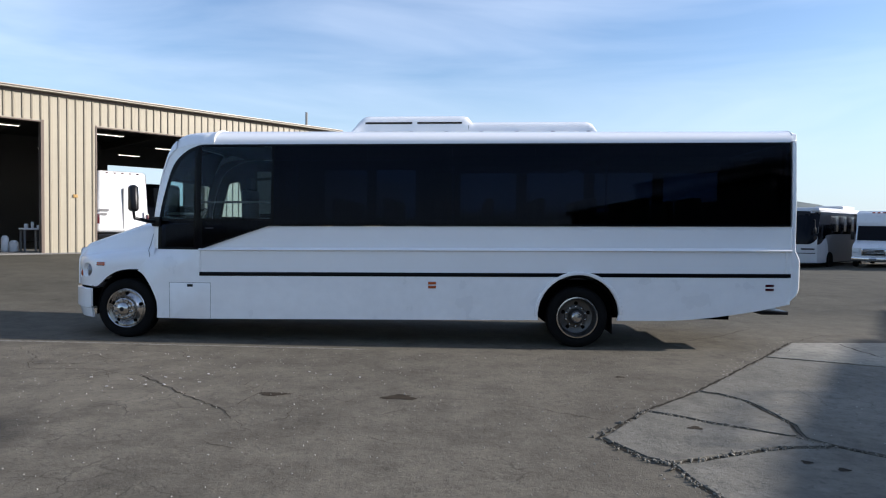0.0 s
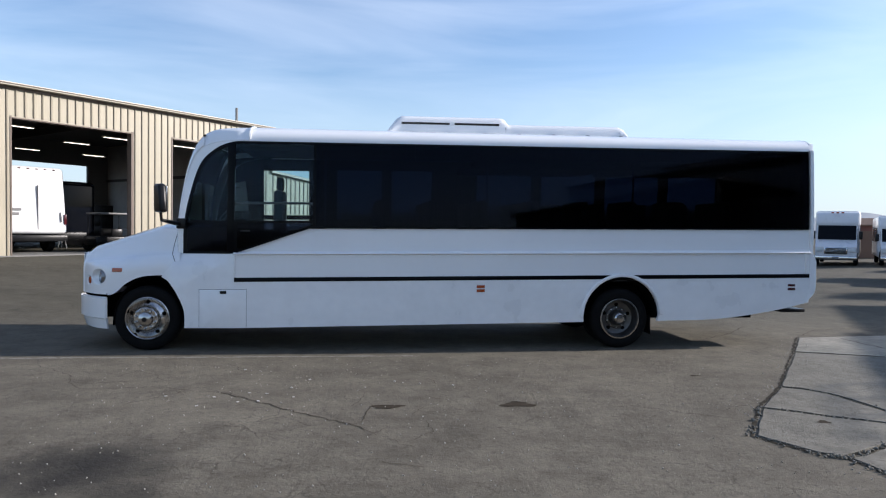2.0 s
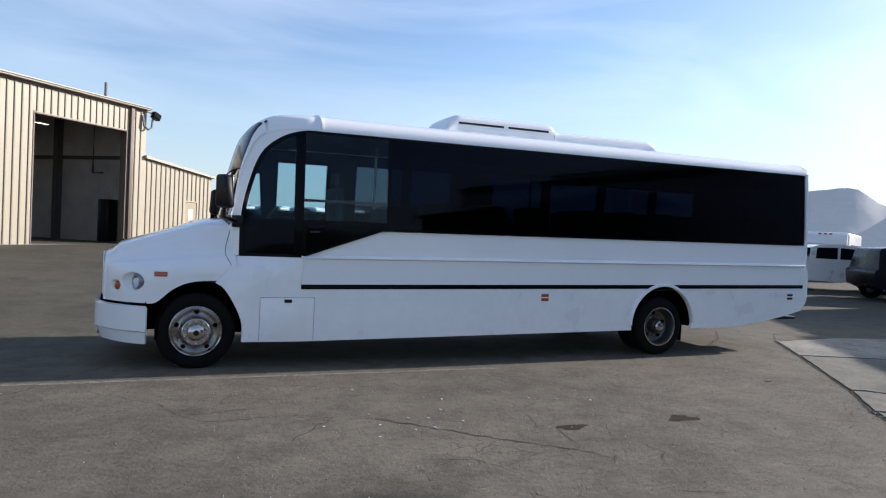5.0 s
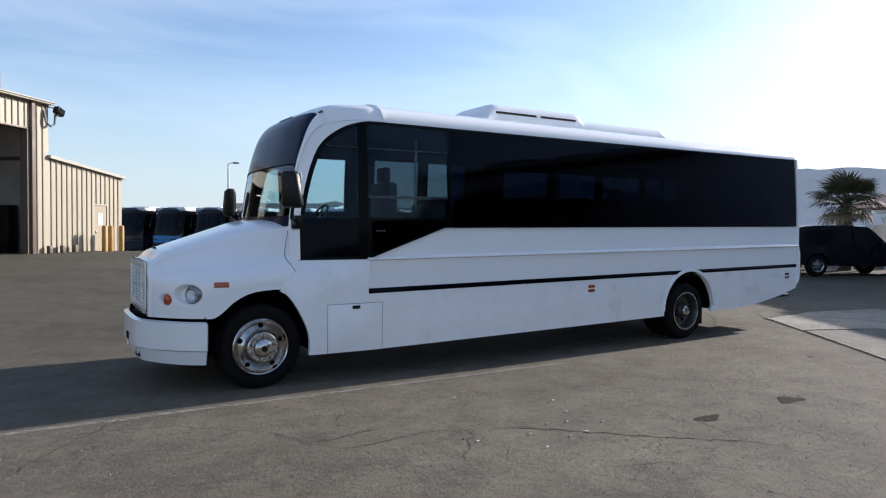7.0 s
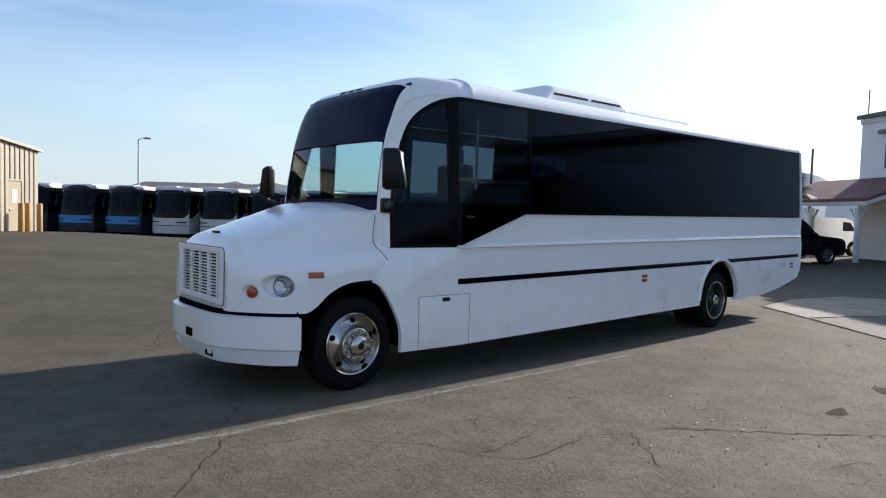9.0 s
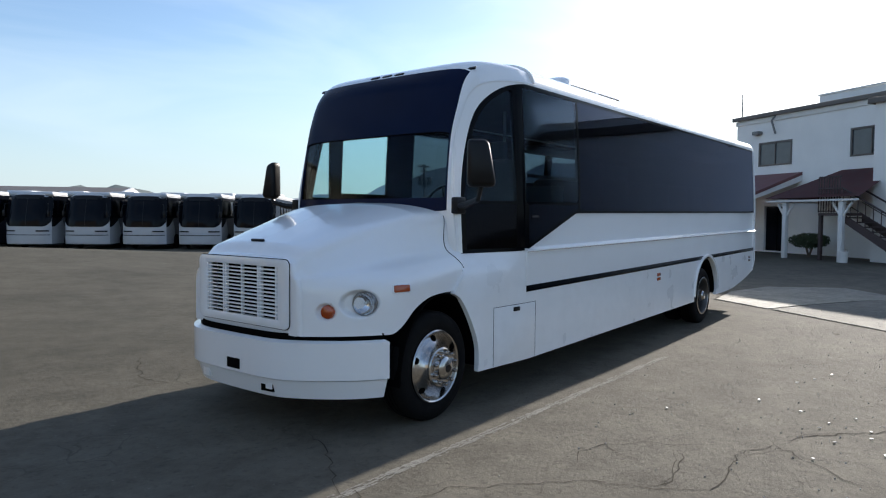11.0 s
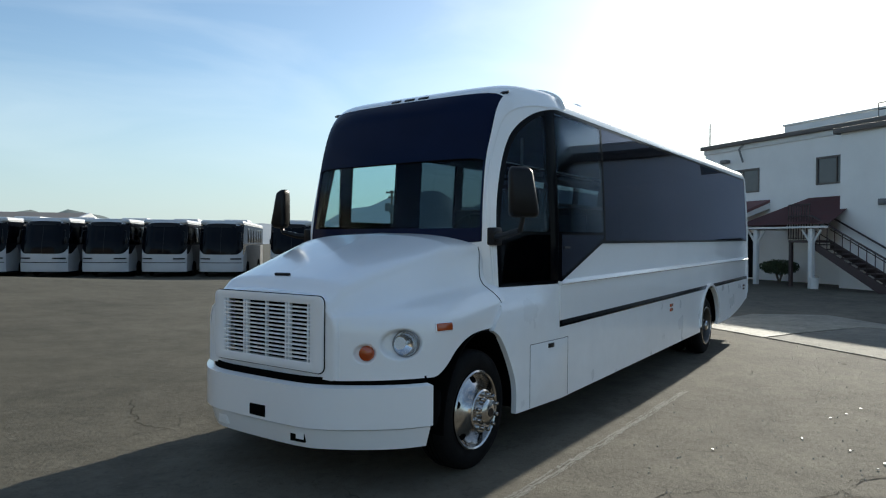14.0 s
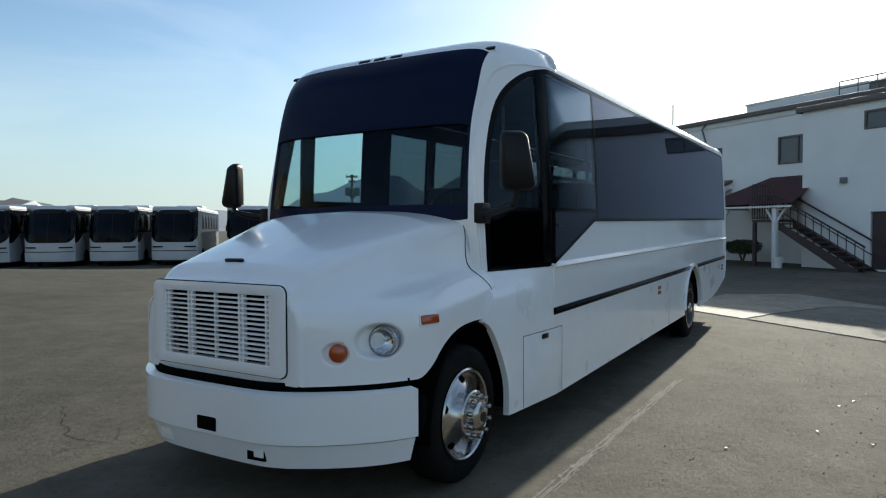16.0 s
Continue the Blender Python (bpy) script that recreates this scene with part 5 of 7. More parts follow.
def build_warehouse():
    shop = local_thing("warehouse", W, "beige ribbed metal workshop building with open bay doors", "building", kind="structure")
    x0, x1, depth = -18.0, 21.0, 15.0
    # front wall with the bay openings, then its ribs and trims
    holes = [[(a, FLOOR_Z - 0.02), (b, FLOOR_Z - 0.02), (b, HEAD_Z), (a, HEAD_Z)] for a, b in BAYS]
    wall = part("front_wall", prism(bmesh.new(), [(x0, -0.3), (x1, -0.3), (x1, EAVE_Z), (x0, EAVE_Z)], 0.0, 0.16, holes), M_BEIGE, shop, smooth=0)
    profile = [(-0.045, 0.0), (-0.022, -0.034), (0.022, -0.034), (0.045, 0.0)]
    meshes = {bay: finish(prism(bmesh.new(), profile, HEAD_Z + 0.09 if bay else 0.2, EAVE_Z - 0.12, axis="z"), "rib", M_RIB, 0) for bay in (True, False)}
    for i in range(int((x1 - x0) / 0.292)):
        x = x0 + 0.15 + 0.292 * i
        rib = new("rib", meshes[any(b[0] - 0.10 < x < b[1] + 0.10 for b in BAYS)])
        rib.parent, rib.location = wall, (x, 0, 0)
    for a, b in BAYS:
        # the wide right jamb's dark brown stands in for the shaded reveal
        for x, w in ((a - 0.02, 0.05), (b - 0.06, 0.10)):
            part("door_jamb", boxed(x, x + w, -0.02, 0.30, 0.3, HEAD_Z + 0.08), M_TRIM, shop)
        part("door_head", boxed(a + 0.05, b - 0.06, -0.02, 0.30, HEAD_Z, HEAD_Z + 0.045), M_TRIM, shop)
    part("eave", boxed(x0 - 0.2, x1 + 0.05, -0.26, 0.16, EAVE_Z - 0.02, EAVE_Z + 0.10, 0.015), M_EAVE, shop)
    part("gutter_lip", boxed(x0 - 0.2, x1 + 0.05, -0.285, -0.262, EAVE_Z + 0.035, EAVE_Z + 0.065, 0.004), M_TRIM, shop)
    # added dark strip paints the shade under the eave
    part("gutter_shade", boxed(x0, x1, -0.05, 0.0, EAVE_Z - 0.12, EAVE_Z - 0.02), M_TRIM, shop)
    part("corner_post", boxed(x1 - 0.96, x1 - 0.78, -0.12, 0.0, 0.3, EAVE_Z - 0.02, 0.015), M_TRIM, shop, "brown downpipe")
    # roof, end and back walls
    rise = 0.9
    part("roof", prism(bmesh.new(), [(0.0, EAVE_Z + 0.02), (depth / 2, EAVE_Z + rise), (depth, EAVE_Z + 0.02), (depth, EAVE_Z + 0.14), (depth / 2, EAVE_Z + rise + 0.12), (0.0, EAVE_Z + 0.14)], x0, x1, axis="x"), M_EAVE, shop, smooth=0)
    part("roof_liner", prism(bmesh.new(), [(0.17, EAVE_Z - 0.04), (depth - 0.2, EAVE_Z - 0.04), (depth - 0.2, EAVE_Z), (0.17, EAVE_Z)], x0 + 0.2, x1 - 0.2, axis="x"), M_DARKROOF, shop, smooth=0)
    part("end_wall", boxed(x1 - 0.16, x1, 0.16, depth, 0.0, EAVE_Z + 0.02), M_BEIGE, shop)
    part("end_wall", boxed(x0, x0 + 0.16, 0.16, depth, 0.0, EAVE_Z + 0.02), M_BEIGE, shop)
    back_holes = [[(14.9, 0.58), (19.6, 0.58), (19.6, 5.2), (14.9, 5.2)], [(3.0, 0.58), (6.2, 0.58), (6.2, 5.2), (3.0, 5.2)]]
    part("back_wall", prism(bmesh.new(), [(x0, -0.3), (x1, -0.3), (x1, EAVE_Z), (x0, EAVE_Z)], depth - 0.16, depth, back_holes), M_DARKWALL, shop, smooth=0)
    part("shop_floor", boxed(x0 + 0.16, x1 - 0.16, -0.05, depth, 0.2, FLOOR_Z), M_SLAB, shop)
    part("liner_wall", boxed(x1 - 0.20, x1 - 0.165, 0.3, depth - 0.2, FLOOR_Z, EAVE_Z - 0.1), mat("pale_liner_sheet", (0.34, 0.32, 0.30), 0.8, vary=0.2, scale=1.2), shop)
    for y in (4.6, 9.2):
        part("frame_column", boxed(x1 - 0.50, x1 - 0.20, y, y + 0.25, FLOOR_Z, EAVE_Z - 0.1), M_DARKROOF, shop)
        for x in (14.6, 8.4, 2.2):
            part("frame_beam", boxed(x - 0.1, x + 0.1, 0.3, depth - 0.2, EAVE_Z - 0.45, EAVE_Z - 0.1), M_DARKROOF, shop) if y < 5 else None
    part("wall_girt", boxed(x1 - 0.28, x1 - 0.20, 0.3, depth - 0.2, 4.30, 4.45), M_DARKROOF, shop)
    bm = tube(bmesh.new(), [(x1 - 0.26, 2.7, 6.2), (x1 - 0.26, 2.7, 3.7), (x1 - 0.26, 2.1, 3.7)], 0.035)
    part("wall_pipe", bm, M_DARKROOF, shop)
    # strip lights
    for x, y in [(x, y) for x in (3.6, 7.2, 11.3, 15.4, 18.9) for y in (4.0, 7.6, 12.8)]:
        lamp = part("strip_light", boxed(x - 0.62, x + 0.62, y - 0.07, y + 0.07, 5.66, 5.72), M_EAVE, shop)
        part("lit_tube", boxed(x - 0.58, x + 0.58, y - 0.05, y + 0.05, 5.645, 5.658), M_TUBE, lamp)
    # roof vent pipe, floodlight and bent conduit at the corner
    part("vent_pipe", tube(bmesh.new(), [(19.7, 1.0, EAVE_Z), (19.7, 1.0, EAVE_Z + 0.95)], 0.06), M_GREY, shop)
    part("conduit", tube(bmesh.new(), [(20.72, -0.05, 6.25), (20.74, -0.12, 5.78), (20.90, -0.2, 5.64), (21.10, -0.2, 5.75), (21.16, -0.2, 6.20)], 0.045), M_GREY, shop)
    flood = part("flood_lamp", boxed(-0.20, 0.20, -0.13, 0.13, -0.15, 0.15, 0.05, m=Matrix.Translation((21.26, -0.27, 6.28)) @ pose(0, 0, 0, 0, 22, 0)), M_PLASTIC, shop, "dark floodlight at the roof corner")
    part("flood_face", boxed(-0.15, 0.15, -0.144, -0.131, -0.11, 0.11, m=Matrix.Translation((21.26, -0.27, 6.28)) @ pose(0, 0, 0, 0, 22, 0)), M_DARKGLASS, flood)
    part("flood_bracket", tube(bmesh.new(), [(20.85, -0.1, 6.42), (21.2, -0.2, 6.38)], 0.03), M_GREY, shop)
    part("wall_notice", boxed(8.60, 8.76, -0.045, -0.036, 2.68, 2.80, 0.004), M_YELLOW, shop, "small yellow notice")

    annex = local_thing("annex", W, "low beige ribbed metal annex with a door", "building", kind="structure")
    front = part("front_wall", prism(bmesh.new(), [(21.0, -0.2), (25.5, -0.2), (25.5, 3.90), (21.0, 4.38)], 0.02, 0.16, [[(23.68, 0.50), (24.48, 0.50), (24.48, 2.62), (23.68, 2.62)]]), M_BEIGE, annex, smooth=0)
    for i in range(15):
        x = 21.15 + 0.292 * i
        top = 4.36 - 0.107 * (x - 21.0)
        door = 23.62 < x < 24.54
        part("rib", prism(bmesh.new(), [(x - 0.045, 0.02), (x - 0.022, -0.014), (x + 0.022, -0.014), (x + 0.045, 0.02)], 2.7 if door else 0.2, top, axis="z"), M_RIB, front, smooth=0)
    part("roof", prism(bmesh.new(), [(20.95, 4.40), (25.62, 3.90), (25.62, 4.02), (20.95, 4.52)], -0.15, 12.0), M_EAVE, annex, smooth=0)
    part("end_wall", boxed(25.34, 25.5, 0.16, 11.9, -0.2, 3.9), M_BEIGE, annex)
    door = part("door", boxed(23.70, 24.46, 0.05, 0.10, 0.50, 2.60), mat("tan_door", (0.34, 0.28, 0.19), 0.6, vary=0.08), annex, "tan personnel door")
    part("door_notice", boxed(23.90, 24.22, 0.040, 0.049, 1.75, 2.28), M_VANWHITE, door)
    part("door_handle", boxed(23.74, 23.84, 0.01, 0.049, 1.42, 1.50, 0.01), M_STEEL, door)
    for x, y in ((23.22, -0.8), (23.62, -0.8), (24.34, -0.8)):
        bm = lathe(bmesh.new(), [(0.11, 0.0), (0.11, 1.07), (0.085, 1.12), (0.002, 1.14)], Matrix.Translation((0, 0, 0)), 14)
        z = ground_z(*(W @ Vector((x, y, 0))).xy)
        post = single("guard_post", bm, M_YELLOW, "ochre painted steel guard post by the annex door", "bollard", "guard posts")
        post.matrix_world = W @ Matrix.Translation((x, y, z))
    for x in (20.8, 21.5, 22.2):
        bm = boxed(-0.08, 0.08, -0.08, 0.08, 0, 0.30, 0.02)
        bt = single("wall_box", bm, M_TRIM, "small brown box at the foot of the wall", "box", "wall boxes")
        bt.matrix_world = W @ Matrix.Translation((x, -0.2, ground_z(*(W @ Vector((x, -0.2, 0))).xy)))


build_warehouse()


def build_shop_things():
    # box-bodied van parked tail out in the bay
    van = local_thing("box_van", W @ Matrix.Translation((11.05, 1.7, FLOOR_Z)), "white box-bodied van parked tail first in a bay", "van")
    bm = boxed(-1.12, 1.12, 0.0, 6.2, 0.72, 3.32, 0.18, 4)
    for v in bm.verts:
        v.co.x *= 1 - 0.10 * step(1.7, 3.3, v.co.z)
        v.co.y += 0.10 * step(2.0, 3.3, v.co.z) * (1 if v.co.y < 3 else 0)
    part("body", bm, M_VANWHITE, van)
    for k in range(5):
        part("marker_lamp", boxed(-0.62 + 0.31 * k - 0.05, -0.62 + 0.31 * k + 0.05, 0.10, 0.16, 3.20, 3.25, 0.01), M_RED, van)
    part("bumper", boxed(-1.05, 1.05, -0.12, 0.10, 0.45, 0.68, 0.03), M_PLASTIC, van)
    part("chassis", boxed(-0.8, 0.8, 0.2, 6.0, 0.40, 0.80), M_SHADE, van)
    for x in (-1.0, 1.0):
        m = Matrix.Translation((x * 0.92, 1.3, 0.42)) @ pose(0, 0, 0, 0, 90, 0)
        part("wheel", lathe(bmesh.new(), [(0.2, -0.12), (0.40, -0.12), (0.42, -0.08), (0.42, 0.08), (0.40, 0.12), (0.2, 0.12), (0.2, -0.12)], m, 24), M_RUBBER, van)
        m2 = Matrix.Translation((x * 0.92, 4.9, 0.42)) @ pose(0, 0, 0, 0, 90, 0)
        part("wheel", lathe(bmesh.new(), [(0.2, -0.12), (0.40, -0.12), (0.42, -0.08), (0.42, 0.08), (0.40, 0.12), (0.2, 0.12), (0.2, -0.12)], m2, 24), M_RUBBER, van)
        part("tail_lamp", boxed(x * 1.0 - 0.05, x * 1.0 + 0.05, -0.02, 0.02, 1.1, 1.5, 0.01), M_RED, van)
    part("door_line", boxed(-0.012, 0.012, -0.006, 0.06, 0.9, 2.6), M_GREY, van)
    part("door_handle", boxed(0.82, 0.88, -0.03, 0.0, 1.2, 1.6, 0.01), M_STEEL, van)
    for k, (w, z) in enumerate(((0.36, 1.62), (0.28, 1.45))):
        part("lettering_bar", boxed(-0.95, -0.95 + w, -0.006, 0.004, z, z + 0.09), M_GREY, van)
    # dark truck beside it
    truck = local_thing("parked_truck", W @ Matrix.Translation((8.0 + 5.6, 5.2, FLOOR_Z)), "black parked truck inside the workshop", "truck")
    part("body", boxed(-1.0, 1.5, 0.0, 5.0, 0.6, 3.05, 0.2, 3), M_DARKGLASS, truck)
    part("bumper", boxed(-1.0, 1.0, -0.15, 0.05, 0.45, 0.75, 0.04), M_PLASTIC, truck)
    part("lamp", boxed(-0.9, -0.5, -0.02, 0.02, 1.0, 1.2, 0.02), M_LENS, truck)
    # small utility cart with a canopy
    cart = local_thing("utility_cart", W @ Matrix.Translation((14.35, 2.6, FLOOR_Z)), "small dark utility cart with a pale flat canopy", "cart")
    part("canopy", boxed(-0.75, 0.75, -0.6, 0.6, 1.56, 1.64, 0.03), M_GREY, cart)
    part("body", boxed(-0.9, 0.9, -0.55, 0.55, 0.25, 0.62, 0.06), M_PLASTIC, cart)
    part("seat", boxed(-0.2, 0.3, -0.5, 0.5, 0.62, 0.95, 0.06), M_PLASTIC, cart)
    for x in (-0.68, 0.68):
        for y in (-0.52, 0.52):
            part("canopy_post", tube(bmesh.new(), [(x, y, 0.6), (x, y, 1.54)], 0.02), M_PLASTIC, cart)
            part("wheel", lathe(bmesh.new(), [(0.05, -0.09), (0.2, -0.09), (0.22, 0), (0.2, 0.09), (0.05, 0.09), (0.05, -0.09)], Matrix.Translation((x, y, 0.22)) @ pose(0, 0, 0, 90, 0, 0), 18), M_RUBBER, cart)
    # work tables
    for k, (x, y, w) in enumerate(((7.55, 1.5, 0.63), (5.0, 4.0, 1.6), (18.6, 9.5, 1.8))):
        tab = local_thing("work_table", W @ Matrix.Translation((x, y, FLOOR_Z)), "grey work table with clutter in the workshop", "table", "work tables")
        part("tabletop", boxed(-w / 2, w / 2, -0.35, 0.35, 0.84, 0.90, 0.01), M_VANWHITE, tab)
        for a in (-w / 2 + 0.06, w / 2 - 0.06):
            for b in (-0.29, 0.29):
                part("leg", boxed(a - 0.03, a + 0.03, b - 0.03, b + 0.03, 0, 0.84), M_GREY, tab)
    # clutter on and under the nearest table
    for x, y, z, r, h in ((7.40, 1.45, 0.90, 0.07, 0.16), (7.62, 1.50, 0.90, 0.05, 0.24), (7.78, 1.40, 0.90, 0.04, 0.12), (7.05, 1.7, 0.0, 0.16, 0.42), (6.80, 1.9, 0.0, 0.13, 0.60)):
        can = lathe(bmesh.new(), [(0.002, 0.0), (r * 0.92, 0.0), (r, 0.02), (r, h * 0.82), (r * 0.8, h * 0.9), (r * 0.5, h), (0.002, h)], Matrix(), 18)
        ob = single("can", can, M_VANWHITE, "pale can in the workshop bay", "can", "workshop cans")
        ob.matrix_world = W @ Matrix.Translation((x, y, FLOOR_Z + z))
    for x, y, w, h, m in ((16.9, 8.5, 1.3, 2.1, M_PLASTIC), (15.9, 9.0, 0.9, 1.7, M_TRIM), (20.3, 1.3, 0.5, 1.9, M_PLASTIC), (4.0, 5.5, 1.1, 1.8, M_PLASTIC)):
        cab_ob = local_thing("tool_cabinet", W @ Matrix.Translation((x, y, FLOOR_Z)), "dark steel tool cabinet in the workshop", "cabinet", "tool cabinets")
        part("body", boxed(-w / 2, w / 2, -0.3, 0.3, 0.06, h, 0.02), m, cab_ob)
        for k in range(4):
            part("drawer", boxed(-w / 2 + 0.03, w / 2 - 0.03, -0.315, -0.30, 0.1 + k * (h - 0.2) / 4, 0.06 + (k + 1) * (h - 0.2) / 4, 0.004), m, cab_ob)
    for k, (x, y) in enumerate(((5.9, 2.2), (6.3, 2.5), (13.2, 4.4), (14.6, 3.2))):
        st = local_thing("stool", W @ Matrix.Translation((x, y, FLOOR_Z)), "pale plastic bucket stool on the workshop floor", "stool", "stools")
        part("seat", lathe(bmesh.new(), [(0.002, 0.55), (0.17, 0.55), (0.18, 0.58), (0.17, 0.62), (0.002, 0.62)], Matrix(), 20), M_VANWHITE, st)
        for a in range(3):
            part("leg", tube(bmesh.new(), [(0.10 * math.cos(a * 2.1), 0.10 * math.sin(a * 2.1), 0.56), (0.2 * math.cos(a * 2.1), 0.2 * math.sin(a * 2.1), 0)], 0.018), M_GREY, st)


build_shop_things()

# ---- the office building ----
M_STUCCO = mat("white_stucco", (0.80, 0.79, 0.77), 0.85, vary=0.06, scale=0.8, fine=40, bump=0.25)
M_RED_ROOF = mat("dull_red_roofing", (0.165, 0.070, 0.070), 0.75, vary=0.2, scale=2.0, fine=30)
M_CAP = mat("dark_roof_cap", (0.13, 0.115, 0.105), 0.7, vary=0.15)
M_WOOD_WHITE = mat("white_timber", (0.68, 0.67, 0.65), 0.7, vary=0.06)
M_IRON = mat("dark_stair_iron", (0.055, 0.035, 0.035), 0.6, vary=0.2)
M_PANE = mat("office_pane", (0.10, 0.11, 0.12), 0.08, vary=0.1)
M_LEAF = mat("bush_leaf", (0.045, 0.065, 0.028), 0.7, vary=0.4, scale=6, fine=40)
M_BARK = mat("bark", (0.13, 0.095, 0.065), 0.9, vary=0.3, scale=6, fine=40, bump=0.6)
O = Matrix.Translation((27.6, 16.3, 0.0)) @ pose(0, 0, 0, 0, 0, -122)


def clump(bm, centre, spread, count, size, rng):
    """Many small leaves scattered through a flattened ball."""
    for _ in range(count):
        d = Vector((rng.gauss(0, 1), rng.gauss(0, 1), rng.gauss(0, 1))).normalized() * rng.uniform(0.72, 1.05)
        p = Vector(centre) + Vector((d.x * spread[0], d.y * spread[1], d.z * spread[2]))
        m = Matrix.Translation(p) @ pose(0, 0, 0, rng.uniform(0, 360), rng.uniform(0, 360), rng.uniform(0, 360))
        s = size * rng.uniform(0.6, 1.3)
        vs = [bm.verts.new(m @ Vector(q)) for q in ((-s, 0, 0), (0, -s * 0.45, s * 0.12), (s, 0, 0), (0, s * 0.45, s * 0.12))]
        bm.faces.new(vs)


def build_office():
    office = local_thing("office_building", O, "two-storey white stucco office with dull red awning roofs", "building", kind="structure")
    win = [(1.50, 3.46, 4.46, 5.60), (6.52, 8.40, 4.54, 5.73)]
    holes = [[(a, c), (b, c), (b, d), (a, d)] for a, b, c, d in win] + [[(1.94, 0.25), (3.30, 0.25), (3.30, 2.45), (1.94, 2.45)]]
    part("wall", prism(bmesh.new(), [(0, -0.3), (8.77, -0.3), (8.77, 7.0), (0, 7.0)], 0.0, 0.25, holes), M_STUCCO, office, smooth=0)
    wing = [(11.23, 12.80, 5.36, 6.02)]
    wing_holes = [[(11.48, 0.16), (12.59, 0.16), (12.59, 2.30), (11.48, 2.30)]] + [[(a, c), (b, c), (b, d), (a, d)] for a, b, c, d in wing]
    part("wall", prism(bmesh.new(), [(8.77, -0.3), (34, -0.3), (34, 6.47), (8.77, 6.47)], -1.58, -1.33, wing_holes), M_STUCCO, office, smooth=0)
    part("wall", boxed(8.78, 34, 0.0, 0.25, 6.3, 7.0), M_STUCCO, office)
    part("wall", boxed(8.77, 9.02, -1.33, 0.0, -0.3, 6.47), M_STUCCO, office)
    part("wall", boxed(0.0, 0.25, 0.25, 12, -0.3, 7.0), M_STUCCO, office)
    part("inner_wall", boxed(0.3, 33.8, 3.0, 3.2, -0.2, 6.9), M_DARKWALL, office)
    part("roof", boxed(-0.15, 34.2, -0.05, 12.2, 6.98, 7.05), M_CAP, office)
    part("roof", boxed(8.62, 34.2, -1.66, -0.05, 6.45, 6.52), M_CAP, office, "flat wing roof")
    part("roof_edge", boxed(-0.18, 34.2, -0.20, -0.05, 6.86, 7.06, 0.02), M_CAP, office)
    part("eave_band", boxed(-0.05, 8.77, -0.06, 0.0, 6.62, 6.86, 0.01), M_WOOD_WHITE, office)
    part("roof_edge", boxed(8.55, 34.2, -1.76, -1.66, 6.34, 6.56, 0.02), M_CAP, office)
    part("roof_edge", boxed(8.55, 8.62, -1.66, -0.2, 6.34, 6.56, 0.02), M_CAP, office)
    part("parapet", boxed(4.35, 30, 0.6, 0.8, 7.06, 7.52, 0.02), M_STUCCO, office)
    part("parapet_cap", boxed(4.3, 30, 0.55, 0.85, 7.52, 7.60, 0.01), M_STUCCO, office)
    for k in range(4):
        x = 9.3 + 0.75 * k
        part("roof_rail", tube(bmesh.new(), [(x, -0.1, 7.06), (x, -0.1, 7.62)], 0.025, 6), M_GREY, office)
    for z in (7.35, 7.62):
        part("roof_rail", tube(bmesh.new(), [(9.3, -0.1, z), (11.55, -0.1, z)], 0.025, 6), M_GREY, office)
    part("roof_unit", boxed(10.4, 12.2, 0.0, 0.5, 7.06, 7.45, 0.04), M_GREY, office, "grey rooftop unit")
    for a, b, c, d in win + wing:
        y = 0.0 if a < 9.5 else -1.58
        w = part("window", prism(bmesh.new(), [(a - 0.02, c - 0.02), (b + 0.02, c - 0.02), (b + 0.02, d + 0.02), (a - 0.02, d + 0.02)], y - 0.03, y + 0.06, [[(a + 0.06, c + 0.06), (b - 0.06, c + 0.06), (b - 0.06, d - 0.06), (a + 0.06, d - 0.06)]]), M_CAP, office, "dark framed sliding window")
        mid = (a + b) / 2
        part("pane", boxed(a + 0.05, mid - 0.015, y + 0.03, y + 0.04, c + 0.05, d - 0.05), M_PANE, w)
        part("pane", boxed(mid + 0.015, b - 0.05, y + 0.03, y + 0.04, c + 0.05, d - 0.05), M_PANE, w)
        part("window_bar", boxed(mid - 0.025, mid + 0.025, y - 0.02, y + 0.06, c + 0.05, d - 0.05), M_CAP, w)
    part("door", boxed(1.98, 2.64, 0.10, 0.15, 0.25, 2.42), M_DARKGLASS, office, "dark glazed entrance door")
    part("door", boxed(2.68, 3.26, 0.10, 0.15, 0.25, 2.42), M_DARKGLASS, office)
    part("door", boxed(11.51, 12.56, -1.50, -1.44, 0.16, 2.27), M_IRON, office, "dark door")
    part("wall_lamp", boxed(1.25, 1.70, -0.30, 0.0, 6.02, 6.20, 0.05), M_GREY, office, "wall floodlight")
    part("wall_box", boxed(10.36, 10.62, -1.70, -1.58, 3.40, 3.63, 0.02), M_GREY, office, "small grey wall fitting")
    part("downpipe", tube(bmesh.new(), [(2.5, -0.05, 6.9), (2.5, -0.3, 6.6), (2.7, -0.25, 5.95)], 0.05), M_GREY, office)
    part("aerial", tube(bmesh.new(), [(0.1, 0.2, 7.1), (0.1, 0.2, 8.3)], 0.03), M_GREY, office)
    # awning roofs on posts
    aw = part("awning", prism(bmesh.new(), [(0.0, 4.02), (-3.1, 2.92), (-3.1, 2.78), (0.0, 3.88)], -2.8, 4.1, axis="x"), M_RED_ROOF, office, "dull red sloping awning roof", smooth=0)
    part("fascia", prism(bmesh.new(), [(0.0, 3.87), (-3.1, 2.77), (-3.1, 2.62), (0.0, 3.60)], 4.0, 4.09, axis="x"), M_WOOD_WHITE, aw, smooth=0)
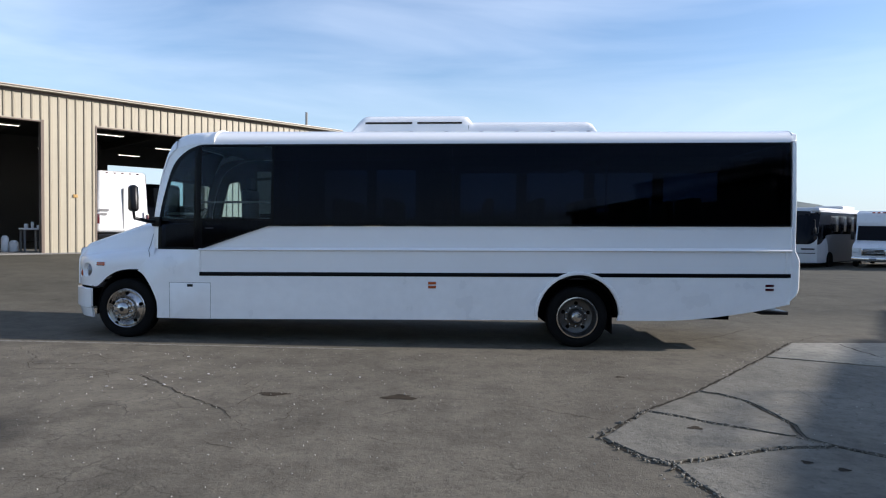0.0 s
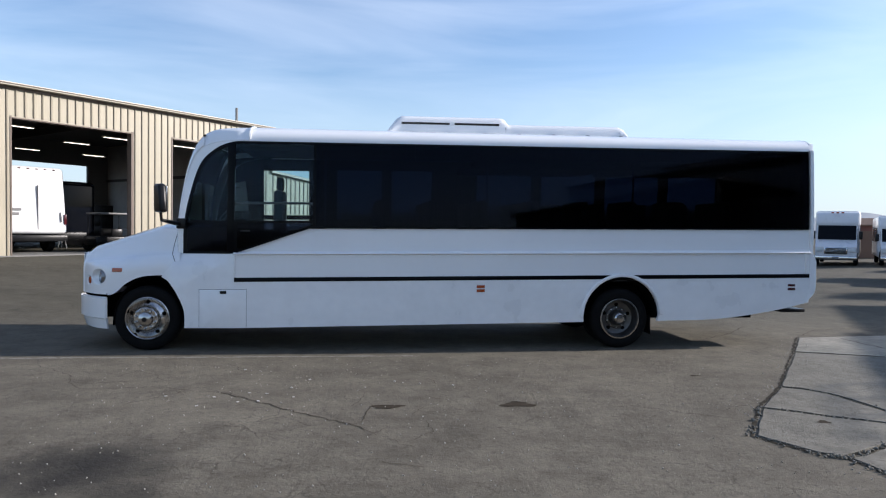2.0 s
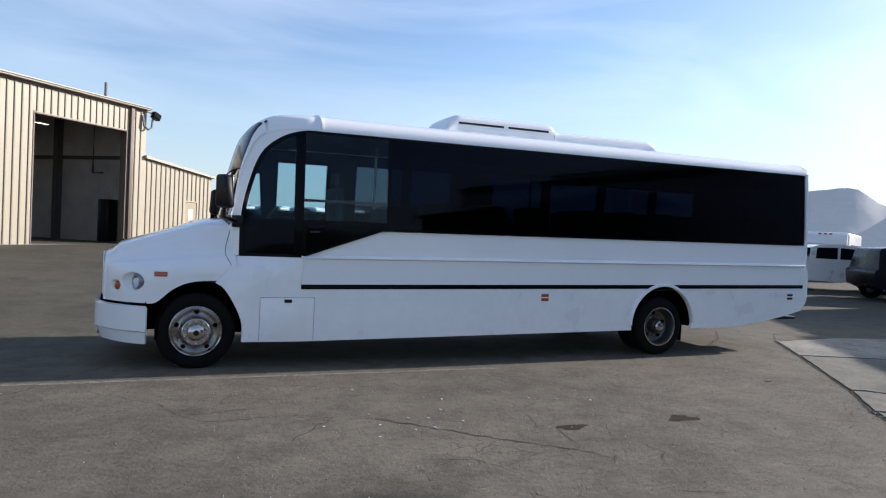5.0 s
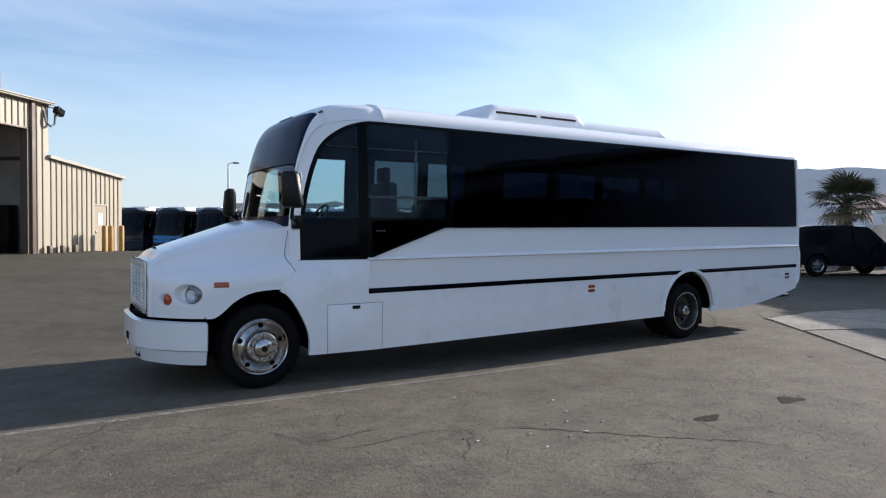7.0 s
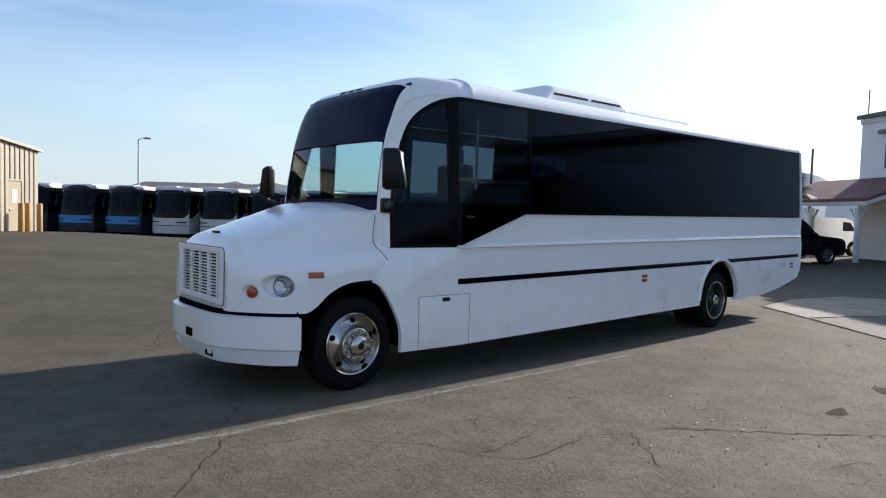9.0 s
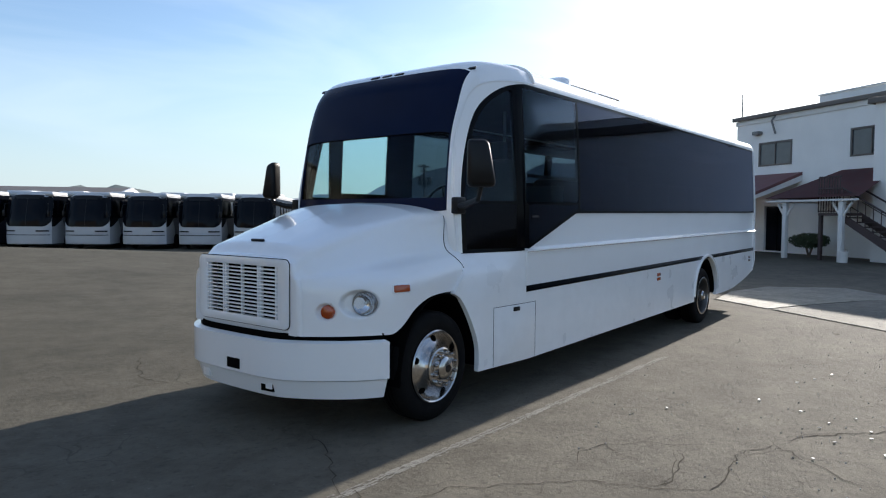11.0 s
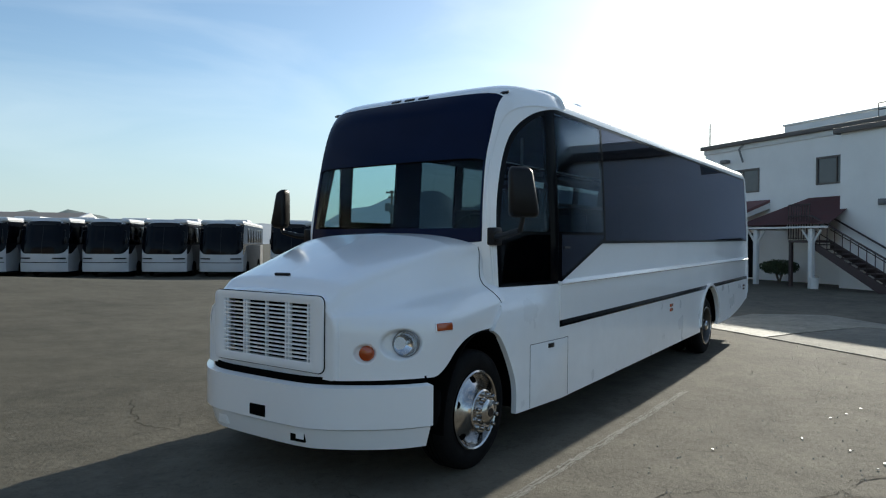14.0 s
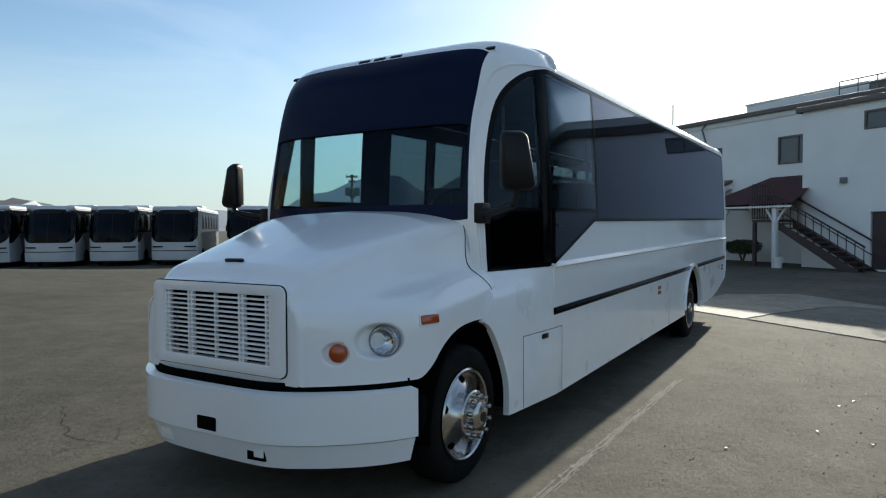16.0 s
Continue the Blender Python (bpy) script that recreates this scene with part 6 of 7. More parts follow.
    part("fascia", boxed(-2.8, 4.0, -3.12, -3.05, 2.60, 2.78), M_WOOD_WHITE, aw)
    bm = bmesh.new()
    top = [(6.15, 0.0, 3.98), (8.75, 0.0, 3.98)]
    low = [(4.95, -3.1, 2.68), (9.40, -3.1, 2.68)]
    v = [bm.verts.new(p) for p in (*top, low[1], low[0], (4.95, 0.0, 2.68))]
    bm.faces.new((v[0], v[3], v[2], v[1]))
    bm.faces.new((v[0], v[4], v[3]))
    bmesh.ops.solidify(bm, geom=bm.faces[:], thickness=0.10)
    aw2 = part("awning", bm, M_RED_ROOF, office, "dull red hipped awning roof", smooth=0)
    part("fascia", boxed(4.97, 9.35, -3.08, -3.03, 2.52, 2.60), M_WOOD_WHITE, aw2)
    part("fascia", boxed(4.95, 5.02, -3.03, 0.0, 2.52, 2.60), M_WOOD_WHITE, aw2)
    for x in (0.6, 3.45, 5.90, 8.55):
        post = part("awning_post", boxed(x - 0.09, x + 0.09, -3.0, -2.82, -0.1, 2.50, 0.01), M_WOOD_WHITE, office, "white timber post with braces")
        for d in (-1, 1):
            part("brace", tube(bmesh.new(), [(x, -2.91, 1.85), (x + d * 0.42, -2.91, 2.46)], 0.05, 6), M_WOOD_WHITE, post)
    # outside stair with a landing
    stair = local_thing("outside_stair", O, "dark iron outside stair and landing on the office wall", "stair")
    part("landing", boxed(7.40, 8.46, -2.80, -1.63, 1.95, 2.05), M_IRON, stair)
    lattice = part("lattice_panel", boxed(7.38, 8.38, -2.79, -2.75, 3.46, 3.52), M_IRON, stair, "open iron lattice beside the landing")
    for z in (2.10, 2.57, 3.02):
        part("lattice_bar", boxed(7.38, 8.38, -2.79, -2.75, z, z + 0.042), M_IRON, lattice)
    for k in range(9):
        x = 7.38 + 0.119 * k
        part("lattice_bar", boxed(x, x + 0.037, -2.805, -2.785, 2.07, 3.50), M_IRON, lattice)
    for k in range(11):
        part("tread", boxed(8.46 + 0.318 * k, 8.80 + 0.318 * k, -2.72, -1.70, 1.84 - 0.182 * k, 1.89 - 0.182 * k), M_IRON, stair)
    for y in (-2.79, -1.71):
        part("stringer", prism(bmesh.new(), [(8.46, 2.02), (12.01, 0.0), (12.01, -0.2), (11.64, -0.2), (8.46, 1.72)], y, y + 0.06), M_IRON, stair, smooth=0)
        part("handrail", tube(bmesh.new(), [(7.40, y, 3.02), (8.46, y, 3.02), (12.01, y, 1.01)], 0.037), M_IRON, stair)
        part("mid_rail", tube(bmesh.new(), [(8.46, y, 2.49), (12.01, y, 0.48)], 0.021), M_IRON, stair)
    for k in range(12):
        x = 8.46 + 0.318 * k
        z = 2.02 - (x - 8.46) * 0.569
        part("baluster", tube(bmesh.new(), [(x, -2.755, z), (x, -2.755, z + 1.0)], 0.019, 6), M_IRON, stair)
    for x in (7.45, 8.40):
        part("stair_post", boxed(x - 0.06, x + 0.06, -2.76, -2.63, -0.2, 1.95), M_IRON, stair)
    # trimmed bush and a bucket
    rng = random.Random(3)
    bush = local_thing("bush", O @ Matrix.Translation((5.9, -1.5, ground_z(*(O @ Vector((5.9, -1.5, 0))).xy))), "dark flat-topped trimmed bush by the office wall", "bush")
    bm = bmesh.new()
    clump(bm, (0, 0, 0.72), (0.88, 0.6, 0.32), 1500, 0.06, rng)
    clump(bm, (0, 0, 0.70), (0.6, 0.4, 0.22), 500, 0.07, rng)
    part("crown", bm, M_LEAF, bush, smooth=0)
    bm = bmesh.new()
    for a in range(4):
        tube(bm, [(0, 0, 0), (0.25 * math.cos(a * 1.6), 0.2 * math.sin(a * 1.6), 0.6)], [0.04, 0.02], 6)
    part("stem", bm, M_BARK, bush)
    bucket = local_thing("bucket", O @ Matrix.Translation((8.72, -2.95, ground_z(*(O @ Vector((8.72, -2.95, 0))).xy))), "white plastic bucket on the pavement", "bucket")
    part("pail", lathe(bmesh.new(), [(0.14, 0.0), (0.175, 0.40), (0.19, 0.40), (0.19, 0.44), (0.16, 0.44), (0.13, 0.04), (0.002, 0.04)], Matrix(), 24), M_WOOD_WHITE, bucket)
    part("bail", tube(bmesh.new(), [(-0.18, 0, 0.42), (-0.13, 0.05, 0.5), (0, 0.07, 0.54), (0.13, 0.05, 0.5), (0.18, 0, 0.42)], 0.006, 6), M_STEEL, bucket)


build_office()


def build_side_shed():
    """The low building that closes the yard behind the walk."""
    shed = thing("yard_shed", (8.0, -3.0, 0.0), "plain low workshop with a sloping roof", "building", kind="structure")
    m = Matrix.Translation((4.6, -7.6, 0)) @ pose(0, 0, 0, 0, 0, 58)
    bm = prism(bmesh.new(), [(0.0, -0.2), (9.0, -0.2), (9.0, 4.75), (0.0, 3.6)], 0.0, -0.25)
    bm.transform(m)
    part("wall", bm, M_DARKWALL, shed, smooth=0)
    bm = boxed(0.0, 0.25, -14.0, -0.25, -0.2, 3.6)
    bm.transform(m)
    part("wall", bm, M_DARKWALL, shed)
    bm = prism(bmesh.new(), [(-0.3, 3.60), (9.2, 4.80), (9.2, 4.95), (-0.3, 3.75)], 0.3, -14.0)
    bm.transform(m)
    part("roof", bm, M_CAP, shed, smooth=0)


build_side_shed()


# ---- parked coaches ----
M_BLUE = mat("coach_blue", (0.012, 0.175, 0.46), 0.3, vary=0.05, coat=0.3)
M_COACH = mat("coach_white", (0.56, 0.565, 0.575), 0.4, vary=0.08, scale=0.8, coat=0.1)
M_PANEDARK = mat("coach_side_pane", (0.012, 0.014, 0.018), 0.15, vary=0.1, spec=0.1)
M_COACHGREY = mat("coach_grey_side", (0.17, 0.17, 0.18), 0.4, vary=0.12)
M_DUSK = mat("coach_dark_side", (0.012, 0.018, 0.034), 0.4, vary=0.1)


def build_coach(name, low, label, group):
    """A motor coach, nose towards local -y, standing on its local ground."""
    c = local_thing(name, Matrix(), label, "coach", group)
    w, h, l = 1.27, 3.42, 11.2
    def nose(u, k):
        # rounded nose: k up, u across
        v = 2 * u - 1
        z = 0.32 + (h - 0.32) * k
        lean = 0.38 * step(0.35, 1.0, k) + 0.16 * (1 - step(0.0, 0.2, k)) * 0.3
        return Vector((v * w * (1 - 0.17 * step(0.80, 1.02, k) ** 1.5), lean + 0.42 * abs(v) ** 4 + 0.25 * step(0.9, 1.0, k), z - 0.06 * step(0.8, 1.0, k) * v * v))
    def nose_part(u0, u1, k0, k1, out, nu=12, nv=8):
        def f(a, b):
            p = nose(u0 + (u1 - u0) * a, k0 + (k1 - k0) * b)
            return p + Vector((0, -out, 0))
        return sheet(bmesh.new(), f, nu, nv, 0.02)
    blue = low is M_BLUE
    low = M_DUSK if blue else low
    part("front", nose_part(0, 1, 0, 1, 0.0, 16, 12), low, c)
    if blue:
        part("front_panel", nose_part(0.03, 0.97, 0.175, 0.345, 0.05, 12, 4), M_BLUE, c, "bright blue panel under the windscreen")

    def screen(u, t):
        # the dark screen narrows a little at its rounded lower corners
        v = 2 * u - 1
        k0 = 0.335 + 0.10 * max(0.0, (abs(v) - 0.72) / 0.28) ** 2
        k = k0 + (0.955 - 0.02 * v * v - k0) * t
        p = nose(0.5 + 0.5 * v * 0.985, k)
        return p + Vector((0.012 * v, -0.015, 0))
    shield = part("windscreen", sheet(bmesh.new(), screen, 20, 10, 0.02), M_DARKGLASS, c, "large dark windscreen with rounded lower corners")
    part("centre_bar", nose_part(0.494, 0.506, 0.34, 0.86, 0.022, 1, 8), M_PLASTIC, shield)
    part("sign_band", nose_part(0.05, 0.95, 0.865, 0.945, 0.024, 8, 2), M_PLASTIC, c)
    for a, b in ((0.03, 0.27), (0.73, 0.97)):
        part("headlamp", nose_part(a, b, 0.238, 0.264, 0.06, 4, 2), M_PLASTIC, c)
    part("bumper", nose_part(0.0, 1.0, 0.02, 0.165, 0.05, 12, 3), low, c)
    part("bumper_gap", nose_part(0.02, 0.98, 0.168, 0.180, 0.02, 12, 1), M_SHADE, c)
    for s in (-1, 1):
        rise = smooth_line([(0.42, 1.34), (0.95, 1.40), (1.7, 1.72), (2.7, 1.92), (l, 1.95)], 4)
        fore = [p for p in rise if p[0] < 1.75]
        part("side", prism(bmesh.new(), [(0.42, 0.32)] + fore + [(2.1, 1.30), (2.3, 0.32)], s * w, s * (w - 0.05), axis="x"), low, c, smooth=0)
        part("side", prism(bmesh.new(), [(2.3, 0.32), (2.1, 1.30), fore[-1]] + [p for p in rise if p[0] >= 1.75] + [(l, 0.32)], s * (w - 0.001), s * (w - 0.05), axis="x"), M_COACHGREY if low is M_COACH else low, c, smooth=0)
        band = part("side_band", prism(bmesh.new(), [(x, z + 0.004) for x, z in rise] + [(l, 3.2), (0.80, 3.2), (0.46, 2.0)], s * (w - 0.002), s * (w - 0.05), axis="x"), M_DARKGLASS, c, "dark window band", smooth=0)
        for q in range(6):
            part("side_pane", boxed(*sorted((s * (w + 0.004), s * (w - 0.03))), 2.5 + 1.42 * q, 3.75 + 1.42 * q, 2.10, 3.02, 0.01), M_PANEDARK, band)
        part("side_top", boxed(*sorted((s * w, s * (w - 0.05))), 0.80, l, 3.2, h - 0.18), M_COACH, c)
        for y in (2.4, 8.4):
            m = Matrix.Translation((s * (w - 0.02), y, 0.46)) @ pose(0, 0, 0, 0, 90, 0)
            part("wheel", lathe(bmesh.new(), [(0.02, -0.02), (0.26, -0.02), (0.28, 0.02), (0.44, 0.02), (0.46, -0.05), (0.46, 0.05), (0.44, 0.08), (0.28, 0.03), (0.02, 0.02)], m, 20), M_RUBBER, c)
        arm = part("mirror", boxed(s * 1.24 - 0.06, s * 1.24 + 0.06, 0.05, 0.17, 1.95, 2.30, 0.03), M_PLASTIC, c)
        part("mirror_arm", tube(bmesh.new(), [(s * 1.05, 0.50, 2.75), (s * 1.20, 0.20, 2.7), (s * 1.24, 0.12, 2.25)], 0.02, 6), M_PLASTIC, arm)
    part("roof", boxed(-w, w, 0.62, l, h - 0.26, h + 0.03, 0.20, 5), M_COACH, c)
    part("roof_unit", boxed(-0.8, 0.8, 6.0, 8.2, h + 0.03, h + 0.26, 0.06), M_COACH, c)
    part("tail", boxed(-w + 0.06, w - 0.06, l - 0.05, l, 0.3, h - 0.1), low, c)
    part("underside", boxed(-w + 0.1, w - 0.1, 0.7, l - 0.1, 0.25, 0.5), M_SHADE, c)
    return c


def row_spot(n):
    x, y = 6.05 + 3.25 * 0.731 * n, 50.2 - 3.25 * 0.682 * n
    return Matrix.Translation((x, y, ground_z(x, y))) @ pose(0, 0, 0, 0, 0, -46)


white_coach = build_coach("motor_coach", M_COACH, "white motor coach with a dark windscreen, parked in the row", "parked coaches")
blue_coach = build_coach("motor_coach", M_BLUE, "blue-fronted motor coach with a dark windscreen, parked in the row", "parked coaches")
white_coach.matrix_world = row_spot(0)
blue_coach.matrix_world = row_spot(-1)
for n in (-2,):
    copy_thing(blue_coach, row_spot(n))
for n in (1, 2, 3, 4, 5.28):
    copy_thing(white_coach, row_spot(n))
dark_coach = build_coach("motor_coach", M_DUSK, "dark motor coach half hidden behind the annex", "parked coaches")
dark_coach.matrix_world = row_spot(-3)
copy_thing(dark_coach, row_spot(-4))


# ---- other vehicles ----
def wheel_at(parent, x, y, r, m=M_STEEL):
    """A road wheel at the outer side y of a vehicle."""
    s = 1 if y > 0 else -1
    mm = Matrix.Translation((x, y, r)) @ pose(0, 0, 0, -90 * s, 0, 0)
    t = part("wheel", lathe(bmesh.new(), [(r * 0.6, 0.0), (r * 0.8, 0.01), (r * 0.96, -0.02), (r, -0.06), (r, -0.18), (r * 0.94, -0.22), (r * 0.6, -0.22), (r * 0.6, 0.0)], mm, 28), M_RUBBER, parent)
    rim = part("rim", lathe(bmesh.new(), [(r * 0.62, -0.01), (r * 0.6, 0.006), (r * 0.5, -0.03), (r * 0.2, -0.02), (0.002, -0.01)], mm, 24), m, t)
    # small black discs paint the shade between the spokes
    for i in range(6):
        a = i * math.pi / 3
        part("spoke_gap", lathe(bmesh.new(), [(r * 0.09, -0.03), (r * 0.085, -0.012), (0.002, -0.012)], mm @ Matrix.Translation((r * 0.42 * math.cos(a), r * 0.42 * math.sin(a), 0)), 8), M_SHADE, rim)


def taper_top(bm, z0, z1, k):
    for v in bm.verts:
        if v.co.z > z0:
            v.co.y *= 1 - (1 - k) * min(1, (v.co.z - z0) / (z1 - z0))
    return bm


M_NAVY = mat("dark_maroon_car_paint", (0.005, 0.004, 0.007), 0.25, vary=0.1, spec=0.16)
M_SILVER = mat("silver_truck_paint", (0.62, 0.61, 0.60), 0.3, 0.2, vary=0.04, coat=0.5)


def build_suv():
    p0, p1 = Vector((17.74, 16.8, 0)), Vector((20.94, 15.1, 0))
    d = p1 - p0
    car = local_thing("sport_utility_vehicle", Matrix.Translation((p0 + p1) / 2 + Vector((0, 0, ground_z(19.3, 16)))) @ Matrix.Rotation(math.atan2(d.y, d.x), 4, "Z") @ Matrix.Translation((0, 0.9, 0)), "large dark sport utility vehicle parked by the office", "car")
    out = smooth_line([(-2.45, 0.55), (-2.50, 1.0), (-2.38, 1.12)], 3) + smooth_line([(-2.30, 1.75), (-2.1, 1.86), (-1.0, 1.92), (0.2, 1.88), (0.55, 1.80), (1.15, 1.22)], 4) + smooth_line([(1.25, 1.18), (2.15, 1.10), (2.40, 0.98), (2.46, 0.75), (2.40, 0.45)], 4)
    low = arc(1.62, 0.40, 0.48, 0, 180, 10) + arc(-1.62, 0.40, 0.48, 0, 180, 10)
    part("body", taper_top(prism(bmesh.new(), out + low, -0.98, 0.98, bev=0.04), 1.1, 1.9, 0.80), M_NAVY, car)
    for s in (-1, 1):
        for o in ([(-2.15, 1.20), (-2.05, 1.70), (-1.25, 1.76), (-1.25, 1.20)], [(-1.18, 1.20), (-1.18, 1.76), (-0.25, 1.77), (-0.25, 1.20)], [(-0.18, 1.20), (-0.18, 1.77), (0.45, 1.72), (0.98, 1.24), (0.98, 1.20)]):
            part("side_window", taper_top(prism(bmesh.new(), o, s * 0.985, s * 0.95), 1.1, 1.9, 0.80), M_DARKGLASS, car)
        part("mirror", boxed(0.75, 0.95, *sorted((s * 0.95, s * 1.15)), 1.15, 1.32, 0.04), M_NAVY, car)
        part("headlamp", boxed(2.25, 2.42, *sorted((s * 0.55, s * 0.92)), 0.86, 1.02, 0.03), M_LENS, car)
        for x in (-1.62, 1.62):
            wheel_at(car, x, s * 0.98, 0.41)
    part("windscreen", taper_top(prism(bmesh.new(), [(0.60, 1.76), (1.14, 1.245), (1.15, 1.255), (0.61, 1.77)], -0.86, 0.86), 1.1, 1.9, 0.80), M_DARKGLASS, car)
    part("bumper", boxed(2.30, 2.52, -0.92, 0.92, 0.42, 0.68, 0.05), M_NAVY, car)


build_suv()


def build_pickup():
    m = Matrix.Translation((18.05, 21.5, ground_z(18, 21.5))) @ pose(0, 0, 0, 0, 0, -38)
    car = local_thing("pickup_truck", m, "silver pickup truck with an open bed", "pickup")
    # local origin at the near rear wheel
    out = [(-1.05, 0.62), (-1.08, 1.22), (0.98, 1.24), (1.02, 1.78), (1.3, 1.88), (2.5, 1.88), (2.9, 1.80), (3.5, 1.26), (4.55, 1.16), (4.75, 1.0), (4.75, 0.5)]
    low = arc(3.62, 0.41, 0.50, 0, 180, 10) + arc(0.0, 0.41, 0.50, 0, 180, 10)
    part("body", taper_top(prism(bmesh.new(), out + low, -0.05, 1.90, bev=0.03), 5, 6, 1), M_SILVER, car)
    # black plate on the solid body stands in for the bed's shaded hollow
    part("bed", boxed(-0.95, 0.90, 0.12, 1.74, 1.20, 1.255), M_SHADE, car)
    for y0, y1 in ((-0.062, -0.03), (1.88, 1.912)):
        part("side_window", prism(bmesh.new(), [(1.16, 1.32), (1.20, 1.76), (1.95, 1.78), (1.95, 1.32)], y0, y1), M_DARKGLASS, car)
        part("side_window", prism(bmesh.new(), [(2.05, 1.32), (2.05, 1.78), (2.75, 1.74), (3.25, 1.32)], y0, y1), M_DARKGLASS, car)
    part("rear_window", boxed(0.99, 1.03, 0.2, 1.65, 1.36, 1.74), M_DARKGLASS, car)
    part("windscreen", prism(bmesh.new(), [(2.92, 1.79), (3.48, 1.28), (3.50, 1.30), (2.94, 1.81)], 0.08, 1.77), M_DARKGLASS, car)
    part("tail_lamp", boxed(-1.11, -0.98, -0.075, 0.06, 0.85, 1.20, 0.02), M_RED, car)
    part("tail_lamp", boxed(-1.11, -0.98, 1.79, 1.925, 0.85, 1.20, 0.02), M_RED, car)
    part("rear_bumper", boxed(-1.25, -1.02, 0.0, 1.85, 0.50, 0.72, 0.04), M_CHROME, car)
    part("front_bumper", boxed(4.70, 4.90, 0.0, 1.85, 0.45, 0.75, 0.04), M_CHROME, car)
    for x in (0.0, 3.62):
        mm = x
        wheel_at(car, mm, -0.06, 0.40)
        wheel_at(car, mm, 1.91, 0.40)


build_pickup()


def build_shuttle(x, y, yaw, label, h=3.1):
    """A small bus with a box body behind a short bonnet, nose towards local -y."""
    c = local_thing("shuttle_bus", Matrix.Translation((x, y, ground_z(x, y))) @ pose(0, 0, 0, 0, 0, yaw), label, "bus", "parked shuttle buses")
    k = h / 3.1
    part("box", boxed(-1.1, 1.1, 0.62, 7.0, 0.45 * k, h, 0.16, 4), M_VANWHITE, c, "white box body with rounded edges")
    brow = smooth_line([(0.85, h - 0.03), (0.52, h - 0.10), (0.36, h - 0.34), (0.30, 2.28 * k), (0.85, 2.28 * k)], 4)
    part("front_cap", prism(bmesh.new(), brow, -1.02, 1.02, axis="x", bev=0.07), M_VANWHITE, c)
    nose = [(-0.74, 0.42 * k), (-0.80, 1.06 * k), (-0.62, 1.22 * k), (0.02, 1.45 * k), (0.31, 2.30 * k), (0.80, 2.30 * k), (0.80, 0.42 * k)]
    bonnet = part("bonnet", prism(bmesh.new(), nose, -1.0, 1.0, axis="x", bev=0.07), M_VANWHITE, c)
    part("windscreen", prism(bmesh.new(), [(0.005, 1.47 * k), (0.285, 2.27 * k), (0.33, 2.27 * k), (0.05, 1.47 * k)], -0.93, 0.93, axis="x"), M_DARKGLASS, c, "wide dark windscreen")
    part("grille_frame", boxed(-0.56, 0.56, -0.825, -0.76, 0.66 * k, 1.05 * k, 0.03), M_CHROME, bonnet, "bright grille frame")
    part("grille", boxed(-0.50, 0.50, -0.840, -0.80, 0.71 * k, 1.00 * k, 0.01), M_PLASTIC, bonnet, "dark grille")
    for i in range(3):
        z = (0.78 + 0.07 * i) * k
        part("grille_bar", boxed(-0.49, 0.49, -0.848, -0.838, z, z + 0.018, 0.003), M_CHROME, bonnet)
    part("bumper", boxed(-1.03, 1.03, -0.93, -0.72, 0.34 * k, 0.58 * k, 0.05, 3), M_CHROME, c, "bright front bumper")
    part("number_plate", boxed(-0.16, 0.16, -0.94, -0.925, 0.40 * k, 0.52 * k, 0.004), M_GREY, c)
    for i in range(3):
        part("roof_lamp", boxed(0.25 * i - 0.32, 0.25 * i - 0.18, 0.44, 0.52, h - 0.13, h - 0.06, 0.015), M_AMBER, c)
    for s in (-1, 1):
        part("headlamp", boxed(*sorted((s * 0.64, s * 0.95)), -0.825, -0.74, 0.78 * k, 1.0 * k, 0.03), M_LENS, bonnet)
        part("side_window", boxed(*sorted((s * 1.012, s * 0.96)), 0.28, 0.60, 1.5 * k, 2.1 * k, 0.01), M_DARKGLASS, c)
        for i in range(4):
            part("side_window", boxed(*sorted((s * 1.106, s * 1.06)), 1.3 + 1.35 * i, 2.5 + 1.35 * i, 1.45 * k, 2.35 * k, 0.01), M_DARKGLASS, c)
        for yy in (0.0, 4.9):
            mm = Matrix.Translation((s * 0.93, yy, 0.38)) @ pose(0, 0, 0, 0, 90, 0)
            part("wheel", lathe(bmesh.new(), [(0.02, -0.08), (0.36, -0.10), (0.38, -0.05), (0.38, 0.05), (0.36, 0.10), (0.02, 0.08)], mm, 20), M_RUBBER, c)
        part("mirror", boxed(*sorted((s * 1.06, s * 1.24)), 0.05, 0.16, 1.5 * k, 1.95 * k, 0.03), M_PLASTIC, c)


build_shuttle(22.6, 37.2, -40, "white shuttle bus with a short bonnet, nose to the yard")
build_shuttle(24.75, 34.75, -40, "white shuttle bus with a bright grille beside the yard road")
build_shuttle(26.6, 32.2, -38, "lower silver white shuttle bus with a dark windscreen", 2.7)
build_shuttle(26.5, 26.2, -60, "low white shuttle bus behind the pickup", 2.6)


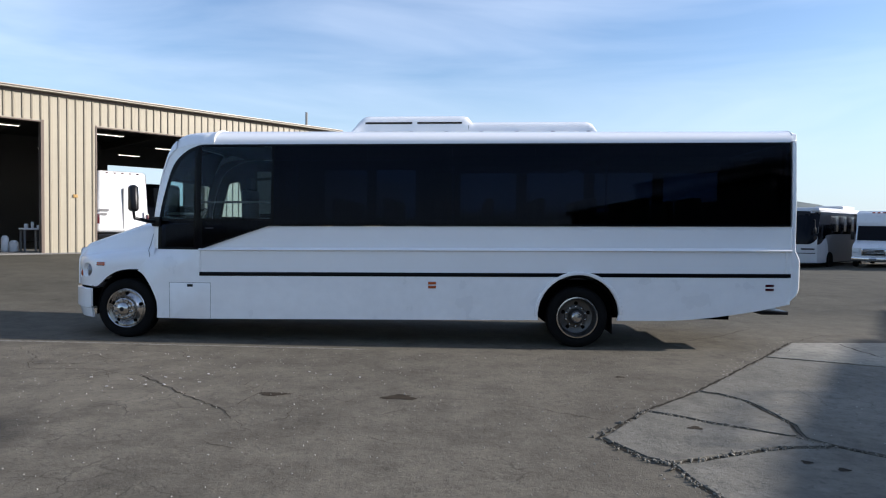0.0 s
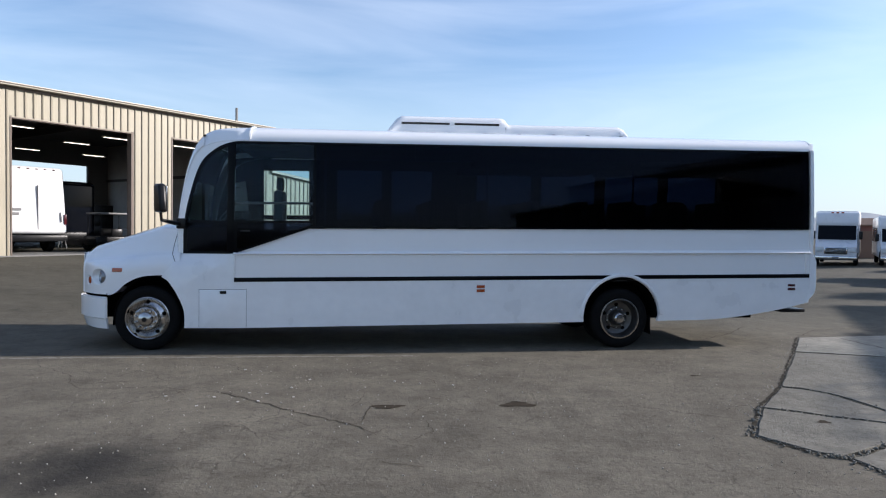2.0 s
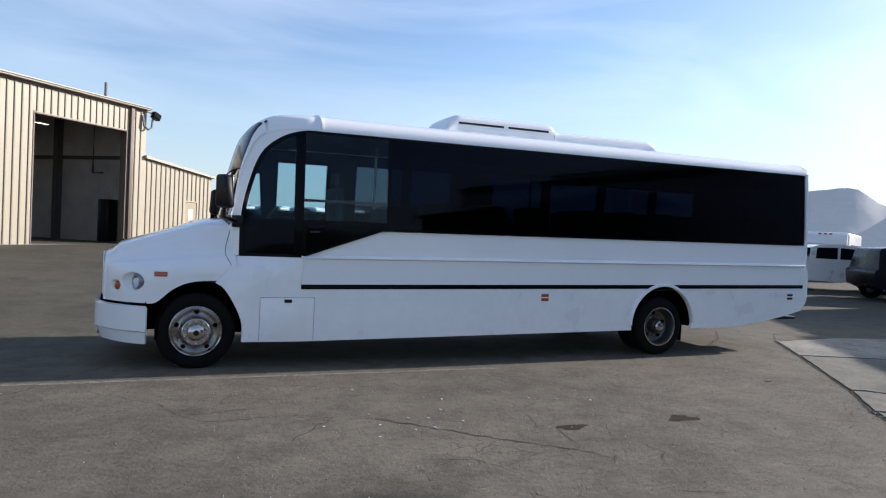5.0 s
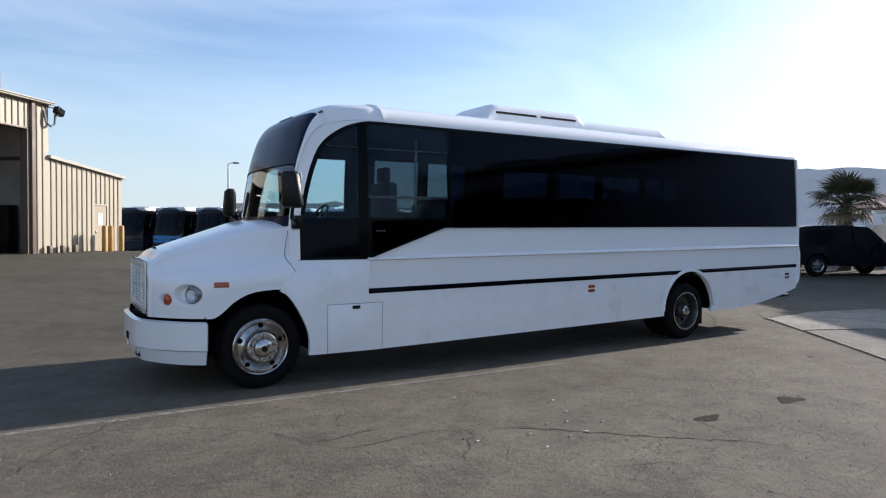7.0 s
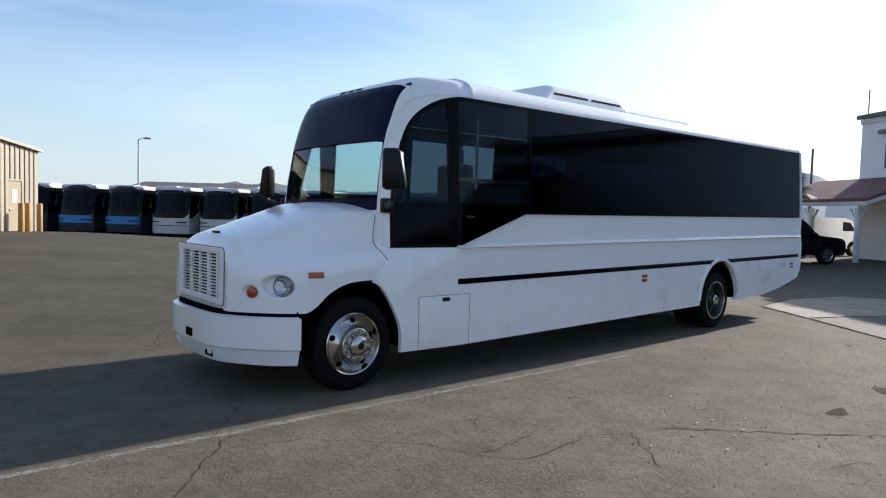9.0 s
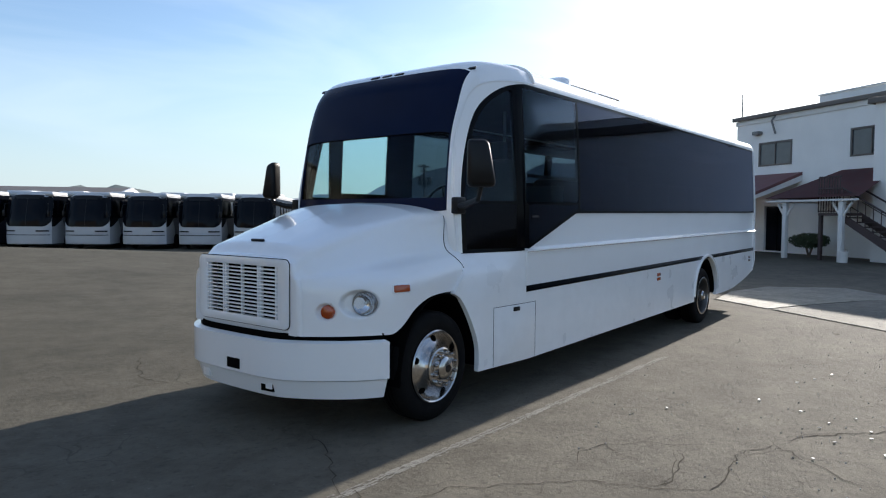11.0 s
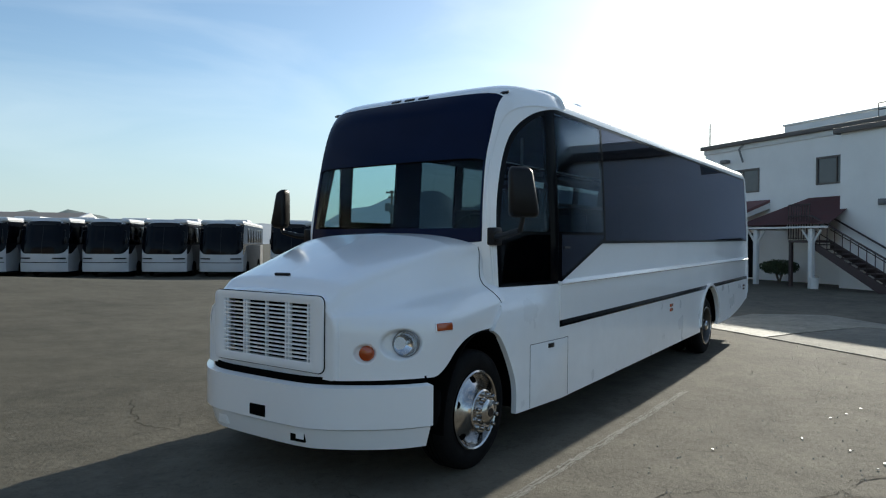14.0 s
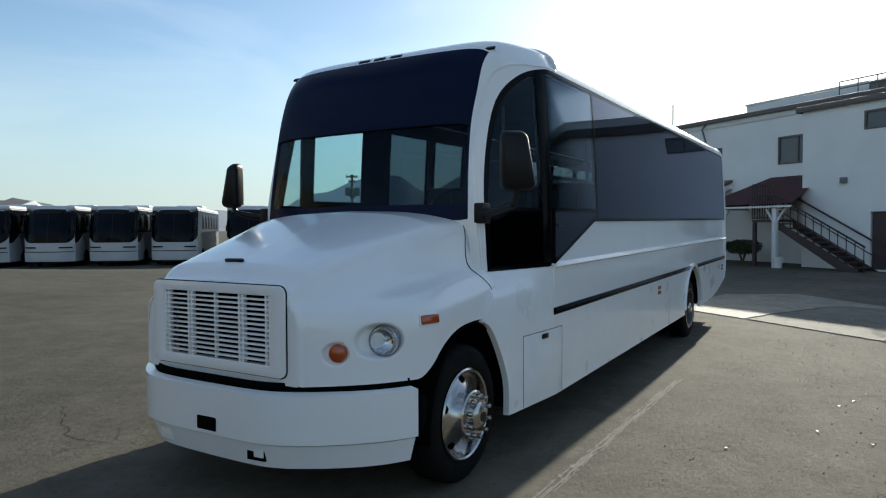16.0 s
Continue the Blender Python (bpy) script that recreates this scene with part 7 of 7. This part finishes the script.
def build_panel_van():
    x, y = 29.0, 18.6
    c = local_thing("panel_van", Matrix.Translation((x, y, ground_z(x, y))) @ pose(0, 0, 0, 0, 0, -25), "white panel van parked under the awning", "van")
    out = [(-2.3, 0.45), (-2.35, 1.75), (-2.1, 1.95), (0.9, 1.95), (1.3, 1.85), (1.75, 1.25), (2.3, 1.05), (2.35, 0.45)]
    low = arc(1.5, 0.36, 0.42, 0, 180, 8) + arc(-1.5, 0.36, 0.42, 0, 180, 8)
    part("body", prism(bmesh.new(), out + low, -0.92, 0.92, bev=0.05), M_VANWHITE, c)
    for s in (-1, 1):
        part("side_window", prism(bmesh.new(), [(0.75, 1.28), (0.75, 1.75), (1.22, 1.72), (1.6, 1.28)], s * 0.925, s * 0.89), M_DARKGLASS, c)
        for xx in (-1.5, 1.5):
            wheel_at(c, xx, s * 0.92, 0.36)
    part("windscreen", prism(bmesh.new(), [(1.31, 1.83), (1.74, 1.27), (1.76, 1.28), (1.33, 1.85)], -0.8, 0.8), M_DARKGLASS, c)


build_panel_van()


# ---- palm, poles, far buildings, hills ----
def build_palm():
    x, y = 22.4, 17.9
    palm = local_thing("palm_tree", Matrix.Translation((x, y, ground_z(x, y))), "short fan palm with a shaggy green crown", "palm tree")
    rng = random.Random(21)
    bm = bmesh.new()
    tube(bm, [(0, 0, 0), (0.03, 0.02, 0.9), (0.0, 0.05, 1.9), (0.04, 0.03, 2.8)], [0.30, 0.27, 0.28, 0.24], 14)
    for i in range(90):
        a, z = rng.uniform(0, 6.28), rng.uniform(0.2, 2.75)
        m = Matrix.Translation((0.27 * math.cos(a), 0.27 * math.sin(a), z)) @ pose(0, 0, 0, 0, 35, math.degrees(a))
        box(bm, -0.02, 0.10, -0.05, 0.05, -0.02, 0.03, m=m)
    part("trunk", bm, M_BARK, palm, "rough brown trunk")
    m_frond = mat("palm_frond", (0.075, 0.076, 0.040), 0.6, vary=0.4, scale=3, fine=25)
    m_dry = mat("dry_frond", (0.26, 0.20, 0.11), 0.8, vary=0.3, scale=3, fine=25)
    for i in range(66):
        dry = i >= 57
        az = i * 2.4 + rng.uniform(-0.3, 0.3)
        up = rng.uniform(-48, -18) if dry else rng.uniform(-15, 85)
        stem = rng.uniform(0.55, 0.95)
        m = Matrix.Translation((0.03, 0.03, 2.8)) @ pose(0, 0, 0, 0, 0, math.degrees(az)) @ pose(0, 0, 0, 0, -up, 0)
        bm = bmesh.new()
        tube(bm, [m @ Vector((0, 0, 0)), m @ Vector((stem, 0, -0.05))], [0.02, 0.012], 5)
        n = 17
        for k in range(n):
            f = radians(-88 + 176 * k / (n - 1)) + rng.uniform(-0.05, 0.05)
            l = rng.uniform(0.72, 0.95) * (0.75 + 0.25 * math.cos(f))
            d = Vector((math.cos(f), math.sin(f), 0))
            q = Vector((-d.y, d.x, 0)) * 0.030
            base, mid_, tip = Vector((stem, 0, -0.05)), Vector((stem, 0, -0.04)) + d * l * 0.6, Vector((stem, 0, -0.05)) + d * l + Vector((0, 0, -0.22 * l - rng.uniform(0, 0.1)))
            v = [bm.verts.new(m @ p) for p in (base - q * 0.3, mid_ - q, tip, mid_ + q, base + q * 0.3)]
            bm.faces.new(v)
        part("frond", bm, m_dry if dry else m_frond, palm, smooth=0)


build_palm()


def build_poles():
    x, y = 45.4, 52.5
    pole = local_thing("utility_pole", Matrix.Translation((x, y, 0.0)), "dark wooden utility pole with transformers and wires", "utility pole")
    part("shaft", tube(bmesh.new(), [(0, 0, -0.3), (0, 0, 7.5)], [0.17, 0.11], 10), M_BARK, pole)
    for z, w in ((7.25, 0.62), (6.75, 0.38)):
        part("crossarm", boxed(-w, w, -0.06, 0.06, z - 0.07, z + 0.07, m=pose(0, 0, 0, 0, 0, -40)), M_BARK, pole)
        for k in range(4):
            part("insulator", lathe(bmesh.new(), [(0.05, 0), (0.06, 0.08), (0.03, 0.16), (0.002, 0.17)], pose(0, 0, 0, 0, 0, -40) @ Matrix.Translation((-w + 0.1 + k * (2 * w - 0.2) / 3, 0, z + 0.07)), 8), M_GREY, pole)
    for dx in (-0.40, 0.40, 0.0):
        part("transformer", lathe(bmesh.new(), [(0.002, 5.25), (0.28, 5.25), (0.31, 5.30), (0.31, 6.08), (0.28, 6.12), (0.002, 6.14)], pose(0, 0, 0, 0, 0, -40) @ Matrix.Translation((dx * 1.2, -0.35, -0.2 * (dx == 0))), 14), M_GREY, pole, "grey transformer can")
    for z, o in ((7.4, -0.5), (7.4, 0.5), (6.4, 0.0)):
        bm = tube(bmesh.new(), [(o * 0.76 + t * 0.64 * 40, -o * 0.64 + t * 0.76 * 40, z - 1.6 * (1 - (2 * t - 1) ** 2) * (1 if t >= 0 else 1)) for t in [i / 10 for i in range(11)]], 0.010, 5)
        part("wire", bm, M_PLASTIC, pole)
    x, y = 9.5, 69.0
    lamp = local_thing("light_pole", Matrix.Translation((x, y, ground_z(x, y))), "tall white yard light pole with one lamp head", "street lamp")
    part("shaft", tube(bmesh.new(), [(0, 0, -0.2), (0, 0, 8.2)], [0.13, 0.09], 10), M_VANWHITE, lamp)
    part("arm", tube(bmesh.new(), [(0, 0, 8.1), (0.15, -0.11, 8.28), (0.45, -0.33, 8.32)], 0.045, 8), M_VANWHITE, lamp)
    part("lamp_head", boxed(0.35, 0.90, -0.62, -0.28, 8.22, 8.37, 0.05), M_GREY, lamp)
    x, y = 57.7, 29.7
    p2 = local_thing("utility_pole", Matrix.Translation((x, y, 0.0)), "plain dark wooden pole beyond the palm", "utility pole")
    part("shaft", tube(bmesh.new(), [(0, 0, -0.3), (0, 0, 8.8)], [0.14, 0.10], 8), M_BARK, p2)


build_poles()


def build_far_buildings():
    M_TAN = mat("tan_block_wall", (0.34, 0.26, 0.19), 0.85, vary=0.08, scale=0.8)
    M_BROWN = mat("brown_fascia", (0.16, 0.10, 0.07), 0.8, vary=0.1)
    kiosk = local_thing("kiosk_building", Matrix.Translation((49.2, 52.8, 0.15)) @ pose(0, 0, 0, 0, 0, -42), "small tan block building with a brown flat roof", "building")
    part("wall", boxed(-3.0, 3.0, -2.2, 2.2, -0.3, 2.5), M_TAN, kiosk)
    part("roof", boxed(-3.5, 3.5, -2.9, 2.9, 2.5, 3.25, 0.03), M_BROWN, kiosk)
    for x in (-1.8, 0.4):
        part("window", boxed(x, x + 1.0, -2.23, -2.19, 1.0, 2.0), M_DARKGLASS, kiosk)
    part("pillar", boxed(-2.9, -2.6, -2.75, -2.45, -0.3, 2.5), M_TAN, kiosk)
    M_RUST = mat("rust_red_sheet", (0.17, 0.065, 0.05), 0.8, vary=0.25, scale=1.2, fine=12)
    hut = local_thing("storage_hut", Matrix.Translation((35.3, 45.0, 0.0)) @ pose(0, 0, 0, 0, 0, -42), "rust-red sheet metal storage hut behind the motorhomes", "hut")
    part("wall", boxed(-2.2, 2.2, 0.0, 3.0, -0.3, 2.45), M_RUST, hut)
    part("roof", prism(bmesh.new(), [(-0.2, 2.45), (1.5, 2.95), (3.2, 2.45), (3.2, 2.55), (1.5, 3.07), (-0.2, 2.55)], -2.4, 2.4, axis="x"), M_BROWN, hut, smooth=0)
    part("door", boxed(-0.6, 0.5, -0.04, 0.0, 0.0, 2.1), M_BROWN, hut)
    shed = local_thing("far_shed", Matrix.Translation((22.0, 70.0, -0.2)) @ pose(0, 0, 0, 0, 0, -42), "long low shed with a white-edged roof behind the coaches", "building")
    part("wall", boxed(-14.0, -1.0, 0, 8, -0.3, 3.7), M_DARKWALL, shed)
    part("roof", prism(bmesh.new(), [(-0.6, 3.75), (4.0, 4.55), (8.6, 3.75), (8.6, 3.95), (4.0, 4.75), (-0.6, 3.95)], -14.4, -0.9, axis="x"), M_CAP, shed, smooth=0)
    part("eave_strip", boxed(-14.4, -0.9, -0.68, -0.60, 3.72, 3.98), M_COACH, shed)
    part("gable", prism(bmesh.new(), [(-0.6, 3.3), (-0.6, 3.98), (4.0, 4.78), (8.6, 3.98), (8.6, 3.3)], -0.9, -0.7, axis="x"), M_COACH, shed, "white gable end", smooth=0)
    part("door", boxed(-6, -3, -0.03, 0.0, 0.0, 2.6), M_DARKROOF, shed)


build_far_buildings()


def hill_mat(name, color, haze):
    """Bare rock; the depth of bright air before it is put in as emission."""
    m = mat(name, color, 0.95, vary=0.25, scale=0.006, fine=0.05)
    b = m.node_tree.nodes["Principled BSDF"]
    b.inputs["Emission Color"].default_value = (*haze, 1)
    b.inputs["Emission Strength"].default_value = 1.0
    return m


def build_hills():

    def ridge(name, dist, table, seed, m, a0, a1, rough):
        bm = bmesh.new()
        cols = []
        n = 220
        for i in range(n + 1):
            az = a0 + (a1 - a0) * i / n
            el = lerp_table(table, az) + rough * (noise.fractal(Vector((az * 0.35, seed, 0)), 1.0, 2.0, 5) )
            h = dist * math.tan(radians(max(0.15, el)))
            c, s = math.cos(radians(az)), math.sin(radians(az))
            col = []
            for k in range(7):
                f = k / 6
                d = dist * (0.82 + 0.18 * f + 0.02 * noise.noise(Vector((az * 0.6, f * 4, seed))))
                col.append(bm.verts.new((d * c, d * s, -8 + (h + 8) * f ** 1.2)))
            cols.append(col)
        for p, q in zip(cols, cols[1:]):
            for k in range(6):
                bm.faces.new((p[k], q[k], q[k + 1], p[k + 1]))
        single(name, bm, m, "bare hazy grey-blue desert hills on the horizon", "hill", kind="structure")
    near_table = [(-60, 1.0), (-20, 2.0), (5, 3.0), (15, 3.2), (18.3, 3.42), (19.4, 3.30), (20.1, 3.69), (21.8, 4.17), (23.2, 4.58), (25.4, 4.85), (27.1, 4.92), (28.6, 4.84), (29.6, 5.0), (31, 4.4), (32.7, 3.35), (34, 3.6), (35.5, 4.65), (36.9, 4.70), (39.6, 4.25), (41.7, 3.35), (43.3, 3.08), (44.2, 2.75), (45.8, 1.75), (48, 1.35), (50.6, 1.75), (52, 1.55), (56, 0.9), (65, 0.4), (80, 0.2)]
    far_table = [(40, 0.4), (50, 0.9), (58, 1.45), (61.8, 1.62), (62.6, 2.1), (63.8, 2.28), (64.8, 2.50), (65.4, 2.2), (66, 1.95), (66.9, 2.32), (68.5, 2.1), (69.6, 1.7), (72, 1.2), (76, 0.9), (82, 0.8), (95, 0.6), (120, 0.9), (150, 1.4), (180, 1.0), (230, 0.8), (300, 1.0)]
    ridge("hills", 1500, near_table, 3.0, hill_mat("hazed_hill", (0.16, 0.15, 0.15), (0.105, 0.135, 0.175)), -60, 80, 0.10)
    ridge("far_hills", 2400, far_table, 8.0, hill_mat("hazed_far_hill", (0.07, 0.075, 0.07), (0.055, 0.075, 0.08)), 40, 300, 0.10)


build_hills()
